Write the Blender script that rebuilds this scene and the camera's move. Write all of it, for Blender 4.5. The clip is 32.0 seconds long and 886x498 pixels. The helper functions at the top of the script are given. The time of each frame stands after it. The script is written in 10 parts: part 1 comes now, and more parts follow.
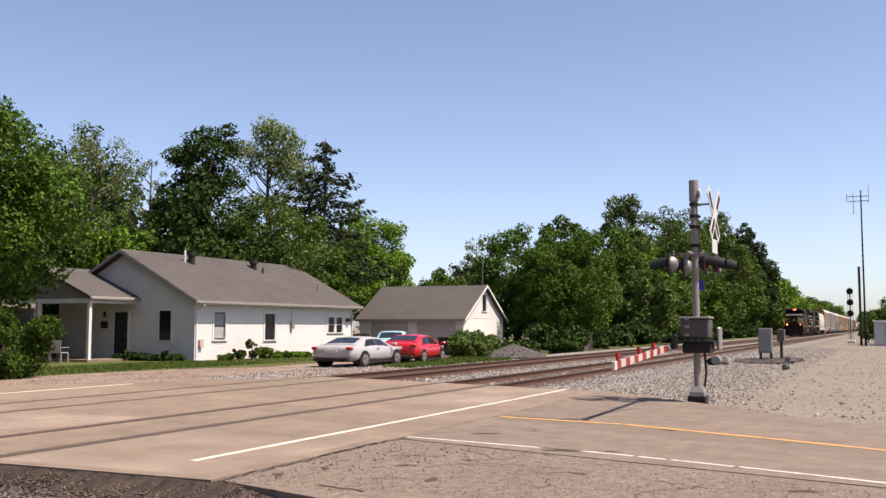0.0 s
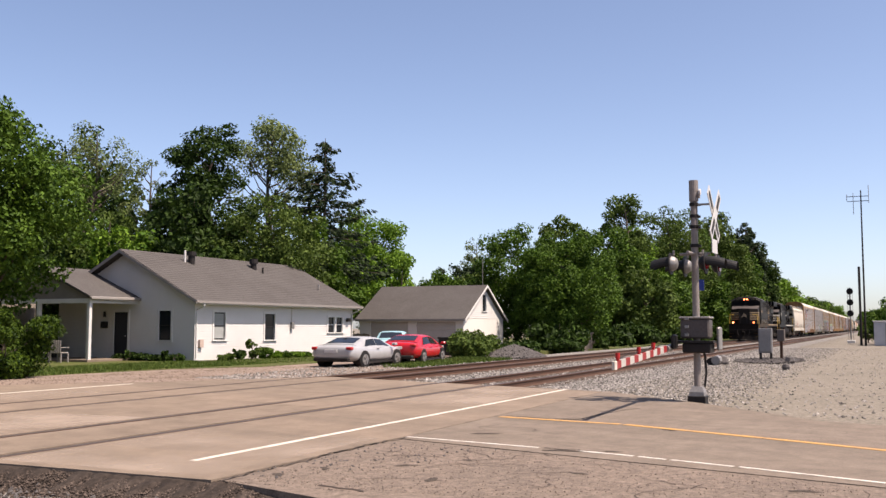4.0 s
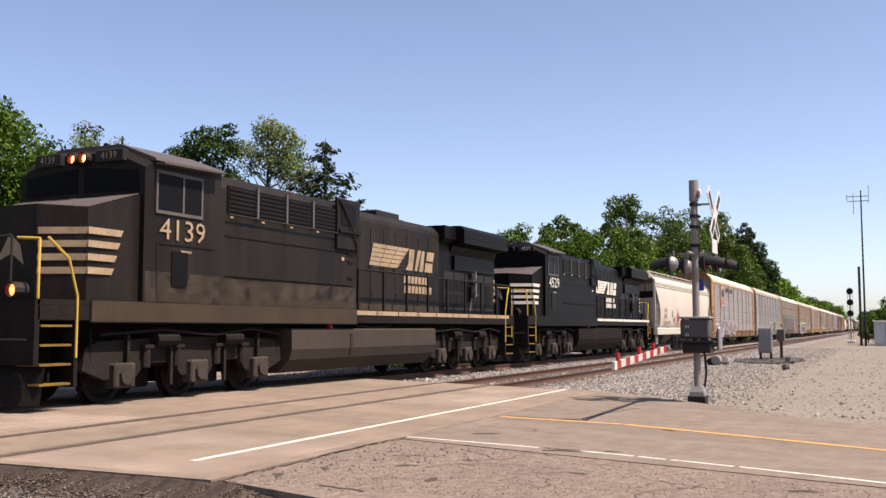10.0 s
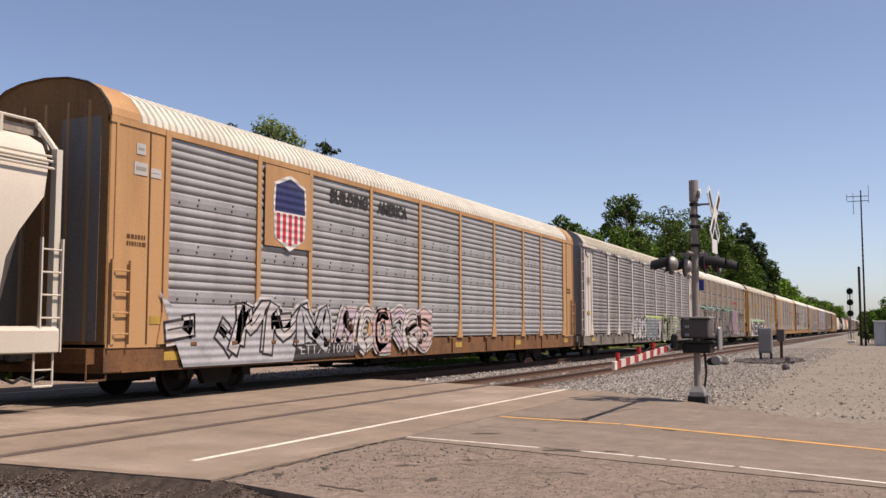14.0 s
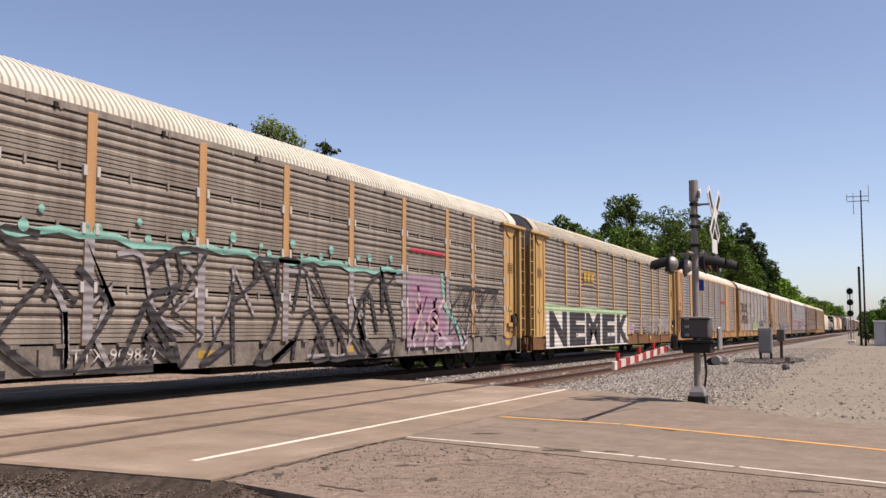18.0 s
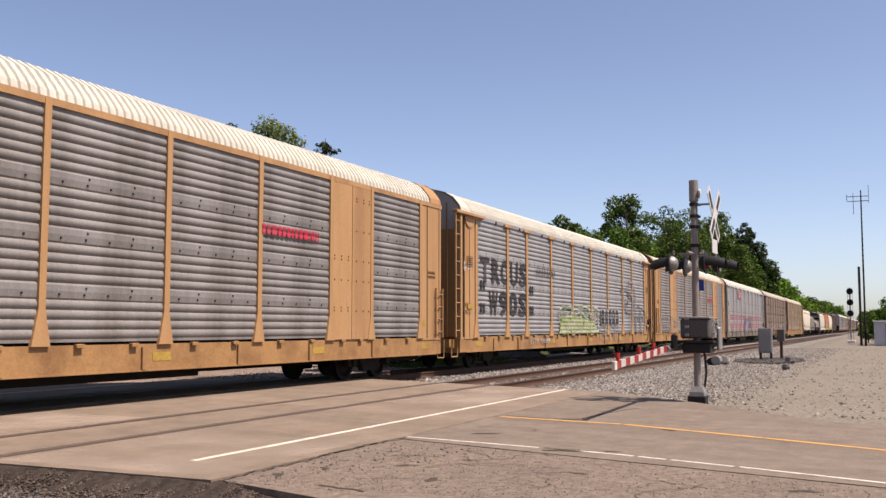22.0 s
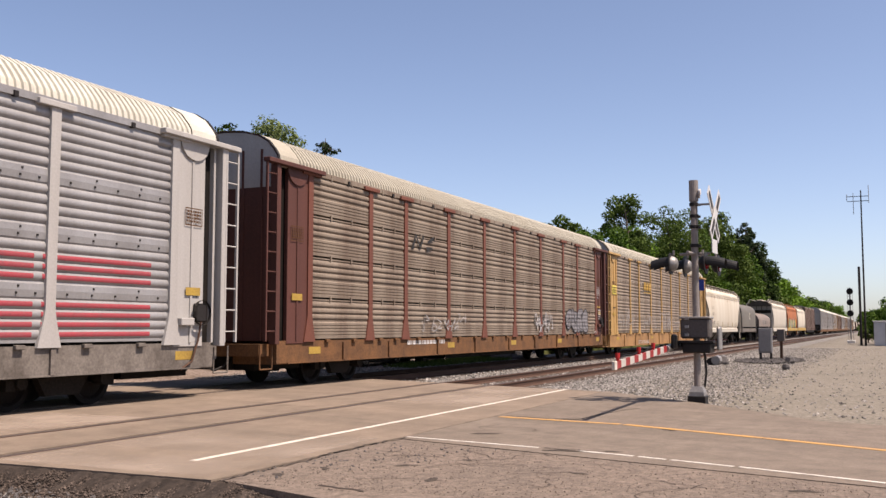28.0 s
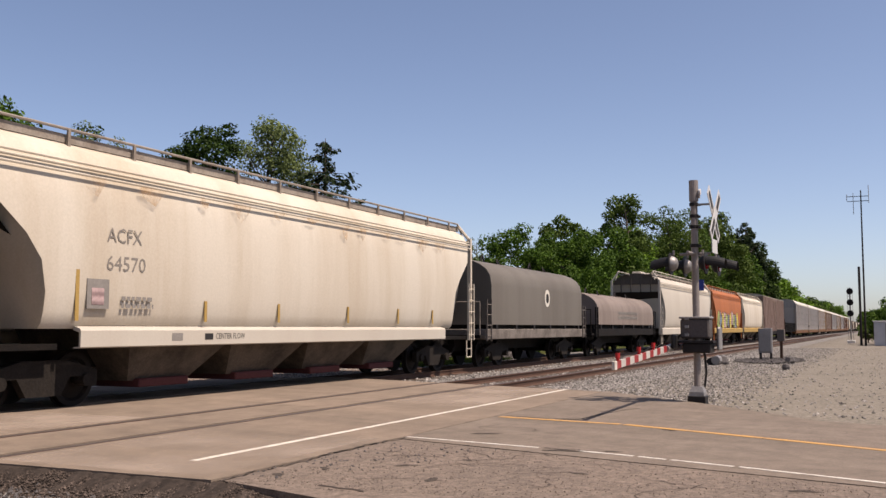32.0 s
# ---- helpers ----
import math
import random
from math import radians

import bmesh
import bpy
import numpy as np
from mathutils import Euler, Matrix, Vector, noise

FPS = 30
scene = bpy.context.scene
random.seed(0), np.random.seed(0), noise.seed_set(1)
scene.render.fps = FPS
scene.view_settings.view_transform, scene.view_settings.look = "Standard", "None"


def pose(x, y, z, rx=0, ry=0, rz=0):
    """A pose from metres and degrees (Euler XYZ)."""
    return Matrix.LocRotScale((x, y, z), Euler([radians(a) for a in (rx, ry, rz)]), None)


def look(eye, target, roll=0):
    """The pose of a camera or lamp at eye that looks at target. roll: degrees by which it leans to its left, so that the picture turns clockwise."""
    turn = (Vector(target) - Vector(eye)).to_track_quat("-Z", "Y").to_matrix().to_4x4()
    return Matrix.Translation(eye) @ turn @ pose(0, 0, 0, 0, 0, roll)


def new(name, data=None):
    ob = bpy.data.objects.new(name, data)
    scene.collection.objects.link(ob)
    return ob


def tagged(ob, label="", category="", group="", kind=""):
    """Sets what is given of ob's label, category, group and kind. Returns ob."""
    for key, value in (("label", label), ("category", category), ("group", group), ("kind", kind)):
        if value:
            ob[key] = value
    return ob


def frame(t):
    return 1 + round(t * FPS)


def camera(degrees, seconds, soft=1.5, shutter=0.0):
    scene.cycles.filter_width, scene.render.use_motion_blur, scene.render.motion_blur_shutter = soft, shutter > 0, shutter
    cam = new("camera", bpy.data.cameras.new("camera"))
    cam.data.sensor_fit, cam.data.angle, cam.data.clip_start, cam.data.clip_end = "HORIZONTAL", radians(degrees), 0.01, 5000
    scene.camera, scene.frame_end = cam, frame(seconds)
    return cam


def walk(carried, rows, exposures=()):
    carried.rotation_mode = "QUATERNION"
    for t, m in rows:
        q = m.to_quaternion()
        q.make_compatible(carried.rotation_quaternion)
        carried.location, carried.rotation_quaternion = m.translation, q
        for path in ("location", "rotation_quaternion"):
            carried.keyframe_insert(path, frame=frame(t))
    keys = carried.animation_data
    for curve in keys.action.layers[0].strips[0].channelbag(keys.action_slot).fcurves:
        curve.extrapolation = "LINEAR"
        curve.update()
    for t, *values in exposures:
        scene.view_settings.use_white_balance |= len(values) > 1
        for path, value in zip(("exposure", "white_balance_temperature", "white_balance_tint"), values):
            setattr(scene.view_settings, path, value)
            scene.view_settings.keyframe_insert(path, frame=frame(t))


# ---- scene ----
cam = camera(49.21, 32.0, soft=1.45)
CAM = look((0, 0, 1.33), (0.90795 * 10, 0.41120 * 10, 1.33 + 0.08151 * 10))
walk(cam, [(0.0, CAM), (32.0, CAM)], [(0.0, 0.92, 7050, 18), (9.0, 0.92, 7050, 18), (11.0, 1.10, 7050, 18), (12.0, 1.02, 7050, 18), (13.0, 0.52, 7050, 18), (14.0, 0.56, 7050, 18), (23.0, 0.72, 7050, 18), (30.0, 0.76, 7050, 18), (32.0, 0.50, 7050, 18)])

# ---- light ----
world = bpy.data.worlds.new("sky")
scene.world = world
world.use_nodes = True
wn = world.node_tree
sky = wn.nodes.new("ShaderNodeTexSky")
sky.sky_type = "NISHITA"
sky.sun_disc = False
sky.sun_elevation = radians(60)
sky.sun_rotation = math.pi
sky.air_density, sky.dust_density, sky.ozone_density = 0.65, 1.1, 1.0
wn.links.new(sky.outputs[0], wn.nodes["Background"].inputs[0])
wn.nodes["Background"].inputs[1].default_value = 0.115
sun_data = bpy.data.lights.new("sun", "SUN")
sun_data.energy, sun_data.angle, sun_data.color = 5.0, radians(0.53), (1.0, 0.93, 0.83)
sun = new("sun", sun_data)
sun.matrix_world = look((0, 0, 60), (0 - 0.02 * 10, 0.5 * 10, 60 - 0.866 * 10))

SPEED = 16.05       # metres a second, towards -x
FAR_Y, NEAR_Y = 13.49, 9.17   # centre lines of the two tracks
GZ = -0.12          # the level of the ground round the crossing


# ---- materials ----
ALBEDO = 0.79       # scales all base colours of mat() down, to keep shade dark enough


def mat(name, color, rough=0.7, metal=0.0, var=0.12, scale=1.5, bump=0.15, fine=25.0, second=None, amount=0.35, streak=False, spec=0.2, along=None, speck=0.0, blot=9.0):
    """A surface with a base colour, broad stains of a second colour, fine grain and relief."""
    color, second = [c * ALBEDO for c in color], [c * ALBEDO for c in (second or [q * 0.55 for q in color])]
    m = bpy.data.materials.new(name)
    m.use_nodes = True
    nt = m.node_tree
    N, L = nt.nodes, nt.links
    b = N["Principled BSDF"]
    b.inputs["Roughness"].default_value, b.inputs["Metallic"].default_value = rough, metal
    b.inputs["Specular IOR Level"].default_value = spec
    co = N.new("ShaderNodeTexCoord")
    mp = N.new("ShaderNodeMapping")
    L.new(co.outputs["Object"], mp.inputs[0])
    if streak:
        mp.inputs["Scale"].default_value = (1.0, 1.0, 0.12)
    if along is not None:
        turn = N.new("ShaderNodeMapping")
        turn.inputs["Rotation"].default_value = (0, 0, radians(along))
        mp.inputs["Scale"].default_value = (1.0, 0.10, 1.0)
        L.new(co.outputs["Object"], turn.inputs[0])
        L.new(turn.outputs[0], mp.inputs[0])
    n1, n2 = N.new("ShaderNodeTexNoise"), N.new("ShaderNodeTexNoise")
    n1.inputs["Scale"].default_value, n1.inputs["Detail"].default_value, n1.inputs["Roughness"].default_value = scale, 6, 0.65
    n2.inputs["Scale"].default_value, n2.inputs["Detail"].default_value = fine, 4
    L.new(mp.outputs[0], n1.inputs[0])
    L.new(co.outputs["Object"], n2.inputs[0])
    ramp = N.new("ShaderNodeValToRGB")
    ramp.color_ramp.elements[0].position, ramp.color_ramp.elements[1].position = 0.42, 0.72
    ramp.color_ramp.elements[0].color, ramp.color_ramp.elements[1].color = (0, 0, 0, 1), (amount,) * 3 + (1,)
    L.new(n1.outputs[0], ramp.inputs[0])
    mix = N.new("ShaderNodeMixRGB")
    mix.inputs[1].default_value = (*color, 1)
    mix.inputs[2].default_value = (*(second or [c * 0.55 for c in color]), 1)
    L.new(ramp.outputs[0], mix.inputs[0])
    hsv = N.new("ShaderNodeHueSaturation")
    L.new(mix.outputs[0], hsv.inputs["Color"])
    val = N.new("ShaderNodeMapRange")
    val.inputs["From Min"].default_value, val.inputs["From Max"].default_value = 0.3, 0.7
    val.inputs["To Min"].default_value, val.inputs["To Max"].default_value = 1 - var, 1 + var
    L.new(n2.outputs[0], val.inputs[0])
    if speck:
        n3, v3, mu = N.new("ShaderNodeTexNoise"), N.new("ShaderNodeMapRange"), N.new("ShaderNodeMath")
        n3.inputs["Scale"].default_value, n3.inputs["Detail"].default_value, n3.inputs["Roughness"].default_value = blot, 8, 0.8
        v3.inputs["From Min"].default_value, v3.inputs["From Max"].default_value = 0.32, 0.68
        v3.inputs["To Min"].default_value, v3.inputs["To Max"].default_value = 1 - speck, 1 + speck
        mu.operation = "MULTIPLY"
        L.new(co.outputs["Object"], n3.inputs[0])
        L.new(n3.outputs[0], v3.inputs[0])
        L.new(v3.outputs[0], mu.inputs[0])
        L.new(val.outputs[0], mu.inputs[1])
        L.new(mu.outputs[0], hsv.inputs["Value"])
    else:
        L.new(val.outputs[0], hsv.inputs["Value"])
    L.new(hsv.outputs[0], b.inputs["Base Color"])
    if bump:
        bp = N.new("ShaderNodeBump")
        bp.inputs["Strength"].default_value, bp.inputs["Distance"].default_value = bump, 0.02
        L.new(n2.outputs[0], bp.inputs["Height"])
        L.new(bp.outputs[0], b.inputs["Normal"])
    return m


def glow(name, color, power):
    m = bpy.data.materials.new(name)
    m.use_nodes = True
    b = m.node_tree.nodes["Principled BSDF"]
    b.inputs["Base Color"].default_value = (*color, 1)
    b.inputs["Emission Color"].default_value, b.inputs["Emission Strength"].default_value = (*color, 1), power
    return m


def leaf_mat(name, color, second):
    """Leaves: each one its own shade, some light through them."""
    color, second = [c * q for c, q in zip(color, (0.60, 0.74, 0.62))], [c * q for c, q in zip(second, (0.60, 0.74, 0.62))]
    m = bpy.data.materials.new(name)
    m.use_nodes = True
    N, L = m.node_tree.nodes, m.node_tree.links
    b = N["Principled BSDF"]
    b.inputs["Roughness"].default_value, b.inputs["Specular IOR Level"].default_value = 0.6, 0.12
    geo = N.new("ShaderNodeNewGeometry")
    mix = N.new("ShaderNodeMixRGB")
    mix.inputs[1].default_value, mix.inputs[2].default_value = (*color, 1), (*second, 1)
    L.new(geo.outputs["Random Per Island"], mix.inputs[0])
    L.new(mix.outputs[0], b.inputs["Base Color"])
    tr = N.new("ShaderNodeBsdfTranslucent")
    L.new(mix.outputs[0], tr.inputs[0])
    ms = N.new("ShaderNodeMixShader")
    ms.inputs[0].default_value = 0.24
    L.new(b.outputs[0], ms.inputs[1])
    L.new(tr.outputs[0], ms.inputs[2])
    L.new(ms.outputs[0], N["Material Output"].inputs[0])
    return m


def glass_mat(name, color, rough=0.05):
    m = bpy.data.materials.new(name)
    m.use_nodes = True
    b = m.node_tree.nodes["Principled BSDF"]
    b.inputs["Base Color"].default_value, b.inputs["Roughness"].default_value = (*color, 1), rough
    b.inputs["Specular IOR Level"].default_value = 0.2
    return m


CONCRETE = mat("concrete", (0.2278, 0.1751, 0.1337), 0.9, var=0.13, scale=0.7, fine=40, second=(0.1429, 0.1137, 0.0891), amount=0.8, along=19.3, speck=0.24, blot=1.6)
ASPHALT = mat("old_asphalt", (0.1881, 0.1466, 0.1189), 0.92, var=0.22, scale=0.8, bump=0.5, fine=45, second=(0.1197, 0.0969, 0.0810), amount=0.55, speck=0.42)
ROAD_ASPHALT = mat("road_asphalt", (0.1920, 0.1540, 0.1242), 0.9, var=0.12, scale=1.1, bump=0.25, fine=50, second=(0.1280, 0.1010, 0.0786), amount=0.7, along=19.3, speck=0.26, blot=2.2)
GRAVEL = mat("gravel", (0.2065, 0.1798, 0.1465), 0.95, var=0.30, scale=0.25, bump=0.8, fine=14, second=(0.1376, 0.1222, 0.0980), amount=0.6, speck=0.35)
BALLAST = mat("ballast", (0.2109, 0.1950, 0.1780), 0.95, var=0.45, scale=0.4, bump=1.0, fine=18, second=(0.1083, 0.0970, 0.0870), amount=0.6)
STONE = mat("ballast_stone", (0.2609, 0.2397, 0.2215), 0.9, var=0.25, scale=4, bump=0.2, fine=30, second=(0.1048, 0.0959, 0.0896), amount=0.7)
DARK_STONE = mat("dark_stone", (0.11, 0.10, 0.097), 0.9, var=0.3, scale=4, bump=0.3, fine=20)
DIRT = mat("dirt", (0.255, 0.195, 0.161), 0.95, var=0.15, scale=0.4, bump=0.4, fine=18, second=(0.130, 0.094, 0.066), amount=0.8, speck=0.3)
LAWN = mat("lawn", (0.0713, 0.0893, 0.0220), 0.95, var=0.35, scale=0.7, bump=0.8, fine=22, second=(0.1425, 0.1083, 0.0440), amount=0.5)
WHITE_LINE = mat("white_road_paint", (0.66, 0.62, 0.55), 0.7, var=0.1, scale=5, bump=0.1, second=(0.36, 0.29, 0.24), amount=0.9)
YELLOW_LINE = mat("yellow_road_paint", (0.5580, 0.3060, 0.0900), 0.7, var=0.12, scale=4, bump=0.1, second=(0.3240, 0.2125, 0.1350), amount=0.8)
RUBBER = mat("flangeway_rubber", (0.0210, 0.0180, 0.0168), 0.8)
RAIL = mat("rusty_rail", (0.10, 0.055, 0.038), 0.75, 0.2, var=0.2, scale=3)
RAIL_TOP = mat("polished_rail", (0.1275, 0.0975, 0.0863), 0.45, 0.6, var=0.08)
TIE = mat("wooden_tie", (0.10, 0.075, 0.06), 0.9, var=0.25, scale=3, bump=0.5)
SIDING = mat("white_siding", (0.684, 0.6574, 0.6411), 0.6, var=0.04, scale=0.6, bump=0.05, second=(0.5123, 0.4816, 0.4501), amount=0.3)
TRIM = mat("white_trim", (0.702, 0.684, 0.666), 0.5, var=0.04, bump=0.05)
SHINGLE = mat("grey_shingles", (0.090, 0.082, 0.078), 0.9, var=0.25, scale=0.6, bump=0.5, fine=16, second=(0.058, 0.049, 0.046), amount=0.5)
DARK_METAL = mat("dark_metal", (0.03, 0.026, 0.025), 0.6, 0.3)
GALV = mat("galvanised_steel", (0.30, 0.285, 0.275), 0.5, 0.5, var=0.1, scale=2)
def stain_mat(name, color, strength, scale):
    """Tyre-darkened, oily film on pavement: patchy and partly see-through."""
    m = bpy.data.materials.new(name)
    m.use_nodes = True
    N, L = m.node_tree.nodes, m.node_tree.links
    b = N["Principled BSDF"]
    b.inputs["Base Color"].default_value, b.inputs["Roughness"].default_value = (*color, 1), 0.85
    co, n1, mr = N.new("ShaderNodeTexCoord"), N.new("ShaderNodeTexNoise"), N.new("ShaderNodeMapRange")
    n1.inputs["Scale"].default_value, n1.inputs["Detail"].default_value = scale, 7
    L.new(co.outputs["Object"], n1.inputs[0])
    mr.inputs["From Min"].default_value, mr.inputs["From Max"].default_value = 0.38, 0.66
    mr.inputs["To Max"].default_value = strength
    L.new(n1.outputs[0], mr.inputs[0])
    L.new(mr.outputs[0], b.inputs["Alpha"])
    return m


# siding of the porch gable; also puts shade on porch wall, screen and ceiling
TAUPE = mat("taupe_siding_and_shade", (0.26, 0.225, 0.19), 0.7, var=0.08, scale=1.0, second=(0.16, 0.135, 0.11), amount=0.6)
PANE = glass_mat("window_glass", (0.012, 0.014, 0.017))
EDGE_TRIM = mat("weathered_trim", (0.30, 0.275, 0.26), 0.6, var=0.08, second=(0.28, 0.25, 0.23))
# soil, darkened to include the shade on the pavement's edge face
SOIL = mat("soil_with_edge_shade", (0.036, 0.027, 0.022), 0.95, var=0.4, scale=3, bump=1.0, fine=14, second=(0.0750, 0.0575, 0.0475), amount=0.7)
DOOR_GREY = mat("garage_door_grey", (0.44, 0.41, 0.385), 0.6, var=0.06, second=(0.34, 0.31, 0.285))
CURTAIN = mat("curtain", (0.35, 0.36, 0.35), 0.9, var=0.05)
BARK = mat("bark", (0.11, 0.085, 0.07), 0.95, var=0.3, scale=3, bump=0.6, fine=12)
BLACK = mat("black_paint", (0.0028, 0.0023, 0.0023), 0.5, 0.0, var=0.25, scale=1.2, bump=0.05, second=(0.0103, 0.0075, 0.0056), amount=0.6, streak=True, spec=0.09)
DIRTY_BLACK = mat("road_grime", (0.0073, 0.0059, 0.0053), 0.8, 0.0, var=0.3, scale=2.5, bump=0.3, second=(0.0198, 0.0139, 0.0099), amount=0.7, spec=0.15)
TRUCK_STEEL = mat("truck_steel", (0.021, 0.0168, 0.014), 0.85, 0.0, var=0.3, scale=3, bump=0.3, second=(0.012, 0.009, 0.007), amount=0.7, spec=0.15)
WHEEL_STEEL = mat("wheel_steel", (0.0107, 0.0074, 0.0062), 0.7, 0.2, var=0.2, scale=3)
STRIPE = mat("white_vinyl", (0.6624, 0.6256, 0.5520), 0.6, var=0.08, scale=2, second=(0.4140, 0.3588, 0.2852), amount=0.4)
STRIPE_TAN = mat("grimy_tan_vinyl", (0.36, 0.265, 0.17), 0.7, var=0.12, scale=2, second=(0.17, 0.12, 0.075), amount=0.7)
YELLOW_RAIL = mat("yellow_handrail", (0.5270, 0.3400, 0.0595), 0.5, var=0.1)
RED_SAFE = mat("red_reflective", (0.4350, 0.0263, 0.0263), 0.45, var=0.08)
INK = mat("black_lettering", (0.03, 0.028, 0.028), 0.7, var=0.1)
GREY_INK = mat("grey_lettering", (0.25, 0.23, 0.21), 0.7, var=0.1)


# ---- mesh building ----
class Geo:
    """Vertices and faces of one mesh."""

    def __init__(self):
        self.v, self.f = [], []

    def add(self, vs, fs):
        o = len(self.v)
        self.v += [tuple(p) for p in vs]
        self.f += [tuple(i + o for i in q) for q in fs]
        return self

    def box(self, x0, x1, y0, y1, z0, z1, c=0.0):
        if not c:
            vs = [(x, y, z) for x in (x0, x1) for y in (y0, y1) for z in (z0, z1)]
            return self.add(vs, [(0, 1, 3, 2), (4, 6, 7, 5), (0, 4, 5, 1), (2, 3, 7, 6), (0, 2, 6, 4), (1, 5, 7, 3)])
        pr = [(y0 + c, z0), (y1 - c, z0), (y1, z0 + c), (y1, z1 - c), (y1 - c, z1), (y0 + c, z1), (y0, z1 - c), (y0, z0 + c)]
        ins = [(y0 + 2 * c if y < (y0 + y1) / 2 else y1 - 2 * c, z0 + 2 * c if z < (z0 + z1) / 2 else z1 - 2 * c) for y, z in pr]
        ins = [((y + iy) / 2, (z + iz) / 2) for (y, z), (iy, iz) in zip(pr, ins)]
        vs = [(x0, *p) for p in ins] + [(x0 + c, *p) for p in pr] + [(x1 - c, *p) for p in pr] + [(x1, *p) for p in ins]
        fs = [tuple(range(7, -1, -1)), tuple(range(24, 32))]
        for k in range(3):
            for i in range(8):
                j = (i + 1) % 8
                fs.append((k * 8 + i, k * 8 + j, k * 8 + 8 + j, k * 8 + 8 + i))
        return self.add(vs, fs)

    def prism(self, pts, a0, a1, axis="x", caps=True):
        """A closed outline swept along an axis. Outline in (y,z) for x, (x,z) for y, (x,y) for z."""
        n = len(pts)
        put = {"x": lambda a, p: (a, p[0], p[1]), "y": lambda a, p: (p[0], a, p[1]), "z": lambda a, p: (p[0], p[1], a)}[axis]
        vs = [put(a0, p) for p in pts] + [put(a1, p) for p in pts]
        fs = [(i, (i + 1) % n, n + (i + 1) % n, n + i) for i in range(n)]
        if caps:
            fs += [tuple(range(n - 1, -1, -1)), tuple(range(n, 2 * n))]
        return self.add(vs, fs)

    def loft(self, rings, closed=True, caps=True):
        n = len(rings[0])
        vs = [p for r in rings for p in r]
        fs = []
        for k in range(len(rings) - 1):
            for i in range(n if closed else n - 1):
                j = (i + 1) % n
                fs.append((k * n + i, k * n + j, k * n + n + j, k * n + n + i))
        if caps and closed:
            fs += [tuple(range(n - 1, -1, -1)), tuple(range((len(rings) - 1) * n, len(rings) * n))]
        return self.add(vs, fs)

    def cyl(self, p0, p1, r0, r1=None, n=10, caps=True):
        p0, p1 = Vector(p0), Vector(p1)
        r1 = r0 if r1 is None else r1
        d = (p1 - p0).normalized()
        a = d.orthogonal().normalized()
        b = d.cross(a)
        rings = [[p + (a * math.cos(t) + b * math.sin(t)) * r for t in [2 * math.pi * i / n for i in range(n)]] for p, r in ((p0, r0), (p1, r1))]
        return self.loft(rings, caps=caps)

    def tube(self, pts, r, n=6):
        for p, q in zip(pts, pts[1:]):
            self.cyl(p, q, r, n=n)
        return self

    def ball(self, c, r, n=8, m=6):
        rings = [[(c[0] + r * math.sin(t) * math.cos(a), c[1] + r * math.sin(t) * math.sin(a), c[2] - r * math.cos(t))
                  for a in [2 * math.pi * i / n for i in range(n)]] for t in [math.pi * (k + 0.15) / (m + 0.3) for k in range(m + 1)]]
        return self.loft(rings)

    def poly(self, pts):
        return self.add(pts, [tuple(range(len(pts)))])

    def ribbon(self, pts, w, y=0.0):
        """A flat stroke of width w along points in the x-z plane, facing -y."""
        vs = []
        for i, p in enumerate(pts):
            a, b = pts[max(i - 1, 0)], pts[min(i + 1, len(pts) - 1)]
            dx, dz = b[0] - a[0], b[1] - a[1]
            l = math.hypot(dx, dz) or 1
            vs += [(p[0] - dz / l * w / 2, y, p[1] + dx / l * w / 2), (p[0] + dz / l * w / 2, y, p[1] - dx / l * w / 2)]
        return self.add(vs, [(2 * i, 2 * i + 1, 2 * i + 3, 2 * i + 2) for i in range(len(pts) - 1)])

    def mesh(self, name, material, smooth=False):
        me = bpy.data.meshes.new(name)
        me.from_pydata(self.v, [], self.f)
        me.materials.append(material)
        me.validate()
        if smooth:
            me.shade_smooth()
            me.set_sharp_from_angle(angle=radians(40))
        return me


def part(name, geo, material, parent, label="", at=None, smooth=False):
    """One mesh object under a thing or a part; geo is a Geo, or a mesh that is shared."""
    me = geo.mesh(name, material, smooth) if isinstance(geo, Geo) else geo
    ob = new(name, me)
    ob.parent = parent
    if at is not None:
        ob.matrix_basis = at
    return tagged(ob, label)


def thing(name, label, category, at=None, group="", kind=""):
    ob = new(name)
    ob.empty_display_size = 0.3
    if at is not None:
        ob.matrix_basis = at
    return tagged(ob, label, category, group, kind)


def single(name, geo, material, label, category, at=None, group="", kind="", smooth=False):
    ob = new(name, geo.mesh(name, material, smooth))
    if at is not None:
        ob.matrix_basis = at
    return tagged(ob, label, category, group, kind)


def lettering(name, words, size, material, parent, x, y, z, label="", width=None, at=None, bold=0.0):
    """Words in the built-in font, upright, facing -y, centred at x, z."""
    cu = bpy.data.curves.new(name, "FONT")
    cu.body, cu.size, cu.align_x, cu.align_y, cu.resolution_u, cu.offset = words, size, "CENTER", "CENTER", 2, bold
    tmp = bpy.data.objects.new(name, cu)
    me = bpy.data.meshes.new_from_object(tmp)
    bpy.data.objects.remove(tmp)
    me.materials.clear()
    me.materials.append(material)
    sx = 1.0
    if width:
        xs = [v.co.x for v in me.vertices]
        sx = width / (max(xs) - min(xs))
    for v in me.vertices:
        v.co = (v.co.x * sx, 0, v.co.y)
    ob = new(name, me)
    ob.parent = parent
    ob.matrix_basis = at if at is not None else pose(x, y, z)
    return tagged(ob, label)


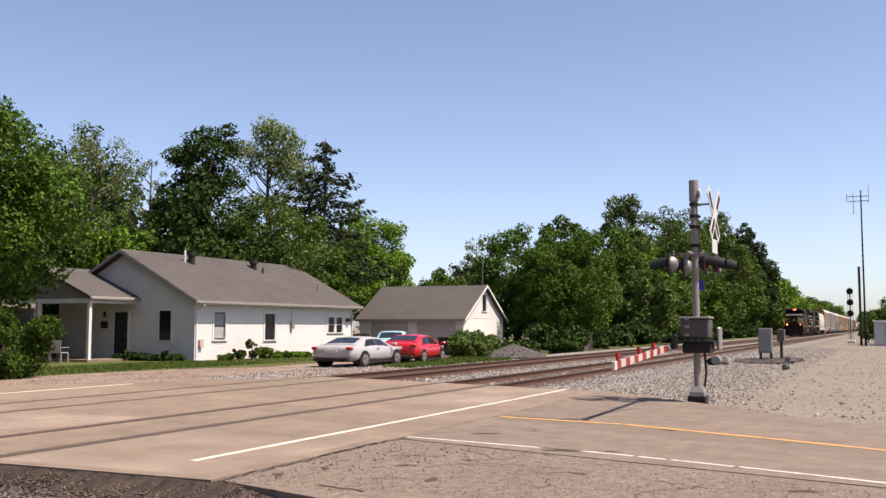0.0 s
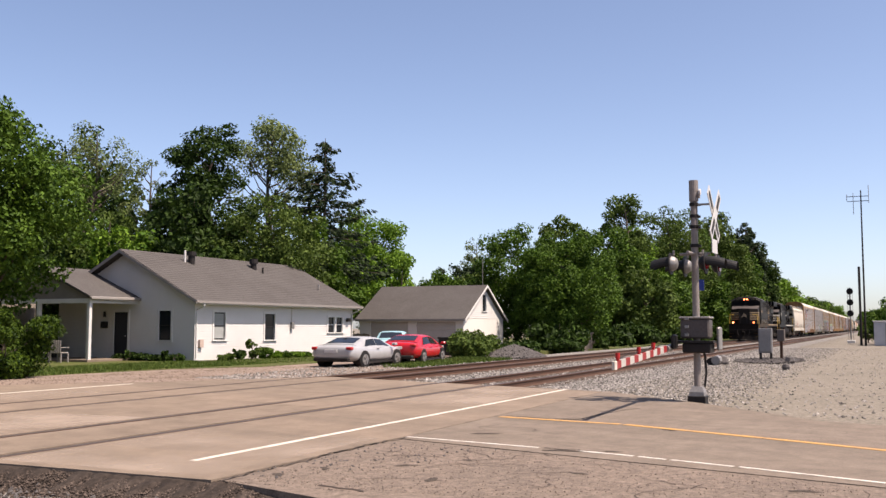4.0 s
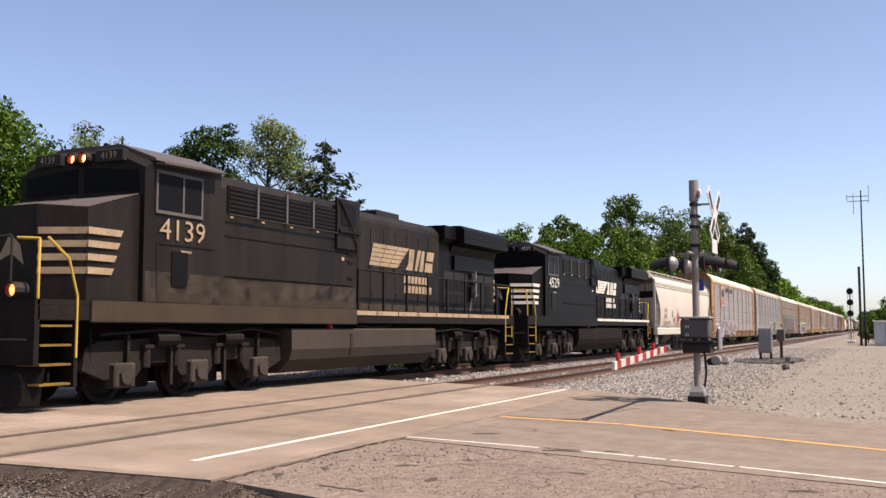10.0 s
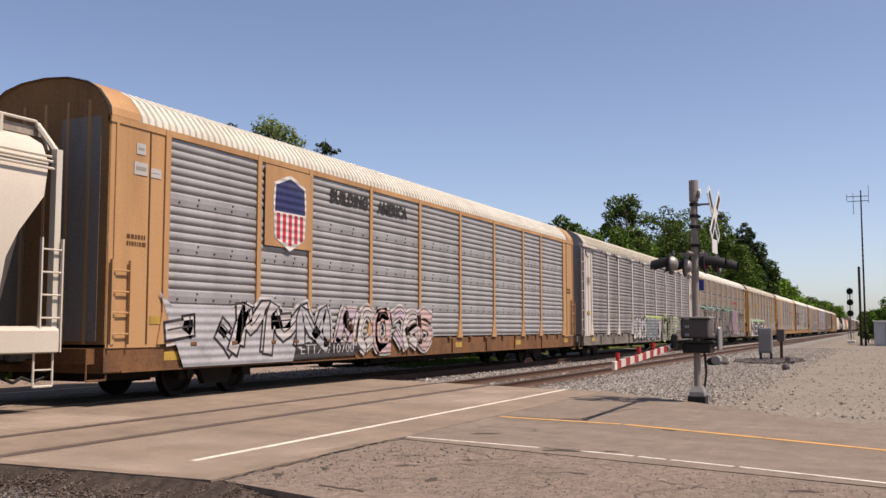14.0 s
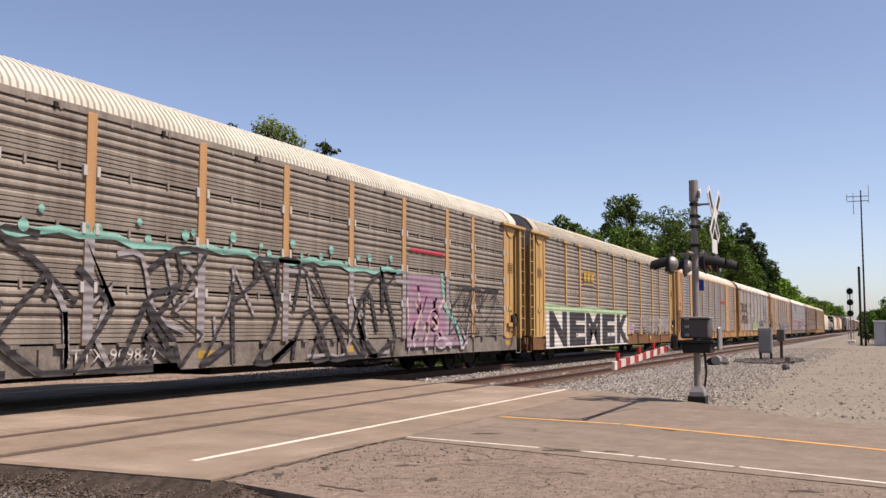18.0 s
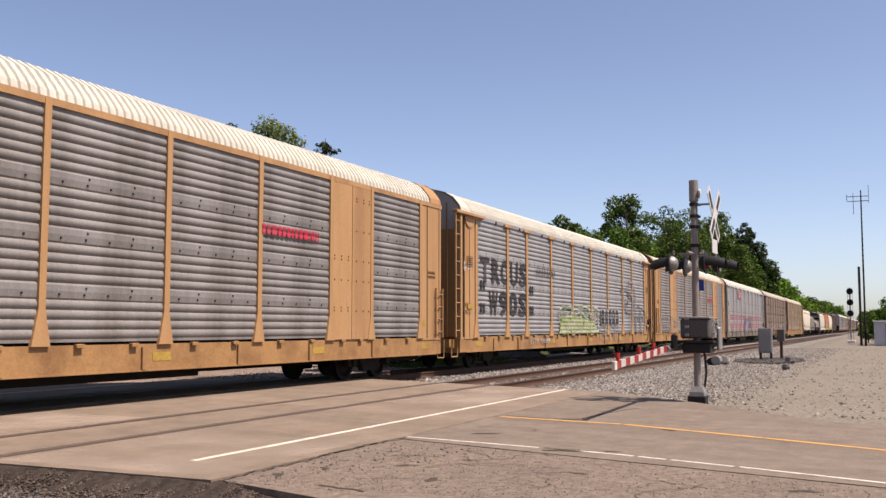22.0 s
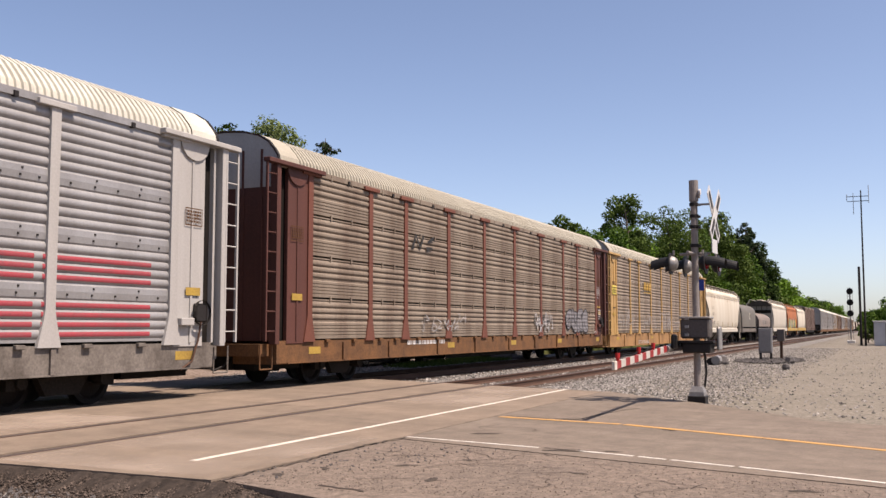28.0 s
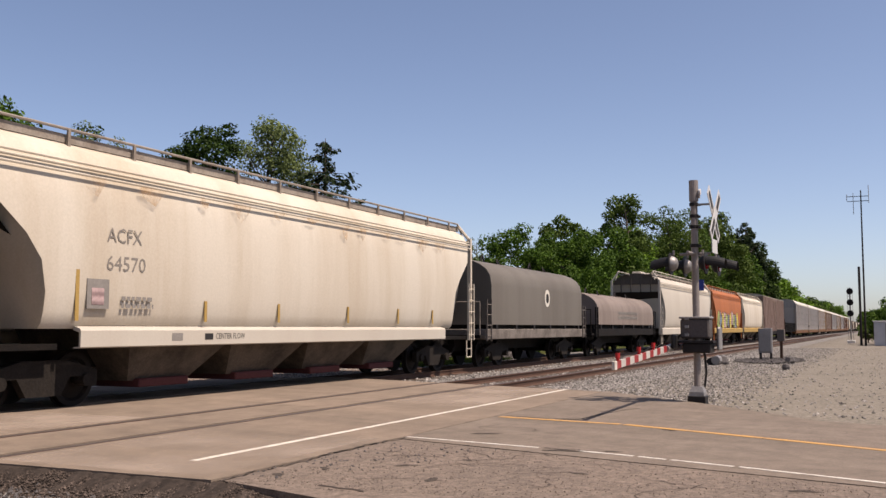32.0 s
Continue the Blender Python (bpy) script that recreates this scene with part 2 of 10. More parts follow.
# ---- ground and road ----
def ground_sheet():
    g = Geo()
    xs = [-1500, -300, -60, -20, 0, 7.0, 7.2, 16, 19.4, 20.2, 24, 32, 40, 50, 60, 80, 110, 150, 220, 350, 600, 1000, 2500]
    ys = [-1500, -300, -80, -30, -10, -4, 0, 4, 5.9, 6.3, 8, 12, 16.2, 16.8, 20, 26, 32, 40, 60, 100, 300, 1500]

    def z(x, y):
        near = GZ
        if y > 16 and x > 26:
            near -= 0.22 * min(1, (x - 26) / 30)
        if x < 7.1 and 4.5 < y < 25:
            near -= 0.05
        if 6.0 < y < 16.5 and (x > 20 or x < 7.1):
            near = -0.4
        return near

    n = len(ys)
    g.add([(x, y, z(x, y)) for x in xs for y in ys], [(i * n + j, i * n + n + j, i * n + n + j + 1, i * n + j + 1) for i in range(len(xs) - 1) for j in range(n - 1)])
    return single("ground", g, GRAVEL, "pale pinkish-tan gravel ground beside the tracks", "ground", kind="structure", smooth=True)


def slab(name, pts, z0, z1, material, label, parent=None):
    g = Geo().prism(pts, z0, z1, "z")
    if parent:
        return part(name, g, material, parent, label)
    return single(name, g, material, label, "ground", kind="structure")


ground_sheet()


def right_edge(y):
    return 20.4 + (y - 6.2) * 0.35


def left_edge(y):
    return 7.03 if y < 12 else 7.03 + (y - 12) * 0.38


# crossing surface: concrete panels between the rails, with open flangeways beside them
crossing = thing("crossing", "worn tan concrete level-crossing surface with flangeways", "crossing", kind="structure")
G = 0.7535
bands = [(5.42, NEAR_Y - G - 0.10), (NEAR_Y - G + 0.14, NEAR_Y + G - 0.14), (NEAR_Y + G + 0.10, FAR_Y - G - 0.10), (FAR_Y - G + 0.14, FAR_Y + G - 0.14)]
for y0, y1 in bands:
    x = left_edge(y0)
    end = right_edge((y0 + y1) / 2)
    cuts = [x, x + (end - x) / 2, end] if y1 - y0 < 1.5 else [x, end]
    for k in range(len(cuts) - 1):
        a, b = cuts[k] + (0.008 if k else 0), cuts[k + 1] - (0.008 if k < len(cuts) - 2 else 0)
        ra = right_edge(y0) - end if k == len(cuts) - 2 else 0
        rb = right_edge(y1) - end if k == len(cuts) - 2 else 0
        part("slab", Geo().prism([(a, y0), (b + ra, y0), (b + rb, y1), (a, y1)], GZ - 0.1, 0.0, "z"), CONCRETE, crossing)
part("slab", Geo().prism([(left_edge(14.3), FAR_Y + G + 0.06), (22.95, FAR_Y + G + 0.06), (21.8, 14.75), (19.3, 16.3), (16.5, 18.9), (14.5, 21.5), (9.5, 21.5)], GZ - 0.1, 0.0, "z"), CONCRETE, crossing)
for ty in (NEAR_Y, FAR_Y):
    for s in (-1, 1):
        part("flangeway", Geo().box(left_edge(ty), right_edge(ty), ty + s * (G - 0.02) - 0.125, ty + s * (G - 0.02) + 0.125, GZ - 0.09, -0.06), RUBBER, crossing, "dark open flangeway")

slab("road", [(10.62, 5.41), (20.35, 5.41), (19.5, 4.64), (17.65, 2.87), (15.1, 0.87), (14.75, 0.0), (10.9, -10), (-4, -50), (-11.0, -50), (5.2, -10), (9.05, 0.0)], GZ - 0.1, -0.004, ROAD_ASPHALT, "worn greyish-tan asphalt road leading to the crossing")
slab("shoulder", [(7.12, 5.40), (10.80, 5.40), (9.23, 0.0), (5.38, -10), (-11.02, -50), (-14, -50), (1.2, -10), (5.6, 0.0), (6.6, 3.8)], GZ - 0.08, -0.012, ASPHALT, "cracked brown asphalt shoulder beside the road")
slab("road", [(9.5, 21.55), (14.5, 21.55), (40, 90), (33, 90)], GZ - 0.1, -0.03, ROAD_ASPHALT, "asphalt road beyond the crossing")
slab("driveway", [(14.6, 21.6), (16.6, 18.95), (19.4, 16.35), (23.0, 14.6), (30, 15.4), (40, 16.2), (46, 18.5), (52, 22), (56.8, 24.5), (56.8, 31.5), (50, 26.5), (44, 22.2), (36, 21.3), (30, 21.0), (27.2, 22.7), (20.4, 23.2), (16.2, 24.5)], -0.6, GZ + 0.015, DIRT, "pale gravel driveway beside the house")
slab("lawn", [(16.3, 24.6), (20.4, 23.3), (27.2, 22.85), (30, 21.15), (36, 21.45), (44, 22.4), (50, 26.7), (56.7, 31.7), (56.7, 60), (28, 70), (26, 60)], -0.6, GZ + 0.03, LAWN, "short green lawn round the house")
slab("lawn", [(33.5, 15.5), (39.5, 15.6), (45, 16.5), (57, 19.5), (70, 18.2), (120, 18.0), (300, 18.0), (300, 60), (70, 45), (58, 24.3), (52, 21.8), (46.2, 18.4), (40, 16.1)], -0.62, GZ + 0.01, LAWN, "weedy green grass strip along the track")

# painted lines
road_lines = thing("road_markings", "worn white and yellow painted road lines", "road marking", kind="structure")


def line(x0, y0, x1, y1, w, z, material, name):
    d = Vector((x1 - x0, y1 - y0)).normalized()
    n = Vector((-d.y, d.x)) * (w / 2)
    part(name, Geo().prism([(x0 + n.x, y0 + n.y), (x0 - n.x, y0 - n.y), (x1 - n.x, y1 - n.y), (x1 + n.x, y1 + n.y)], z - 0.003, z + 0.004, "z"), material, road_lines)


line(7.95, 6.36, 20.5, 6.32, 0.085, 0.0, WHITE_LINE, "stop_line")
line(13.6, 16.42, 18.2, 16.42, 0.105, 0.0, WHITE_LINE, "stop_line")
line(13.80, 5.30, 13.42, 3.37, 0.13, -0.004, YELLOW_LINE, "centre_line")
line(13.40, 3.30, 12.47, 1.37, 0.13, -0.004, YELLOW_LINE, "centre_line")
line(12.46, 1.35, 11.76, 0.0, 0.13, -0.004, YELLOW_LINE, "centre_line")
line(11.75, -0.02, 7.9, -10, 0.13, -0.004, YELLOW_LINE, "centre_line")
for x0, y0, x1, y1 in [(10.80, 5.38, 10.43, 3.55), (10.33, 3.05, 10.16, 2.42), (10.14, 2.36, 10.03, 2.06), (10.02, 2.0, 9.80, 1.36), (9.79, 1.30, 9.30, 0.02), (9.29, 0.0, 5.45, -10)]:
    line(x0, y0, x1, y1, 0.062, -0.004, WHITE_LINE, "edge_line")

# tyre films and patches on the pavement
PALE_FILM = stain_mat("pale_dust_film", (0.33, 0.262, 0.21), 0.6, 0.5)
stains = thing("pavement_stains", "pale dust patches on the pavement", "stain", kind="structure")
for x0, x1, y0, y1 in ((7.2, 10.5, 5.6, 8.2), (7.3, 11.5, 10.1, 12.5), (15.5, 20.5, 6.5, 8.2), (10.0, 16.0, 14.5, 16.2)):
    part("dust_patch", Geo().poly([(x0, y0, 0.0008), (x1, y0, 0.0008), (x1, y1, 0.0008), (x0, y1, 0.0008)]), PALE_FILM, stains)

# cracks in the shoulder: thin dark seams
CRACK = mat("crack", (0.075, 0.058, 0.048), 0.95)
cracks = thing("pavement_cracks", "dark branching cracks in old pavement", "crack", kind="structure")
rng = random.Random(5)
for k in range(46):
    if k < 34:
        x, y = rng.uniform(7.6, 10.2), rng.uniform(0.0, 5.2)
    else:
        x, y = rng.uniform(10.4, 15.5), rng.uniform(0.2, 5.2)
    if x > 10.5 + 0.28 * (y - 5) + 5:
        continue
    a, pts = rng.uniform(0, 6.28), []
    for i in range(rng.randint(3, 8)):
        pts.append((x, y))
        a += rng.uniform(-0.9, 0.9)
        x, y = x + 0.16 * math.cos(a), min(5.36, y + 0.16 * math.sin(a))
    g, w = Geo(), rng.uniform(0.004, 0.013)
    g.ribbon(pts, w)
    g.v = [(p[0], p[2], -0.008 if k < 34 else -0.0005) for p in g.v]
    part("crack", g, CRACK, cracks)
for pts, w, z in (([(14.05, 5.31), (13.81, 4.64), (13.93, 4.11), (14.7, 4.02), (15.58, 3.89), (16.36, 3.7)], 0.028, 0.0010), ([(10.45, 3.5), (10.38, 3.29), (10.41, 3.1), (10.29, 2.88)], 0.03, 0.0008),
                  ([(9.23, 4.78), (9.31, 4.5), (9.34, 4.22)], 0.022, -0.0075), ([(7.25, 4.42), (7.17, 4.18), (7.1, 3.86)], 0.04, -0.0075), ([(9.88, 4.16), (9.64, 3.87), (9.36, 3.64)], 0.014, -0.0075)):
    fine_ = [(p[0] + (q[0] - p[0]) * i / 4 + rng.uniform(-0.02, 0.02), p[1] + (q[1] - p[1]) * i / 4 + rng.uniform(-0.02, 0.02)) for p, q in zip(pts, pts[1:]) for i in range(4)]
    g = Geo()
    g.ribbon(fine_, w)
    g.v = [(p[0], p[2], z) for p in g.v]
    part("crack", g, CRACK, cracks)
# the seam between concrete and shoulder
g = Geo()
pts = [(7.1 + i * 0.11, 5.40 + rng.uniform(-0.06, 0.05)) for i in range(34)]
g.ribbon(pts, 0.03)
g.v = [(p[0], p[2], 0.0012) for p in g.v]
part("seam", g, CRACK, cracks)


# ---- tracks ----
def track(y0, label):
    t = thing("railway_track", label, "railway track", kind="structure")
    for s in (-1, 1):
        y = y0 + s * G
        prof = [(-0.07, -0.17), (0.07, -0.17), (0.07, -0.155), (0.015, -0.13), (0.012, -0.05), (0.036, -0.035), (0.036, -0.006), (-0.036, -0.006), (-0.036, -0.035), (-0.012, -0.05), (-0.015, -0.13), (-0.07, -0.155)]
        rail = part("rail", Geo().prism([(y + a, b) for a, b in prof], -80, 1100), RAIL, t, "rusty steel rail")
        part("railhead", Geo().prism([(y - 0.034, -0.006), (y + 0.034, -0.006), (y + 0.028, 0.0), (y - 0.028, 0.0)], -80, 1100), RAIL_TOP, rail, "shiny worn railhead")
    tie = Geo().box(-0.11, 0.11, -1.3, 1.3, -0.33, -0.158, 0.012).mesh("tie", TIE)
    x = right_edge(y0) + 0.4
    rr = random.Random(int(y0 * 10))
    for k in range(150):
        part("tie", tie, TIE, t, at=pose(x + k * 0.53, y0 + rr.uniform(-0.05, 0.05), 0, 0, 0, rr.uniform(-1, 1)))
    far = Geo()
    for k in range(150, 420):
        far.box(x + k * 0.53 - 0.11, x + k * 0.53 + 0.11, y0 - 1.3, y0 + 1.3, -0.33, -0.172)
    tagged(part("far_ties", far, TIE, t), kind="stuff")


track(NEAR_Y, "empty track with rusty rails on wooden ties")
track(FAR_Y, "track with rusty rails on which the train runs")
bed = Geo()
bed.prism([(5.85, GZ + 0.005), (7.4, -0.178), (15.3, -0.178), (16.9, GZ + 0.005), (16.9, -0.6), (5.85, -0.6)], 19.5, 1100)
bed.prism([(5.85, GZ - 0.045), (7.4, -0.178), (15.3, -0.178), (16.9, GZ - 0.045), (16.9, -0.6), (5.85, -0.6)], -80, 7.0)
single("ballast_bed", bed, BALLAST, "grey crushed-stone ballast under the tracks", "ballast", kind="structure")


def stones(name, n, xr, yr, size, zfun, material, label, seed, skip=None):
    """Loose stones as one mesh of small uneven octahedra."""
    r = np.random.RandomState(seed)
    u = r.rand(n)
    x = xr[0] + (xr[1] - xr[0]) * u ** 1.7
    y = r.uniform(yr[0], yr[1], n)
    if skip is not None:
        keep = ~skip(x, y)
        x, y = x[keep], y[keep]
        n = len(x)
    s = size * r.uniform(0.5, 1.25, n)
    base = np.array([[1, 0, 0], [-1, 0, 0], [0, 1, 0], [0, -1, 0], [0, 0, 1], [0, 0, -1]], float)
    v = base[None] * s[:, None, None] * r.uniform(0.6, 1.2, (n, 6, 1)) + r.normal(0, 0.18, (n, 6, 3)) * s[:, None, None]
    ang = r.uniform(0, 6.28, n)
    c, sn = np.cos(ang), np.sin(ang)
    vx = v[:, :, 0] * c[:, None] - v[:, :, 1] * sn[:, None]
    vy = v[:, :, 0] * sn[:, None] + v[:, :, 1] * c[:, None]
    z = np.array([zfun(a, b) for a, b in zip(x, y)])
    P = np.stack([vx + x[:, None], vy + y[:, None], v[:, :, 2] * 0.8 + (z + s * 0.25)[:, None]], 2).reshape(-1, 3)
    tri = np.array([[0, 2, 4], [2, 1, 4], [1, 3, 4], [3, 0, 4], [2, 0, 5], [1, 2, 5], [3, 1, 5], [0, 3, 5]])
    Fc = (tri[None] + (np.arange(n) * 6)[:, None, None]).reshape(-1, 3)
    me = bpy.data.meshes.new(name)
    me.from_pydata(P.tolist(), [], Fc.tolist())
    me.materials.append(material)
    return tagged(new(name, me), label, "gravel", kind="stuff")


def bed_z(x, y):
    if y < 7.4:
        return GZ - (y - 5.85) / 1.55 * 0.058 if y > 5.85 else GZ
    return -0.178


def stone_mat(base, lo, hi):
    """Each stone its own shade."""
    m = base.copy()
    N, L = m.node_tree.nodes, m.node_tree.links
    geo = N.new("ShaderNodeNewGeometry")
    mr = N.new("ShaderNodeMapRange")
    mr.inputs["To Min"].default_value, mr.inputs["To Max"].default_value = lo, hi
    L.new(geo.outputs["Random Per Island"], mr.inputs[0])
    hs = [n for n in N if n.type == "HUE_SAT"][0]
    L.new(mr.outputs[0], hs.inputs["Value"])
    return m


STONES = stone_mat(STONE, 0.33, 1.85)
GRIT = stone_mat(ASPHALT, 0.55, 1.55)
RUBBLE = stone_mat(SOIL, 0.6, 3.2)
DRIVE_STONE = stone_mat(DIRT, 0.5, 1.6)
off_road = lambda x, y: (x < np.where(y < 6.2, 20.4 - np.clip(6.2 - y, 0, 9) * 0.62 - np.clip(3.6 - y, 0, 4) * 0.32, right_edge(y)) + 0.15)
fade = np.random.RandomState(2)
stones("loose_ballast", 58000, (17.0, 75), (-2.0, 8.3), 0.030, bed_z, STONES, "loose grey and white ballast stones", 3, lambda x, y: off_road(x, y) | (fade.rand(len(x)) > np.clip((y - 2.2) / 1.6, 0.05, 1.0)))
stones("loose_ballast", 14000, (20.6, 75), (8.4, 15.6), 0.04, lambda x, y: -0.178, STONES, "loose ballast stones between the rails", 4, lambda x, y: (x < right_edge(y) + 0.1) | (np.abs(np.abs(y - NEAR_Y) - G) < 0.13) | (np.abs(np.abs(y - FAR_Y) - G) < 0.13))
stones("loose_gravel", 3800, (4.2, 6.75), (3.8, 9.5), 0.014, lambda x, y: GZ - 0.06, STONES, "loose pale gravel below the pavement edge", 6)
stones("loose_gravel", 5200, (22.6, 40), (14.9, 21.0), 0.035, lambda x, y: GZ + 0.015, STONES, "loose pale gravel on the driveway", 7, lambda x, y: y > 15.6 + (x - 22) * 0.1 + 2.4)
stones("loose_gravel", 3200, (7.2, 10.4), (0.2, 5.2), 0.009, lambda x, y: -0.013, GRIT, "small grit on the old asphalt shoulder", 8, lambda x, y: x > 9.0 + y * 0.28)


# the broken, crumbling edge of the pavement towards the near gravel
r = random.Random(8)
edge = Geo()
rows_ = []
for i in range(60):
    y = 3.9 + i * 0.12
    top = 7.06 + r.uniform(-0.05, 0.03)
    foot = 6.55 + r.uniform(-0.05, 0.05)
    rows_.append([(top, y, -0.012 if y > 5.4 else -0.02), ((top + foot) / 2 + r.uniform(-0.02, 0.02), y, -0.10 + r.uniform(-0.012, 0.012)), (foot, y, GZ - 0.06)])
edge.loft(rows_, closed=False)
# the dark soil colour also carries the shade on this face
single("pavement_edge", edge, SOIL, "dark crumbling broken edge of the pavement", "ground", kind="structure")
stones("edge_rubble", 12000, (7.09, 6.3), (3.9, 10.8), 0.014, lambda x, y: float(np.interp(x, [6.5, 6.8, 7.06], [GZ - 0.055, -0.105, -0.025])), RUBBLE, "brown rubble and dirt on the crumbling pavement edge", 17)
slope_drive = lambda x, y: (x < np.interp(y, [14.3, 14.75, 16.3, 18.9, 21.5], [22.95, 21.8, 19.3, 16.5, 14.5]) + 0.08)
stones("loose_gravel", 9000, (15.0, 32), (14.8, 22.4), 0.022, lambda x, y: GZ + 0.012, DRIVE_STONE, "loose tan gravel strewn over the driveway", 18, slope_drive)
stones("broken_asphalt", 500, (6.35, 7.1), (4.0, 10.5), 0.024, lambda x, y: GZ - 0.05 + max(0, x - 6.5) * 0.15, DARK_STONE, "dark lumps of broken asphalt along the pavement edge", 15)


# potholes: shallow dark scabs where the surface has broken away
PIT = mat("broken_asphalt_pit", (0.06, 0.048, 0.04), 0.95, var=0.4, scale=6, bump=1.0, fine=40, second=(0.11, 0.088, 0.07), amount=0.6)
for x, y, a, b, rot in ((10.28, 3.24, 0.22, 0.06, 100), (13.80, 4.22, 0.20, 0.035, 95), (11.52, 4.6, 0.20, 0.05, 110), (10.42, 2.7, 0.10, 0.03, 95), (8.6, 0.65, 0.16, 0.05, 100), (12.9, 2.6, 0.12, 0.03, 70),
                        (8.1, 4.9, 0.10, 0.04, 30), (8.6, 4.3, 0.14, 0.05, 120), (9.2, 3.9, 0.08, 0.03, 60), (7.9, 3.7, 0.12, 0.05, 10), (8.8, 2.6, 0.10, 0.04, 80), (9.5, 4.9, 0.10, 0.03, 140), (7.6, 5.1, 0.12, 0.05, 40)):
    g, q = Geo(), random.Random(int(x * 100))
    ca, sa = math.cos(radians(rot)), math.sin(radians(rot))
    rim_ = [(a * math.cos(t) * q.uniform(0.6, 1.3), b * math.sin(t) * q.uniform(0.5, 1.4)) for t in [i * math.pi / 8 for i in range(16)]]
    zt = 0.0004 if x > 9.05 + y * 0.315 else -0.0085
    g.poly([(x + u * ca - v * sa, y + u * sa + v * ca, zt) for u, v in rim_])
    part("pothole", g, PIT, cracks, "dark broken patch of pavement")
stones("asphalt_crumbs", 420, (7.15, 10.2), (3.2, 5.4), 0.015, lambda x, y: -0.012, DARK_STONE, "dark crumbs of broken asphalt on the shoulder", 16, lambda x, y: (y < 5.4 - (x - 7.0) * 0.6 + 0.3 * np.sin(x * 9)) | (x > 9.0 + y * 0.28))


# ---- house ----
def lap_wall(u0, u1, z0, z1, holes, put, rows=0.115, top=None):
    """Lapped boards between u0 and u1: each row leans out at its foot, and stops at the openings."""
    g = Geo()
    z = z0
    while z < z1 - 0.01:
        h = min(rows, z1 - z)
        a, b = (u0, u1) if top is None else top(z + h)
        spans = [(a, b)] if b > a else []
        for hu0, hu1, hz0, hz1 in holes:
            if z + h > hz0 and z < hz1:
                spans = [s for p, q in spans for s in ((p, min(q, hu0)), (max(p, hu1), q)) if s[1] > s[0] + 0.005]
        for p, q in spans:
            vs = [put(p, z, 0.014), put(q, z, 0.014), put(q, z + h, 0.0), put(p, z + h, 0.0), put(p, z, 0.0), put(q, z, 0.0)]
            g.add(vs, [(0, 1, 2, 3), (4, 5, 1, 0)])
        z += h
    return g


def window(parent, u0, u1, z0, z1, put, sash=True, mid=False):
    """A window in an opening: frame, sill, panes, meeting rail."""
    def bx(a, b, c, d, o0, o1):
        return Geo().add([put(u, z, o) for u in (a, b) for z in (c, d) for o in (o0, o1)], [(0, 1, 3, 2), (4, 6, 7, 5), (0, 4, 5, 1), (2, 3, 7, 6), (0, 2, 6, 4), (1, 5, 7, 3)])
    w = part("window", bx(u0 - 0.10, u0, z0 - 0.02, z1 + 0.10, -0.06, 0.035), TRIM, parent)
    part("window_frame", bx(u1, u1 + 0.10, z0 - 0.02, z1 + 0.10, -0.06, 0.035), TRIM, w)
    part("window_frame", bx(u0 - 0.001, u1 + 0.001, z1, z1 + 0.10, -0.06, 0.033), TRIM, w)
    part("window_sill", bx(u0 - 0.13, u1 + 0.13, z0 - 0.07, z0 - 0.021, -0.06, 0.075), TRIM, w)
    zm = (z0 + z1) / 2
    for a, b in ((z0, zm), (zm, z1)) if sash else ((z0, z1),):
        part("pane", bx(u0, u1, a, b, -0.07, -0.055 if a == z0 else -0.045), PANE, w)
    if sash:
        part("meeting_rail", bx(u0, u1, zm - 0.02, zm + 0.02, -0.05, -0.02), TRIM if mid else DARK_METAL, w)
    return w


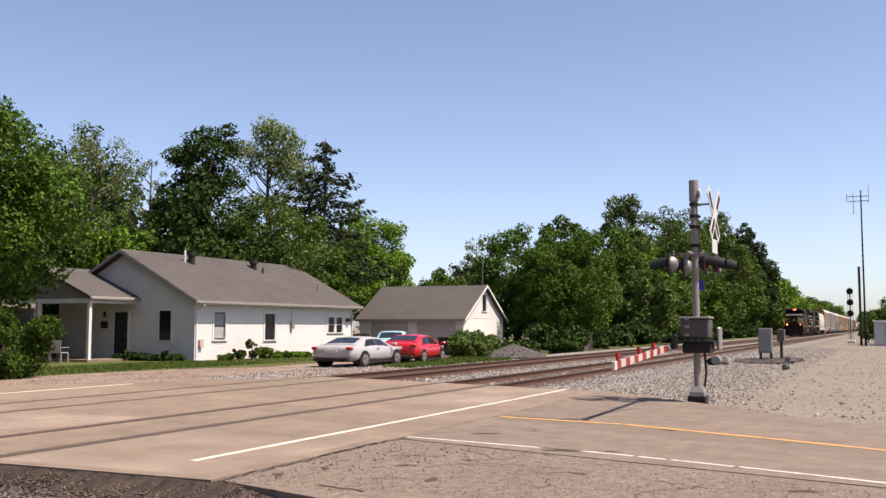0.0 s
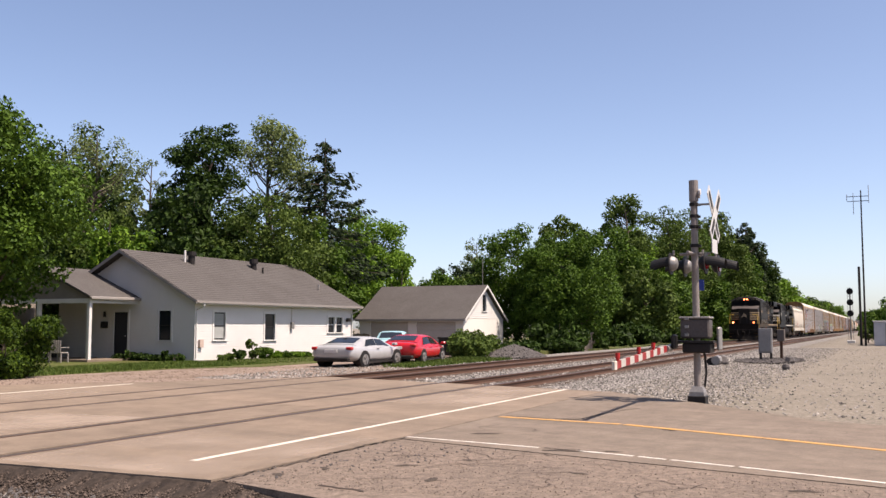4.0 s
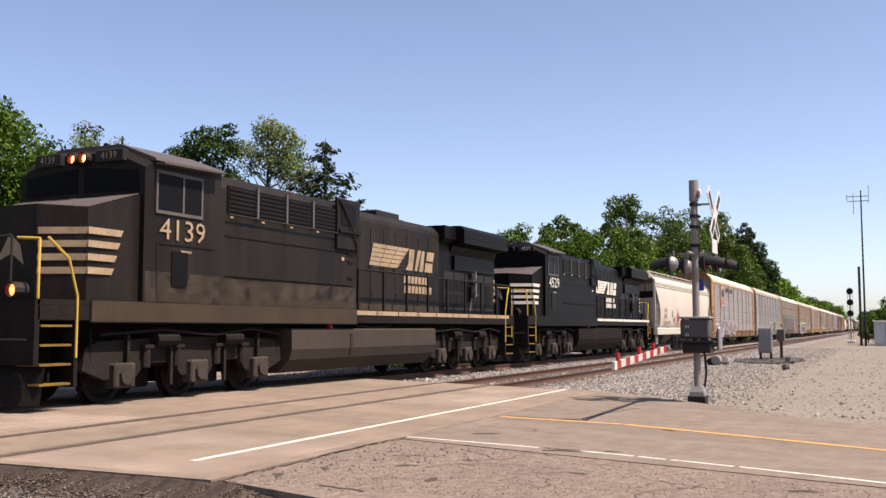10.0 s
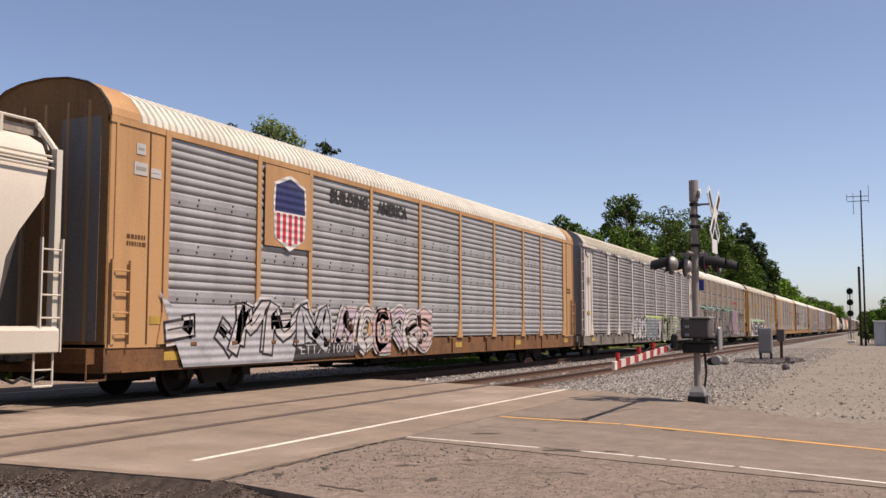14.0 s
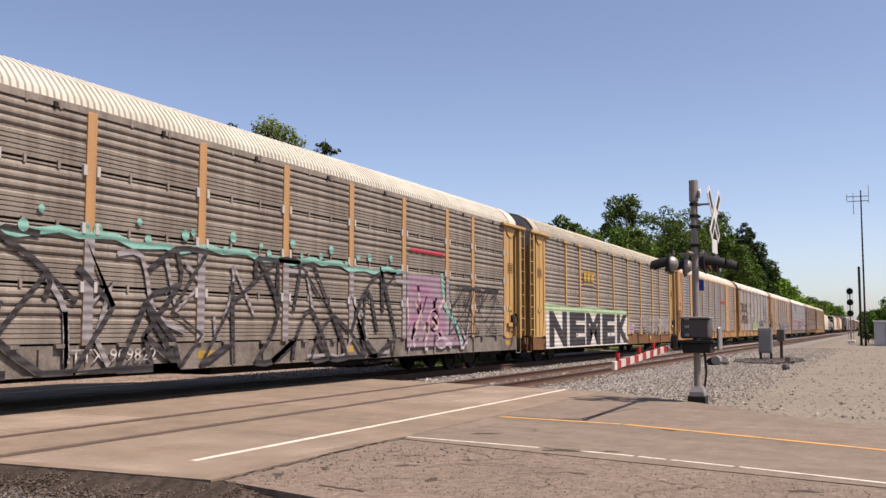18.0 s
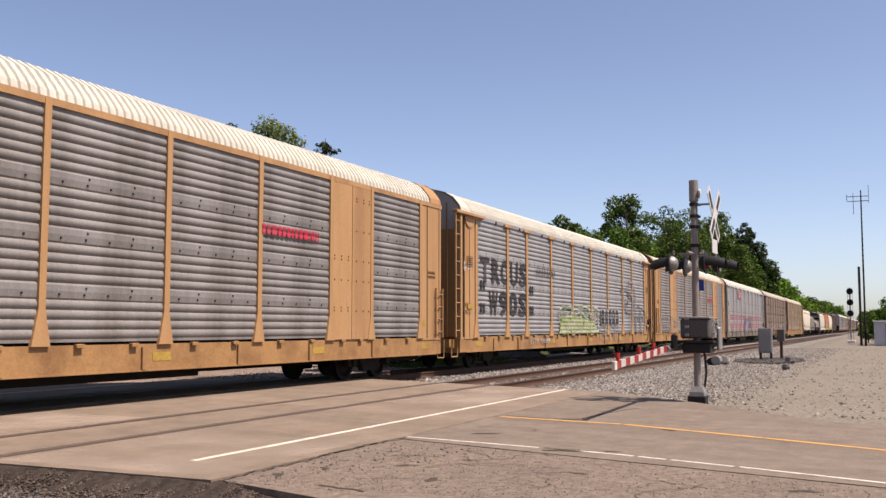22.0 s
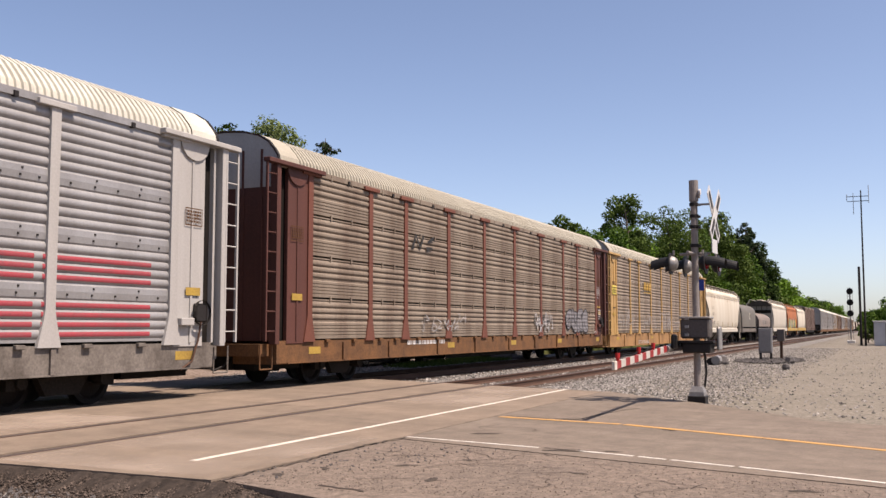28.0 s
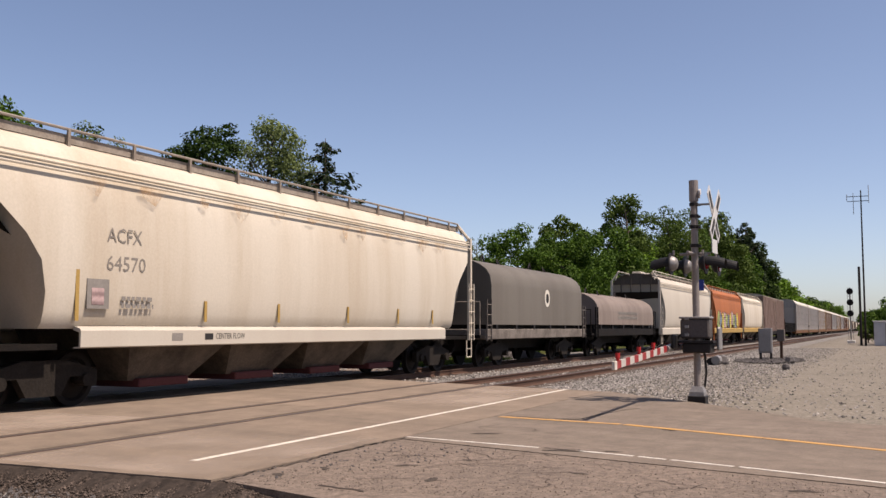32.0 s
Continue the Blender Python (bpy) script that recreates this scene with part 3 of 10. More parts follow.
def house():
    h = thing("house", "single-storey white clapboard house with a grey shingle roof", "house", pose(33.64, 26.97, GZ, 0, 0, -2))
    L, W, E, R = 12.78, 8.14, 2.71, 4.83
    front = lambda u, z, o: (u, -o, z)
    side = lambda u, z, o: (-o, u, z)
    back = lambda u, z, o: (u, W + o, z)
    end = lambda u, z, o: (L + o, u, z)
    fh = [(1.25, 2.03, 0.95, 2.15), (4.94, 5.75, 0.91, 2.13), (10.42, 11.02, 1.24, 2.02), (11.2, 11.8, 1.24, 2.02)]
    sh = [(1.31, 2.02, 0.93, 2.21), (3.80, 4.62, 0.16, 2.18)]
    wall = part("wall", lap_wall(0, L, 0.05, E, fh, front), SIDING, h)
    gab = lambda z: (0.0, W) if z <= E else ((z - E) / (R - E) * W / 2, W - (z - E) / (R - E) * W / 2)
    part("wall", lap_wall(0, W, 0.05, R, sh, side, top=gab), SIDING, h)
    part("wall", lap_wall(0, L, 0.05, E, [], back), SIDING, h)
    part("wall", lap_wall(0, W, 0.05, R, [], end, top=gab), SIDING, h)
    part("gable_backing", Geo().prism([(0.01, E - 0.05), (W - 0.01, E - 0.05), (W / 2, R - 0.02)], 0.003, 0.05), SIDING, h)
    part("foundation", Geo().box(0.02, L - 0.02, 0.02, W - 0.02, -0.3, 0.06), CONCRETE, h)
    core = Geo()
    core.prism([(0.12, 0.06), (W - 0.12, 0.06), (W - 0.12, E - 0.05), (W / 2, R - 0.12), (0.12, E - 0.05)], 0.12, L - 0.12)
    part("inner_wall", core, SIDING, h)
    for u0, u1, z0, z1 in fh:
        window(h, u0, u1, z0, z1, front, mid=u0 > 9)
    window(h, *sh[0], side)
    part("curtain", Geo().box(1.3, 1.98, -0.0, 0.01, 1.0, 2.1), CURTAIN, h, "pale curtain", at=pose(0, 0.04, 0))
    d = part("door", Geo().box(-0.02, 0.03, 3.82, 4.60, 0.16, 2.16, 0.004), mat("door_paint", (0.028, 0.028, 0.034), 0.5), h, "dark front door")
    part("door_handle", Geo().ball((-0.05, 3.92, 1.1), 0.035), GALV, d)
    part("door_frame", Geo().box(-0.05, 0.02, 3.70, 3.80, 0.1, 2.28), TRIM, h)
    part("door_frame", Geo().box(-0.05, 0.02, 4.62, 4.72, 0.1, 2.28), TRIM, h)
    part("door_frame", Geo().box(-0.048, 0.02, 3.80, 4.62, 2.18, 2.28), TRIM, h)
    part("letter_box", Geo().box(-0.14, -0.02, 5.0, 5.35, 1.45, 1.75, 0.01), DARK_METAL, h, "dark mailbox")
    part("wall_lamp", Geo().cyl((-0.1, 5.15, 1.95), (-0.1, 5.15, 2.2), 0.07, 0.05), DARK_METAL, h, "dark wall lamp")
    # roof
    k = (R - E) / (W / 2)
    o = 0.42
    for s in (0, 1):
        y0, y1 = (-o, W / 2) if s == 0 else (W + o, W / 2)
        z0 = E - k * o
        roof = part("roof", Geo().prism([(y0, z0 + 0.05), (y1, R + 0.05), (y1, R + 0.17), (y0, z0 + 0.15)], -0.38, L + 0.38), SHINGLE, h, "grey asphalt shingle roof slope")
        if s == 0:
            for i in range(1, 24):
                t = i / 24
                y, z = y0 + (y1 - y0) * t, z0 + 0.15 + (R + 0.02 - z0) * t
                tagged(part("shingle_course", Geo().prism([(y, z - 0.001), (y + 0.19, z + 0.19 * k - 0.001), (y, z + 0.012)], -0.38, L + 0.38), SHINGLE, roof))
            part("vent", Geo().cyl((3.4, 3.2, 4.2), (3.4, 3.2, 4.95), 0.16, n=12).cyl((3.4, 3.2, 4.9), (3.4, 3.2, 5.1), 0.22, n=12), DARK_METAL, roof, "dark round roof vent")
            part("vent", Geo().cyl((8.2, 3.2, 4.2), (8.2, 3.2, 4.9), 0.16, n=12).cyl((8.2, 3.2, 4.8), (8.2, 3.2, 5.05), 0.22, n=12), DARK_METAL, roof, "dark round roof vent")
            part("flue_pipe", Geo().cyl((8.4, 2.75, 4.0), (8.4, 2.75, 4.6), 0.05, n=8), DARK_METAL, roof)
            part("vent_pipe", Geo().cyl((11.3, 1.2, 3.2), (11.3, 1.2, 3.8), 0.05, n=8), GALV, roof, "white vent pipe")
            part("vent_pipe", Geo().cyl((3.05, 3.3, 4.3), (3.05, 3.3, 5.15), 0.05, n=8), TRIM, roof, "white vent pipe")
    for x in (-0.40, L + 0.38):
        for s in (0, 1):
            y0, y1 = (-o, W / 2) if s == 0 else (W + o, W / 2)
            z0 = E - k * o
            g = Geo().add([(x + dx, y, z) for dx in (0, 0.03) for y, z in ((y0, z0 - 0.01), (y1, R - 0.0), (y1, R + 0.14), (y0, z0 + 0.13))],
                          [(0, 1, 2, 3), (7, 6, 5, 4), (0, 4, 5, 1), (1, 5, 6, 2), (2, 6, 7, 3), (3, 7, 4, 0)])
            part("bargeboard", g, EDGE_TRIM, h)
    z0 = E - k * o
    gutter = part("gutter", Geo().prism([(-o - 0.12, z0 + 0.14), (-o - 0.11, z0 + 0.03), (-o - 0.01, z0 + 0.01), (-o - 0.01, z0 + 0.14), (-o - 0.03, z0 + 0.05), (-o - 0.09, z0 + 0.05)], -0.36, L + 0.36), EDGE_TRIM, h, "white eaves gutter")
    part("soffit", Geo().box(-0.3, L + 0.3, -o, 0.0, z0 - 0.02, z0 + 0.02), TRIM, h)
    for x in (0.05, L - 0.05):
        part("downpipe", Geo().tube([(x, -o - 0.05, z0 + 0.03), (x, -o - 0.05, z0 - 0.1), (x, -0.06, z0 - 0.25), (x, -0.06, 0.15)], 0.035), TRIM, h)
    part("corner_board", Geo().box(-0.03, 0.09, -0.03, 0.02, 0.05, E), TRIM, h)
    part("corner_board", Geo().box(L - 0.09, L + 0.03, -0.03, 0.02, 0.05, E), TRIM, h)
    meter = part("electric_meter", Geo().box(6.98, 7.2, -0.16, -0.015, 1.42, 1.75, 0.02), GALV, h, "grey electricity meter")
    part("conduit", Geo().cyl((7.09, -0.05, 1.75), (7.09, -0.05, 2.6), 0.025, n=6), TRIM, meter)
    part("wall_light", Geo().box(12.15, 12.4, -0.2, -0.015, 1.8, 1.98, 0.02), DARK_METAL, h, "dark floodlight")
    part("meter_box", Geo().box(0.22, 0.45, -0.14, -0.015, 0.62, 0.95, 0.01), mat("pale_box", (0.55, 0.42, 0.36), 0.6), h, "beige service box")
    # porch
    pz, pr, py0, py1, pd = 2.73, 4.05, 3.2, 9.4, 2.9
    pm = (py0 + py1) / 2
    pk = (pr - pz) / (pm - py0)
    for s in (0, 1):
        y0 = py0 - 0.05 if s == 0 else py1 + 0.05
        z0 = pz - pk * 0.05
        part("porch_roof", Geo().prism([(y0, z0 - 0.0), (pm, pr), (pm, pr + 0.10), (y0, z0 + 0.10)], -pd, -0.01 if s == 0 else 0.0), SHINGLE, h, "grey shingle porch roof")
    part("porch_beam", Geo().box(-pd + 0.1, 0, py0 + 0.05, py0 + 0.2, pz - 0.22, pz - 0.03), TRIM, h)
    part("porch_beam", Geo().box(-pd + 0.1, -pd + 0.25, py0 + 0.2, py1, pz - 0.22, pz - 0.03), TRIM, h)
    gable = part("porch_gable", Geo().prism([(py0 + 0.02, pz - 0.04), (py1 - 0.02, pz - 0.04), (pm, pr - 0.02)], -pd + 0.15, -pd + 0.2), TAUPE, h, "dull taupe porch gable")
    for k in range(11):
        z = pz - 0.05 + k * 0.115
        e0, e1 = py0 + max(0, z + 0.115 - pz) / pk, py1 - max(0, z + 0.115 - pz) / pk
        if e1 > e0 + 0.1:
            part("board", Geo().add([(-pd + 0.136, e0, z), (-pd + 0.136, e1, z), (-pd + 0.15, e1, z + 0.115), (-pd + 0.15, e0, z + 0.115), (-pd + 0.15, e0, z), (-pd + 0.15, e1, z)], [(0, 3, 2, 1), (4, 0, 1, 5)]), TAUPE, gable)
    # ceiling in dark taupe: the porch's shade is put into its colour
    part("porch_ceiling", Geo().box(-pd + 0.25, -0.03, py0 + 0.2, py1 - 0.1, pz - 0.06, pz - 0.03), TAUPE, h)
    part("gutter", Geo().box(-pd, 0, py0 - 0.16, py0 - 0.06, pz - 0.07, pz + 0.06, 0.02), EDGE_TRIM, h)
    for y in (py0 + 0.13, 6.3, py1 - 0.1):
        part("porch_post", Geo().box(-pd + 0.1, -pd + 0.25, y - 0.08, y + 0.08, 0.1, pz - 0.2, 0.01), TRIM, h)
    part("porch_floor", Geo().box(-pd, 0, py0, py1, -0.1, 0.12, 0.01), CONCRETE, h)
    # wall and low screen take the same taupe as painted-in porch shade
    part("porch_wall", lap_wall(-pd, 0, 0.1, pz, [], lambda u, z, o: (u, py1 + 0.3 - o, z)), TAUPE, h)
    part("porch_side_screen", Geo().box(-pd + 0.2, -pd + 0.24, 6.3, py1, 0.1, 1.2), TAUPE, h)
    part("porch_bench", Geo().box(-1.9, -0.5, 7.3, 7.8, 0.12, 0.5, 0.02), DARK_METAL, h, "dark bench on the porch")
    return h


house()


def lawn_chair(at):
    """A white garden chair with a slatted back; its grey colour holds the shade."""
    c = thing("lawn_chair", "white garden chair before the porch, greyed to look shaded", "chair", at, group="chairs by the porch")
    part("seat", Geo().box(-0.26, 0.26, -0.26, 0.26, 0.38, 0.42, 0.01), EDGE_TRIM, c)
    for k in range(5):
        part("slat", Geo().box(-0.24 + k * 0.10, -0.16 + k * 0.10, 0.24, 0.27, 0.42, 0.92, 0.006), EDGE_TRIM, c)
    for x in (-0.24, 0.24):
        for y in (-0.23, 0.24):
            part("leg", Geo().box(x - 0.025, x + 0.025, y - 0.025, y + 0.025, 0, 0.38), EDGE_TRIM, c)
        part("armrest", Geo().box(x - 0.04, x + 0.04, -0.27, 0.27, 0.60, 0.63, 0.008), EDGE_TRIM, c)


lawn_chair(pose(29.75, 31.75, GZ + 0.03, 0, 0, 75))
lawn_chair(pose(30.1, 31.05, GZ + 0.03, 0, 0, 100))


def garage():
    X0, Y0, L, W, E, R = 57.16, 24.45, 7.5, 7.1, 2.34, 4.46
    g = thing("garage", "white wooden garage with a grey shingle roof and two doors", "garage", pose(X0, Y0, -0.36))
    gab = lambda z: (0.0, W) if z <= E else ((z - E) / (R - E) * W / 2, W - (z - E) / (R - E) * W / 2)
    front = lambda u, z, o: (u, -o, z)
    side = lambda u, z, o: (-o, u, z)
    lower = mat("flat_white_panel", (0.74, 0.70, 0.66), 0.7, var=0.05, scale=0.8, second=(0.6, 0.54, 0.48), amount=0.3)
    part("wall", Geo().box(0, W, 0, 0.1, 0, E), lower, g, "flat white lower gable wall")
    part("wall", lap_wall(0, W, E, R, [(W / 2 - 0.35, W / 2 + 0.35, 2.85, 3.95)], front, 0.13, gab), SIDING, g)
    part("gable_backing", Geo().prism([(0, E), (W, E), (W / 2, R)], 0.10, 0.14, "y"), SIDING, g)
    window(g, W / 2 - 0.35, W / 2 + 0.35, 2.85, 3.95, front)
    part("wall", Geo().box(0, 0.1, 0.1, 0.55, 0, E).box(0, 0.1, 3.35, 3.95, 0, E).box(0, 0.1, 6.75, L, 0, E).box(0, 0.1, 0.55, 3.35, 2.1, E).box(0, 0.1, 3.95, 6.75, 2.1, E), SIDING, g)
    part("wall", Geo().box(W - 0.1, W, 0.1, L, 0, E), SIDING, g)
    part("wall", Geo().prism([(0, 0), (W, 0), (W, E), (W / 2, R), (0, E)], L, L + 0.1, "y"), SIDING, g)
    for y in (0.55, 3.95):
        d = part("garage_door", Geo().box(0.06, 0.1, y, y + 2.8, 0, 2.1), DOOR_GREY, g, "grey sectional garage door")
        for k in range(4):
            part("door_panel", Geo().box(0.035, 0.06, y + 0.04, y + 2.76, 0.03 + k * 0.52, 0.52 + k * 0.52, 0.01), DOOR_GREY, d)
    k = (R - E) / (W / 2)
    for s in (0, 1):
        x0 = -0.3 if s == 0 else W + 0.3
        z0 = E - k * 0.3
        part("roof", Geo().prism([(x0, z0 + 0.02), (W / 2, R + 0.02), (W / 2, R + 0.14), (x0, z0 + 0.12)], -0.25, L + 0.3, "y"), SHINGLE, g, "grey shingle roof slope")
        part("bargeboard", Geo().prism([(x0, z0 - 0.08), (W / 2, R - 0.02), (W / 2, R + 0.12), (x0, z0 + 0.10)], -0.28, -0.252, "y"), TRIM, g)
    part("fascia", Geo().box(-0.33, -0.302, -0.25, L + 0.3, E - k * 0.3 - 0.02, E - k * 0.3 + 0.1), EDGE_TRIM, g)
    part("antenna", Geo().cyl((W / 2, 0.1, R), (W / 2, 0.1, R + 1.9), 0.02, n=5), GALV, g, "thin metal antenna pole")


garage()


def wheel_part(parent, x, y, r, w, rim_mat, out):
    t = part("wheel", Geo().cyl((0, -w / 2, 0), (0, w / 2, 0), r, n=20), mat("tyre", (0.02, 0.02, 0.02), 0.8) if "tyre" not in bpy.data.materials else bpy.data.materials["tyre"], parent, at=pose(x, y, r), smooth=True)
    rim = Geo().cyl((0, out * w / 2, 0), (0, out * (w / 2 + 0.012), 0), r * 0.68, n=20)
    for i in range(5):
        a = i * math.pi * 0.4
        rim.cyl((0, out * (w / 2 + 0.02), 0), (r * 0.62 * math.cos(a), out * (w / 2 + 0.02), r * 0.62 * math.sin(a)), 0.03, n=4)
    part("rim", rim, rim_mat, t, "alloy rim")


def car(name, label, paint, at, length, height, roof0, roof1, boot, bonnet, width=1.82):
    """A passenger car from cross-sections along its length (x forward)."""
    c = thing(name, label, "car", at)
    hw = width / 2
    L = length
    def ring(x, zb, zt, w, crown):
        return [(x, -w * 0.86, zb), (x, -w, zb + 0.18), (x, -w, zt - 0.22), (x, -w * 0.93, zt - 0.05), (x, -w * 0.6, zt + crown), (x, w * 0.6, zt + crown), (x, w * 0.93, zt - 0.05), (x, w, zt - 0.22), (x, w, zb + 0.18), (x, w * 0.86, zb)]
    belt = 0.95
    rings = [ring(0, 0.45, boot - 0.16, hw * 0.80, 0.0), ring(0.10, 0.32, boot - 0.04, hw * 0.92, 0.02), ring(0.5, 0.24, boot, hw * 0.99, 0.03), ring(roof0, 0.2, belt + 0.05, hw, 0.02),
             ring(L * 0.55, 0.2, belt + 0.02, hw, 0.02), ring(L * 0.70, 0.2, bonnet + 0.06, hw, 0.03), ring(L * 0.86, 0.22, bonnet - 0.03, hw * 0.97, 0.03), ring(L * 0.96, 0.27, bonnet - 0.16, hw * 0.88, 0.01), ring(L, 0.38, bonnet - 0.26, hw * 0.72, 0.0)]
    body = part("body", Geo().loft(rings), paint, c, smooth=True)
    soft = body.modifiers.new("rounding", "SUBSURF")
    soft.levels = soft.render_levels = 2
    xr0, xr1 = roof0 + 0.80, roof1
    g0, g1 = roof0 - 0.12, roof1 + 0.85
    def cab(x, zb, zt, wb, wt):
        return [Vector(p) for p in ((x, -wb, zb), (x, -wt, zt - 0.07), (x, -wt * 0.8, zt - 0.01), (x, 0, zt + 0.012), (x, wt * 0.8, zt - 0.01), (x, wt, zt - 0.07), (x, wb, zb))]
    cabs = [cab(g0, belt - 0.10, boot + 0.02, hw * 0.84, hw * 0.80), cab(xr0, belt - 0.08, height - 0.035, hw * 0.94, hw * 0.67), cab((xr0 + xr1) / 2, belt - 0.08, height, hw * 0.955, hw * 0.71),
            cab(xr1, belt - 0.08, height - 0.05, hw * 0.94, hw * 0.68), cab(g1, belt - 0.10, bonnet + 0.08, hw * 0.86, hw * 0.80)]
    cabin = part("cabin", Geo().loft(cabs), paint, c, "rounded roof and window pillars", smooth=True)
    for a, b, name in ((cabs[0], cabs[1], "rear_window"), (cabs[4], cabs[3], "windscreen")):
        out = Vector((-0.012 if name == "rear_window" else 0.012, 0, 0.014))
        lo = [a[i].lerp(b[i], 0.14) + out for i in (2, 3, 4)]
        hi = [a[i].lerp(b[i], 0.88) + out for i in (2, 3, 4)]
        part(name, Geo().add(lo + hi, [(0, 1, 4, 3), (1, 2, 5, 4)]), PANE, cabin, "dark tinted window")
    for s, lo, hi in ((-1, 0, 1), (1, 6, 5)):
        side = lambda k, f: cabs[k][lo].lerp(cabs[k][hi], f) + Vector((0, s * 0.012, 0.004))
        gap = lambda k, j, t, f: side(k, f).lerp(side(j, f), t)
        part("side_window", Geo().add([gap(0, 1, 0.62, 0.25), side(1, 0.25), gap(1, 2, 0.9, 0.25), gap(1, 2, 0.9, 0.92), side(1, 0.90)], [(0, 1, 4), (1, 2, 3, 4)]), PANE, cabin, "dark tinted window")
        part("side_window", Geo().add([gap(1, 2, 0.97, 0.25), side(3, 0.25), gap(3, 4, 0.66, 0.25), side(3, 0.90), gap(1, 2, 0.97, 0.92)], [(0, 1, 3, 4), (1, 2, 3)]), PANE, cabin, "dark tinted window")
    for s in (-1, 1):
        for x in (0.21 * L, 0.80 * L):
            wheel_part(c, x, s * (hw - 0.10), 0.35, 0.22, GALV, s)
            part("wheel_arch", Geo().cyl((x, s * (hw - 0.28), 0.36), (x, s * (hw - 0.004), 0.36), 0.41, n=18), DARK_METAL, c)
        part("tail_light", Geo().box(0.02, 0.22, s * hw * 0.78 - 0.12, s * hw * 0.78 + 0.12, boot - 0.24, boot - 0.10, 0.03), RED_SAFE, c, "red tail light")
        part("headlight", Geo().box(L - 0.35, L - 0.14, s * hw * 0.72 - 0.11, s * hw * 0.72 + 0.11, bonnet - 0.27, bonnet - 0.13, 0.03), GALV, c)
        part("mirror", Geo().box(g1 - 0.35, g1 - 0.18, s * (hw + 0.1) - 0.1, s * (hw + 0.1) + 0.1, belt, belt + 0.13, 0.03), paint, c)
        part("sill", Geo().box(0.27 * L, 0.73 * L, s * hw * 0.95 - 0.03, s * hw * 0.95 + 0.03, 0.17, 0.27), DARK_METAL, c)
        part("door_handle", Geo().box(L * 0.42, L * 0.46, s * hw * 1.0 - 0.02, s * hw * 1.0 + 0.02, belt - 0.13, belt - 0.10, 0.008), paint, c)
    part("bumper", Geo().box(-0.02, 0.14, -hw * 0.8, hw * 0.8, 0.27, 0.45, 0.04), DARK_METAL, c)
    part("number_plate", Geo().box(-0.012, 0.02, -0.26, 0.26, boot - 0.36, boot - 0.22, 0.005), TRIM, c)
    return c


LOW = Matrix.Diagonal((1.0, 1.0, 0.80, 1.0))
SILVER = mat("silver_paint", (0.46, 0.455, 0.46), 0.25, 0.15, var=0.02, bump=0, spec=0.6)
RED = mat("red_paint", (0.50, 0.012, 0.018), 0.22, var=0.02, bump=0, spec=0.6)
BLUE = mat("pale_blue_paint", (0.33, 0.55, 0.60), 0.3, var=0.02, bump=0, spec=0.5)
car("coupe", "silver two-door coupe parked on the gravel drive", SILVER, pose(30.6, 18.35, GZ + 0.015, 0, 0, 2) @ LOW, 4.70, 1.40, 0.72, 2.72, 1.04, 0.93)
car("sedan", "red sedan parked on the drive behind a coupe", RED, pose(34.8, 17.85, GZ + 0.0, 0, 0, 8) @ LOW, 4.45, 1.48, 0.72, 2.75, 1.12, 0.98)
car("parked_car", "pale blue car with a sun-lit roof by the garage", BLUE, pose(40.5, 21.15, GZ - 0.06, 0, 0, 22) @ Matrix.Diagonal((1.0, 1.0, 0.9, 1.0)), 4.6, 1.52, 0.9, 2.9, 1.08, 0.98)

for x, y, label in ((46.5, 20.9, "black wheeled rubbish bin beside the garage"), (47.4, 20.5, "black wheeled rubbish bin beside the garage"), (48.2, 20.1, "black wheeled rubbish bin beside the garage")):
    b = thing("rubbish_bin", label, "bin", pose(x, y, -0.27, 0, 0, 12), group="bins by the garage")
    part("body", Geo().loft([[(-0.26, -0.26, 0.05), (0.26, -0.26, 0.05), (0.26, 0.26, 0.05), (-0.26, 0.26, 0.05)], [(-0.33, -0.33, 1.05), (0.33, -0.33, 1.05), (0.33, 0.33, 1.05), (-0.33, 0.33, 1.05)]]), DARK_METAL, b)
    part("lid", Geo().box(-0.36, 0.36, -0.36, 0.38, 1.05, 1.14, 0.02), DARK_METAL, b)
    for s in (-1, 1):
        part("wheel", Geo().cyl((s * 0.28, 0.3, 0.1), (s * 0.22, 0.3, 0.1), 0.1, n=10), RUBBER, b)

HX = 46.0
# the heap of dark stone beside the track
r = np.random.RandomState(9)
n = 2200
ang, rad = r.uniform(0, 6.28, n), np.sqrt(r.rand(n))
px_, py_ = HX + rad * np.cos(ang) * 2.3, 16.9 + rad * np.sin(ang) * 1.5
pzz = GZ + 0.62 * np.maximum(0, 1 - rad) ** 0.85
g = Geo()
heap = [[(HX + q * 2.3 * math.cos(a), 16.9 + q * 1.5 * math.sin(a), GZ - 0.05 + 0.62 * (1 - q) ** 0.85) for a in [i * math.pi / 10 for i in range(20)]] for q in (1, 0.75, 0.5, 0.25, 0.02)]
g.loft(heap)
for x, y, z in zip(px_, py_, pzz):
    s = r.uniform(0.04, 0.085)
    o = [(x + a * s * r.uniform(0.7, 1.2), y + b * s * r.uniform(0.7, 1.2), z + c * s * r.uniform(0.6, 1.1)) for a, b, c in ((1, 0, 0), (-1, 0, 0), (0, 1, 0), (0, -1, 0), (0, 0, 1), (0, 0, -1))]
    g.add(o, [(0, 2, 4), (2, 1, 4), (1, 3, 4), (3, 0, 4), (2, 0, 5), (1, 2, 5), (3, 1, 5), (0, 3, 5)])
single("stone_heap", g, DARK_STONE, "low heap of dark grey crushed stone", "stone heap", kind="stuff")

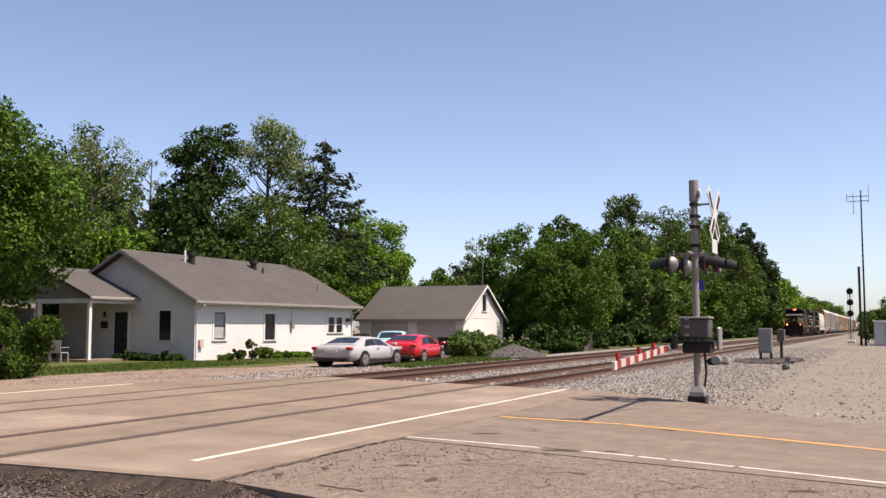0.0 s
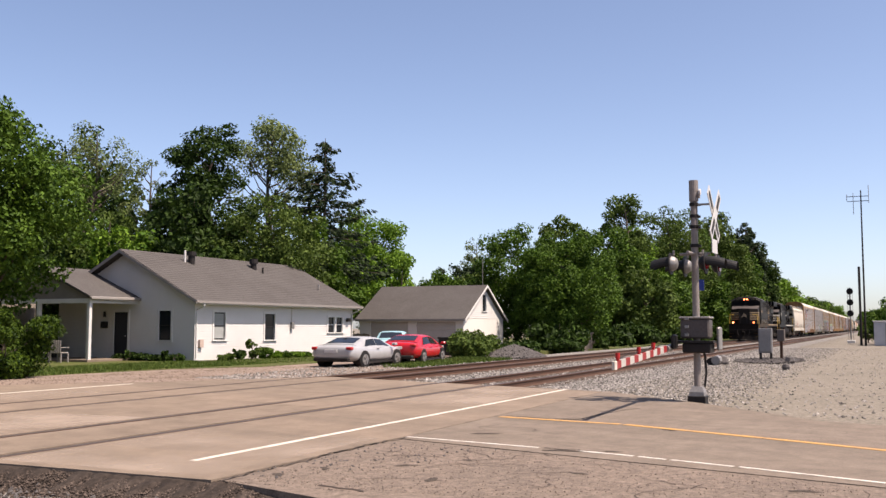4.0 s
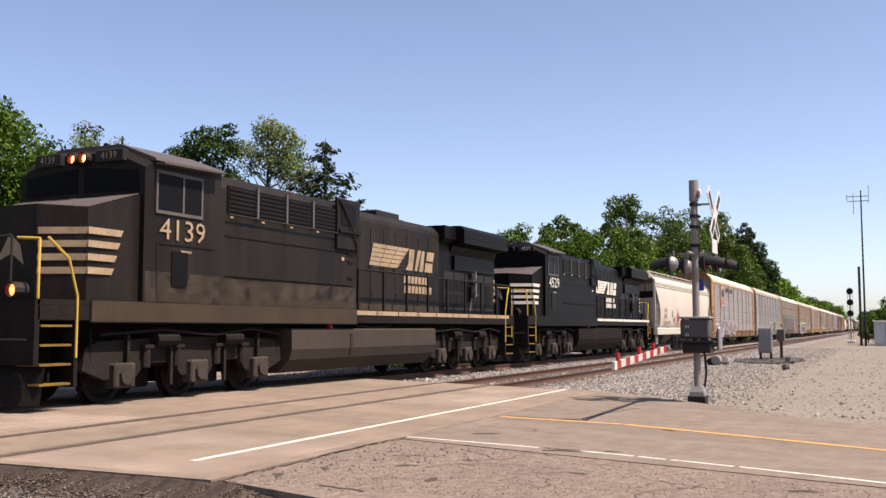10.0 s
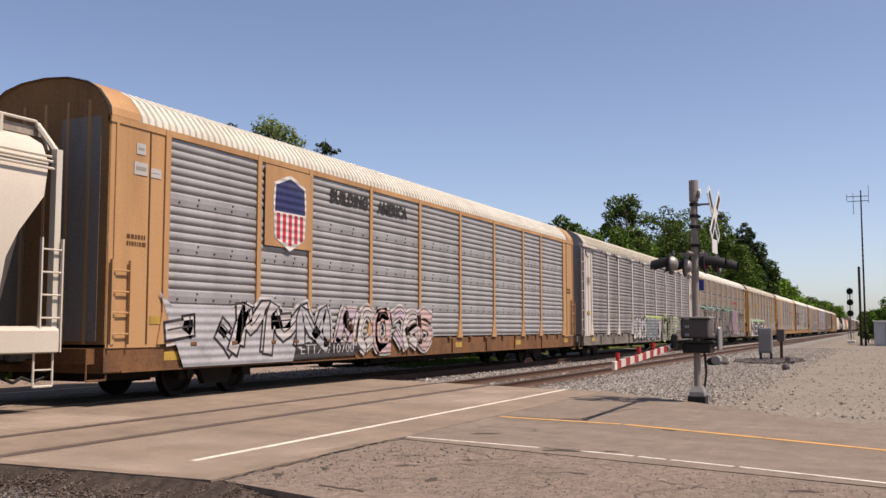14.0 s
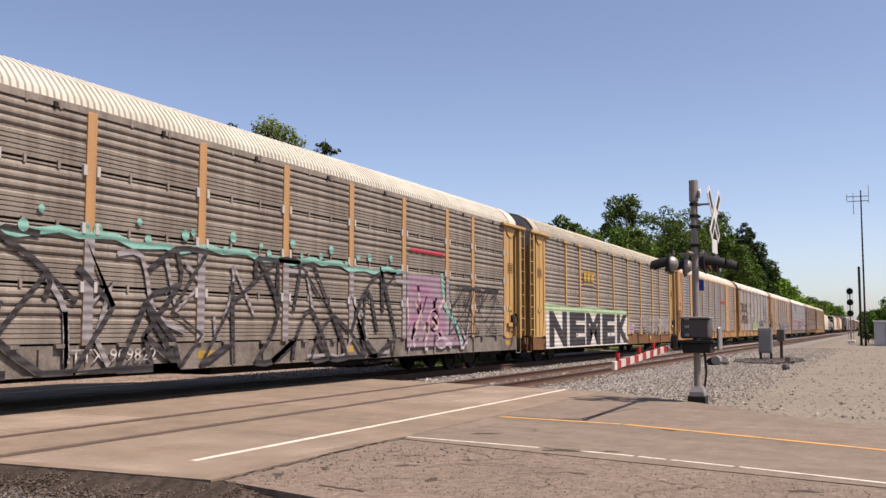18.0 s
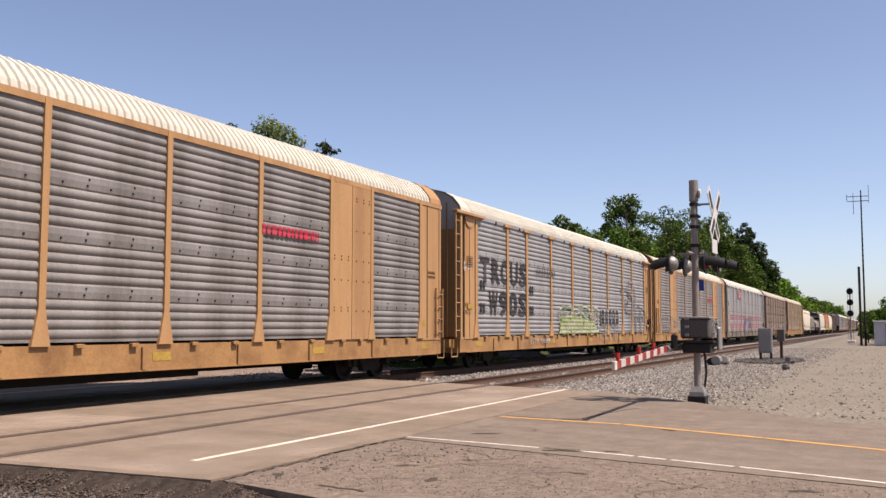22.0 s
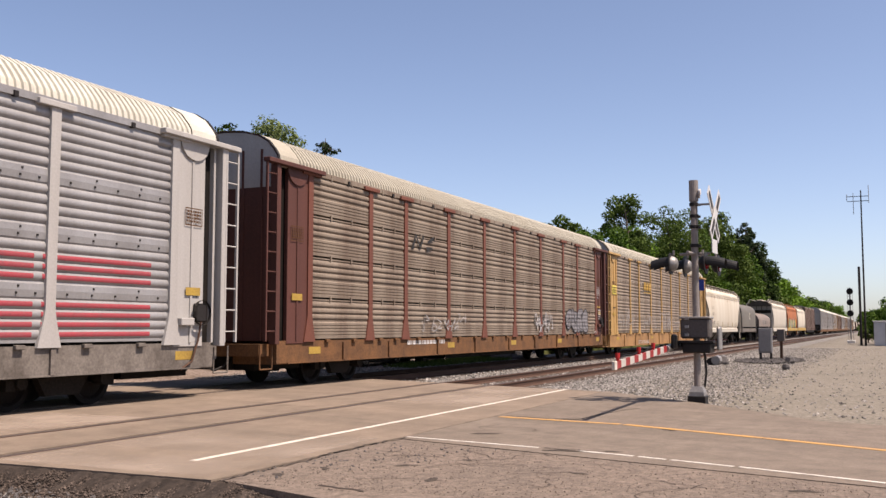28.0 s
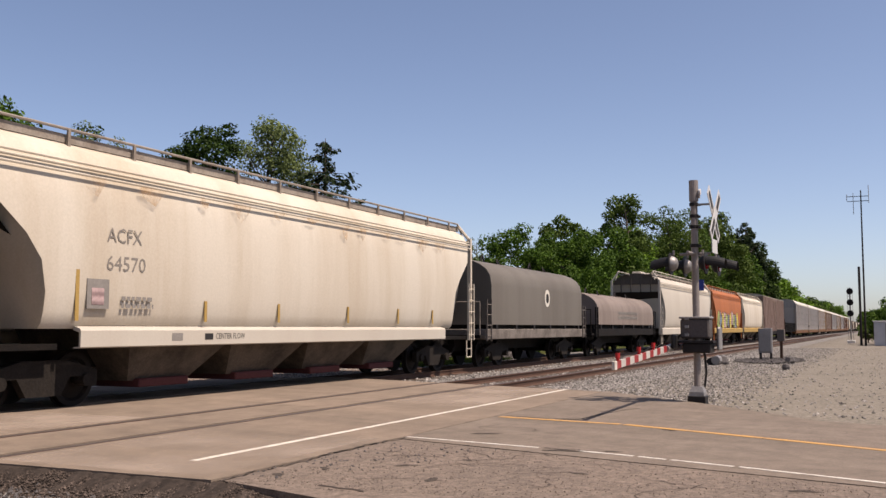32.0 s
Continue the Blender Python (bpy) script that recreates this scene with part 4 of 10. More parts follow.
# weathered wooden fences
FENCE = mat("weathered_fence", (0.16, 0.13, 0.11), 0.9, var=0.2, scale=2)
for x, y, n, rot in ((47.2, 25.9, 9, 80), (64.5, 18.6, 26, 4)):
    fence = thing("fence", "weathered grey wooden board fence", "fence", pose(x, y, -0.35, 0, 0, rot))
    bd = Geo().box(-0.07, 0.07, -0.012, 0.012, 0, 1.35).mesh("board", FENCE)
    for k in range(n):
        part("board", bd, FENCE, fence, at=pose(k * 0.155, 0, 0.02 * (k % 3)))
    part("rail", Geo().box(0, n * 0.155, 0.012, 0.06, 0.3, 0.4).box(0, n * 0.155, 0.012, 0.06, 1.0, 1.1), FENCE, fence)


# ---- crossing signal ----
GATE_RED = mat("faded_gate_red", (0.30, 0.03, 0.03), 0.5, var=0.15, second=(0.18, 0.03, 0.03))
GATE_WHITE = mat("faded_gate_white", (0.50, 0.47, 0.43), 0.55, var=0.12, second=(0.30, 0.27, 0.24))
def crossing_signal():
    m = thing("crossing_signal", "grey steel level-crossing mast with lamps, crossbuck and lowered gate", "crossing signal", pose(18.2, 3.12, 0))
    part("base", Geo().box(-0.17, 0.17, -0.16, 0.16, -0.25, 0.10, 0.01), DARK_METAL, m, "dark base plinth")
    part("base_casting", Geo().loft([[(a * 0.15, b * 0.14, 0.02) for a, b in ((-1, -1), (1, -1), (1, 1), (-1, 1))], [(a * 0.14, b * 0.13, 0.17) for a, b in ((-1, -1), (1, -1), (1, 1), (-1, 1))], [(a * 0.09, b * 0.09, 0.27) for a, b in ((-1, -1), (1, -1), (1, 1), (-1, 1))]]), GALV, m, "grey cast base")
    MAST = mat("mast_paint", (0.30, 0.265, 0.245), 0.55, 0.3, var=0.1, scale=3, second=(0.16, 0.13, 0.11))
    part("mast", Geo().cyl((0, 0, 0.2), (0, 0, 3.7), 0.065, n=16), MAST, m, smooth=True)
    part("bell", Geo().cyl((0, 0, 3.68), (0, 0, 4.07), 0.085, n=14).cyl((0, -0.08, 3.8), (0, -0.11, 3.8), 0.07, n=14), MAST, m, "grey bell housing")
    part("bell_gong", Geo().cyl((-0.02, -0.10, 3.85), (-0.02, -0.13, 3.85), 0.055, n=12), TRIM, m, "pale bell gong")
    for z in (2.85, 3.2, 3.4, 3.62):
        part("clamp", Geo().cyl((0, 0, z - 0.03), (0, 0, z + 0.03), 0.085, n=12).box(0.05, 0.13, -0.1, 0.02, z - 0.02, z + 0.02), DARK_METAL, m)
    # crossbuck, seen nearly edge-on; its face looks down the road towards -y
    cb = part("crossbuck", Geo().box(-0.04, 0.04, -0.33, -0.06, 3.60, 3.63), GALV, m, "white crossbuck on a bracket")
    BOARD = mat("crossbuck_white", (0.55, 0.535, 0.52), 0.4, var=0.05, second=(0.5, 0.5, 0.48), amount=0.3)
    face = pose(0.05, -0.36, 3.42, 0, 0, -3)
    for s in (-1, 1):
        q = Geo().box(-0.60, 0.60, -0.006, 0.006, -0.115, 0.115)
        part("blade", q, BOARD, cb, at=face @ pose(0, 0.016 * s, 0, 0, s * 45, 0))
        for k in (-1, 1):
            part("lettering_bar", Geo().box(k * 0.34 - 0.19, k * 0.34 + 0.19, -0.009, -0.007, -0.06, 0.06), INK, cb, "black lettering as bars", at=face @ pose(0, 0.016 * s, 0, 0, s * 45, 0))
    part("track_count_sign", Geo().box(-0.22, 0.22, -0.008, 0.008, -0.13, 0.13, 0.003), BOARD, cb, "small white plate below the crossbuck", at=pose(0.05, -0.35, 2.83, 0, 0, -3))
    # lamps on a cross arm
    arm = part("lamp_arm", Geo().cyl((-0.48, 0.05, 2.70), (0.48, -0.05, 2.70), 0.028, n=8).cyl((0.0, 0.28, 2.70), (0, -0.28, 2.70), 0.025, n=8), MAST, m)
    HOOD = mat("lamp_black", (0.018, 0.017, 0.018), 0.55)
    LENS = glass_mat("red_lens", (0.25, 0.01, 0.015), 0.2)
    for x in (-0.45, 0.45):
        for s in (-1, 1):
            y = s * 0.31 - 0.1 * x
            lamp = part("flashing_lamp", Geo().cyl((0, -0.01, 0), (0, 0.01, 0), 0.20, n=20), HOOD, arm, "round black lamp background", at=pose(x, y, 2.5, 0, 0, -3))
            hood = Geo()
            rings = []
            for k in range(5):
                d = s * (0.012 + 0.085 * k)
                rings.append([(0.125 * math.cos(a), d, 0.125 * math.sin(a) - 0.004 * k * k) for a in [math.radians(-20 + 220 * i / 12) for i in range(13)]])
            hood.loft(rings, closed=False)
            part("hood", hood, HOOD, lamp)
            part("lens", Geo().cyl((0, s * 0.012, 0), (0, s * 0.03, 0), 0.118, n=16), LENS, lamp, "unlit red lens")
            part("housing", Geo().loft([[(rr * math.cos(a), -s * d, rr * math.sin(a)) for a in [i * math.pi / 8 for i in range(16)]] for rr, d in ((0.14, 0.012), (0.13, 0.06), (0.09, 0.11), (0.03, 0.13))]), GALV if s > 0 else HOOD, lamp, smooth=True)
            part("bracket", Geo().cyl((0, -s * 0.05, 0.15), (0, -s * 0.05, 0.24), 0.02, n=6), MAST, lamp)
    part("notice", Geo().box(-0.01, 0.01, -0.15, -0.06, 2.02, 2.22), mat("blue_sign", (0.03, 0.06, 0.30), 0.5), m, "small blue notice")
    # gate mechanism
    gm = part("gate_mechanism", Geo().box(-0.20, 0.20, -0.26, 0.26, 1.14, 1.50, 0.03), mat("box_grey", (0.11, 0.095, 0.09), 0.6, 0.2, second=(0.05, 0.045, 0.04)), m, "dark grey gate motor box")
    part("box_lid", Geo().box(-0.22, 0.22, -0.28, 0.28, 1.50, 1.54, 0.012), GALV, gm)
    for z in (1.2, 1.35, 1.5):
        part("hinge", Geo().box(-0.25, -0.22, 0.10, 0.17, z - 0.02, z + 0.03), GALV, gm)
    part("shelf", Geo().box(-0.28, 0.28, -0.34, 0.40, 1.06, 1.10), DARK_METAL, gm)
    part("arm_drive", Geo().box(-0.25, 0.25, -0.28, 0.22, 0.88, 1.06, 0.02), DARK_METAL, gm)
    part("counterweight", Geo().box(0.10, 0.42, -0.40, -0.34, 0.92, 1.35, 0.02), GALV, gm, "pale counterweight arm")
    part("support_arm", Geo().box(-0.60, -0.2, 0.30, 0.36, 0.95, 1.22, 0.03), DARK_METAL, gm)
    part("cable_conduit", Geo().tube([(0.06, -0.09, 1.0), (0.10, -0.13, 0.8), (0.12, -0.14, 0.5), (0.10, -0.11, 0.25)], 0.022), DARK_METAL, m)
    # the gate, lowered, in red and white lengths
    a, b = Vector((-0.30, 0.42, 0.98)), Vector((-4.4, 0.44, 0.79))
    d = b - a
    gate = part("gate_arm", Geo().cyl(a, a + d * 0.10, 0.07, 0.06, n=8), GALV, m, "grey gate arm socket")
    nseg = 13
    for i in range(nseg):
        p, q = a + d * (0.10 + 0.88 * i / nseg), a + d * (0.10 + 0.88 * (i + 1) / nseg)
        part("stripe", Geo().prism([(p.x, p.z - 0.055), (q.x, q.z - 0.055), (q.x, q.z + 0.055), (p.x, p.z + 0.055)], 0.405, 0.435, "y"), GATE_RED if i % 2 == 0 else GATE_WHITE, gate)
    part("arm_tip", Geo().box(b.x - 0.05, b.x + 0.08, 0.395, 0.445, b.z - 0.065, b.z + 0.065, 0.008), WHITE_LINE, gate, "white arm tip")
    for t in (0.95, 0.62, 0.36):
        p = a + d * t
        part("gate_lamp", Geo().cyl((p.x, 0.42, p.z + 0.09), (p.x, 0.42, p.z + 0.17), 0.034, n=10).box(p.x - 0.03, p.x + 0.03, 0.4, 0.44, p.z + 0.05, p.z + 0.09), RED_SAFE, gate, "small red gate lamp")
    part("lamp_cable", Geo().tube([tuple(a + d * t + Vector((0, 0.0, 0.075 + (0.03 if i % 2 else 0)))) for i, t in enumerate([0.1 * k for k in range(1, 10)])], 0.008, 4), DARK_METAL, gate)


crossing_signal()


# ---- line-side equipment ----
c = thing("relay_cabinet", "grey steel relay cabinet on short legs", "cabinet", pose(45.2, 4.75, GZ))
part("body", Geo().box(-0.25, 0.25, -0.28, 0.28, 0.35, 1.45, 0.02), mat("cabinet_grey", (0.20, 0.195, 0.20), 0.5, 0.3), c)
part("door", Geo().box(-0.27, -0.25, -0.24, 0.24, 0.42, 1.38, 0.006), GALV, c)
for a in (-0.2, 0.2):
    for b in (-0.22, 0.22):
        part("leg", Geo().box(a - 0.03, a + 0.03, b - 0.03, b + 0.03, -0.1, 0.35), DARK_METAL, c)
c = thing("marker_post", "rusty brown post with a small grey box", "post", pose(46.4, 4.2, GZ))
part("post", Geo().box(-0.06, 0.06, -0.06, 0.06, -0.1, 1.2), RAIL, c)
part("box", Geo().box(-0.2, 0.2, -0.16, 0.16, 0.85, 1.4, 0.02), mat("box_brown", (0.13, 0.11, 0.10), 0.7), c, "small dull box")
stones("dark_stones", 1300, (41.0, 49.0), (3.1, 5.9), 0.055, lambda x, y: GZ + 0.05, DARK_STONE, "dark stones round the relay cabinet", 12, lambda x, y: ((x - 44.6) / 4) ** 2 + ((y - 4.5) / 1.4) ** 2 > 1)
for x, y, s in ((35.7, 3.1, 0.14), (42.2, 3.5, 0.22), (39.9, 5.9, 0.3)):
    single("rock", Geo().ball((0, 0, 0.1), s, 7, 4), DARK_STONE, "dark rock lying on the gravel", "rock", pose(x, y, GZ, 0, 0, 30))
c = thing("pipe_bundle", "grey drainage pipes lying beside the ballast", "pipe", pose(40.0, 5.95, GZ))
part("pipe", Geo().cyl((-1.2, 0, 0.2), (1.2, 0.1, 0.2), 0.17, n=10), GALV, c)
part("pipe", Geo().cyl((-0.9, 0.25, 0.15), (1.5, 0.35, 0.15), 0.14, n=10), DARK_METAL, c)


def block_signal(x, y, z, heads, label, h, rad=0.43):
    s = thing("railway_signal", label, "railway signal", pose(x, y, z))
    part("mast", Geo().cyl((0, 0, -0.1), (0, 0, h), 0.07, n=10), GALV, s)
    part("base", Geo().box(-0.35, 0.35, -0.35, 0.35, -0.1, 0.3, 0.03), TRIM, s, "pale concrete base")
    for k in range(heads):
        zz = h - 0.35 - k * 2.45 * rad
        hd = part("signal_head", Geo().cyl((-0.12, 0, zz), (-0.16, 0, zz), 0.30, n=20), DARK_METAL, s, "round black signal head")
        part("lens_hood", Geo().cyl((-0.16, 0, zz), (-0.45, 0, zz), 0.10, n=12, caps=False), DARK_METAL, hd)
        part("lamp_case", Geo().box(-0.12, 0.12, -0.15, 0.15, zz - 0.2, zz + 0.2, 0.03), DARK_METAL, hd)
    lad = part("ladder", Geo().cyl((0.25, -0.22, 0), (0.25, -0.22, h), 0.02, n=5).cyl((0.25, 0.22, 0), (0.25, 0.22, h), 0.02, n=5), GALV, s)
    for k in range(int(h / 0.35)):
        part("rung", Geo().cyl((0.25, -0.22, 0.3 + k * 0.35), (0.25, 0.22, 0.3 + k * 0.35), 0.012, n=4), GALV, lad)


block_signal(100.3, 2.75, GZ, 3, "tall railway signal with three round black heads", 5.3)
c = thing("radio_mast", "tall thin steel radio mast with a dipole antenna", "mast", pose(88.0, 1.3, GZ))
part("pole", Geo().cyl((0, 0, -0.2), (0, 0, 13.0), 0.09, 0.05, n=8), DARK_METAL, c)
part("second_pole", Geo().cyl((0.4, 0.35, -0.2), (0.4, 0.35, 6.6), 0.10, n=8), DARK_METAL, c)
part("crossarm", Geo().cyl((0, -0.6, 12.1), (0, 1.1, 12.1), 0.03, n=5).cyl((0, -0.6, 12.5), (0, 1.1, 12.5), 0.03, n=5), DARK_METAL, c)
for y, z0, z1 in ((-0.6, 11.9, 13.4), (0.6, 11.0, 12.8), (1.1, 12.2, 12.7)):
    part("antenna_rod", Geo().cyl((0, y, z0), (0, y, z1), 0.025, n=5), GALV, c)
c = thing("equipment_hut", "pale grey metal signal equipment hut", "hut", pose(88.0, -0.7, GZ))
HUT = mat("hut_grey", (0.50, 0.50, 0.52), 0.5, 0.2, var=0.05)
part("body", Geo().box(-1.4, 1.4, -1.6, 1.35, 0, 1.95, 0.03), HUT, c)
part("roof", Geo().box(-1.5, 1.5, -1.7, 1.45, 1.95, 2.05, 0.03), HUT, c)
part("door", Geo().box(-1.43, -1.4, -0.4, 0.5, 0.1, 1.85), GALV, c)


# ---- trees and shrubs ----
GREEN = leaf_mat("maple_leaves", (0.0322, 0.0626, 0.0089), (0.1301, 0.1920, 0.0254))
BRIGHT = leaf_mat("spring_leaves", (0.0680, 0.1294, 0.0124), (0.2417, 0.3326, 0.0389))
OLIVE = leaf_mat("olive_leaves", (0.0412, 0.0627, 0.0124), (0.1472, 0.1771, 0.0397))
PALE = leaf_mat("pale_leaves", (0.1088, 0.1210, 0.0473), (0.2688, 0.2750, 0.1148))
DARK = leaf_mat("dark_leaves", (0.0154, 0.0286, 0.0068), (0.0640, 0.0968, 0.0175))
NEEDLE = leaf_mat("spruce_needles", (0.0128, 0.0220, 0.0108), (0.0576, 0.0726, 0.0338))
YEW = leaf_mat("yew_leaves", (0.012, 0.028, 0.005), (0.105, 0.145, 0.014))


def leaf_mesh(name, centres, outs, size, r, material, droop=0.0):
    """Small folded leaves: each a kite of two triangles, turned mostly outward."""
    n = len(centres)
    nrm = outs + r.normal(0, 0.75, (n, 3)) + np.array([0, 0, 0.25])
    nrm /= np.linalg.norm(nrm, axis=1, keepdims=True) + 1e-9
    t = np.cross(nrm, r.normal(0, 1, (n, 3)))
    t /= np.linalg.norm(t, axis=1, keepdims=True) + 1e-9
    if droop:
        t = t * (1 - droop) + outs * droop
    b = np.cross(nrm, t)
    s = (size * r.uniform(0.55, 1.35, n))[:, None]
    P = np.stack([centres - t * s, centres + b * s * 0.62 + nrm * s * 0.15, centres + t * s, centres - b * s * 0.62 + nrm * s * 0.15], 1).reshape(-1, 3)
    i = np.arange(n)[:, None] * 4
    Fc = np.concatenate([np.concatenate([i, i + 1, i + 2], 1), np.concatenate([i, i + 2, i + 3], 1)])
    me = bpy.data.meshes.new(name)
    me.from_pydata(P.tolist(), [], Fc.tolist())
    me.materials.append(material)
    return me


def tree(x, y, h, rad, label, material, leaves=6000, size=0.2, shape="round", low=0.22, gap=0.0, seed=1, z=None, clumps=34, category="tree", name="tree"):
    """Trunk, limbs to every clump, and a crown of leaves gathered in uneven clumps."""
    r = np.random.RandomState(seed)
    z = (GZ if y < 17 else -0.30) if z is None else z
    big = category == "tree"
    leaves, size = (int(leaves * 1.9), size * 0.72) if big else (leaves, size)
    clumps = int(clumps * 2.1) if big and shape == "round" else clumps
    t = thing(name, label, category, pose(x, y, z))
    zc, hz = h * (1 + low) / 2, h * (1 - low) / 2
    cl = []
    while len(cl) < clumps:
        p = r.uniform(-1, 1, 3)
        d = np.linalg.norm(p)
        if d > 1 or d < 0.3:
            continue
        if shape == "cone":
            u = (p[2] + 1) / 2
            lim = (1 - u) * 1.0 + 0.06
            if math.hypot(p[0], p[1]) > lim:
                continue
            q = 0.20 * lim + 0.16
        elif shape == "open":
            if p[2] < -0.2 and r.rand() < 0.6:
                continue
            q = r.uniform(0.13, 0.26)
        else:
            q = r.uniform(0.14, 0.28 if big else 0.38) * (1.05 - 0.3 * max(0, p[2]))
        cl.append((np.array([p[0] * rad * (1 - q * 0.45), p[1] * rad * (1 - q * 0.45), zc + p[2] * (hz - q * rad * 0.6)]), q * rad))
    tr = Geo()
    top = zc + hz * (0.75 if shape != "cone" else 0.97)
    r0 = 0.018 * h + 0.03
    bend = [(r.normal(0, 0.02 * h), r.normal(0, 0.02 * h)) for _ in range(6)]
    bend[0] = (0, 0)
    pts = [Vector((bend[k][0] * k / 5, bend[k][1] * k / 5, top * k / 5)) for k in range(6)]
    for k in range(5):
        tr.cyl(pts[k], pts[k + 1], r0 * (1 - k / 5.5), r0 * (1 - (k + 1) / 5.5), n=7, caps=False)
    for c, q in cl[:40]:
        e = Vector(c)
        zs = min(0.95 * top, max(0.18 * top, c[2] - max(0.75 * math.hypot(c[0], c[1]), 0.06 * h)))
        k = min(4, int(zs / top * 5))
        a = pts[k].lerp(pts[k + 1], zs / top * 5 - k)
        mid = a.lerp(e, 0.5) + Vector((0, 0, -0.08 * (e - a).length if shape != "cone" else 0.0))
        rr = r0 * (1 - k / 5.5) * 0.5
        tr.cyl(a, mid, rr, rr * 0.6, n=5, caps=False)
        tr.cyl(mid, e, rr * 0.6, rr * 0.15, n=5, caps=False)
    part("trunk", tr, BARK, t, "dark bark trunk with limbs")
    cen, out = [], []
    tot = sum(q ** 2 for _, q in cl)
    for c, q in cl:
        n = max(20, int(leaves * q * q / tot))
        d = r.normal(0, 1, (n, 3))
        d /= np.linalg.norm(d, axis=1, keepdims=True)
        k = r.uniform(0.45, 1.12, (n, 1)) ** 0.6
        wob = 1 + 0.25 * np.sin(d[:, :1] * 5 + c[0]) * np.sin(d[:, 2:] * 4 + c[1])
        p = c + d * q * k * wob * np.array([1.1, 1.1, 0.85 if shape != "cone" else 0.55])
        if gap:
            keep = r.rand(n) > gap
            p, d = p[keep], d[keep]
        cen.append(p)
        out.append(d)
    part("crown", leaf_mesh("crown", np.concatenate(cen), np.concatenate(out), size, r, material, 0.5 if shape == "cone" else 0.0), material, t, "")
    return t


def spruce(x, y, h, rad, label, seed):
    """A conifer: whorls of drooping boughs with needles hanging from them."""
    r = np.random.RandomState(seed)
    t = thing("tree", label, "tree", pose(x, y, -0.3))
    tr = Geo().cyl((0, 0, 0), (0, 0, h), 0.018 * h, 0.02, n=8)
    cen, out = [], []
    z = 0.36 * h
    while z < h * 0.985:
        u = z / h
        L = rad * (1 - u) ** 0.6 * (1 if u > 0.15 else 0.8)
        for k in range(6 + r.randint(3)):
            a, l = r.uniform(0, 6.28), L * r.uniform(0.6, 1.12)
            m = max(6, int(l * 26))
            s = np.sort(r.rand(m) ** 0.8)
            droop = -0.30 * s * l + 0.28 * s ** 2.5 * l
            off = (1 - s) * 0.16 * l + 0.06
            p = np.stack([np.cos(a) * s * l, np.sin(a) * s * l, z + droop], 1) + r.normal(0, 1, (m, 3)) * off[:, None] * np.array([0.7, 0.7, 0.35])
            p[:, 2] -= r.rand(m) * 0.25
            cen.append(p)
            out.append(np.tile(np.array([[math.cos(a), math.sin(a), -0.5]]), (m, 1)))
            tr.cyl((0, 0, z), (math.cos(a) * l * 0.9, math.sin(a) * l * 0.9, z - 0.1 * l), 0.03, 0.01, n=4, caps=False)
        z += 0.035 * h * r.uniform(0.7, 1.2)
    part("trunk", tr, BARK, t)
    part("crown", leaf_mesh("crown", np.concatenate(cen), np.concatenate(out), 0.17, r, NEEDLE, 0.6), NEEDLE, t)


MAPLE = "broad leafy green maple tree"
# front garden
tree(21.7, 26.1, 9.3, 3.4, "dense green maple with drooping branches before the porch", GREEN, 24000, 0.11, low=0.17, seed=11, z=GZ, clumps=46)
tree(20.0, 22.75, 2.15, 1.6, "dark wide yew bush with a ragged top", YEW, 30000, 0.042, low=0.0, seed=12, z=GZ, clumps=26, category="shrub", name="bush")
# unseen trees added beside the house, to keep sky light off the porch
tree(21.0, 40.5, 11.0, 4.6, MAPLE, GREEN, 6000, 0.26, low=0.1, seed=140, z=GZ)
tree(13.5, 31.0, 12.5, 5.0, MAPLE, GREEN, 5000, 0.34, low=0.12, seed=143, z=GZ)
tree(15.5, 24.5, 11.0, 4.2, MAPLE, GREEN, 5000, 0.34, low=0.3, seed=144, z=GZ)
tree(22.8, 35.5, 12.0, 4.4, MAPLE, GREEN, 7000, 0.26, low=0.05, seed=141, z=GZ)
tree(21.2, 31.3, 10.5, 3.2, MAPLE, GREEN, 6000, 0.24, low=0.02, seed=142, z=GZ)
# more unseen trees across the road, added to cut the sky's fill light
for k, (x, y, h) in enumerate(((2, 44, 13), (-10, 38, 12), (12, 52, 14), (-22, 30, 12), (-30, 18, 12), (26, 58, 14))):
    tree(x, y, h, 5.5, "unseen leafy tree added across the road to cut sky light", GREEN, 2600, 0.45, low=0.02, seed=160 + k, z=GZ)
# behind the house
tree(52.1, 52.5, 16.3, 5.2, "tall dark brownish-green evergreen behind the house", DARK, 9000, 0.24, low=0.05, seed=13, clumps=50)
tree(46.5, 45.6, 15.0, 3.3, "thin sparse tree with pale new leaves", PALE, 3600, 0.11, "open", low=0.5, gap=0.45, seed=14, clumps=34)
tree(49.6, 43.8, 13.3, 1.9, "slender sparse tree with pale leaves", PALE, 2200, 0.11, "open", low=0.45, gap=0.4, seed=15, clumps=24)
tree(49.5, 38.9, 15.3, 3.2, "tall dark green broadleaf tree", DARK, 11000, 0.16, "open", low=0.02, seed=16, clumps=85)
tree(54.3, 37.4, 16.0, 3.7, "tall open tree with pale green leaves and bare limbs", PALE, 5200, 0.15, "open", low=0.5, gap=0.25, seed=17, clumps=48)
spruce(54.6, 33.3, 14.2, 6.2, "dark spruce with drooping boughs", 18)
tree(48.2, 33.1, 10.2, 3.6, MAPLE, OLIVE, 15000, 0.15, low=0.02, seed=19, clumps=44)
tree(46.0, 37.0, 10.5, 3.6, "dark leafy tree behind the house", DARK, 8000, 0.22, low=0.02, seed=20, clumps=40)
tree(42.2, 39.3, 7.9, 2.6, "bright green young tree behind the house", BRIGHT, 6000, 0.18, low=0.02, seed=21)
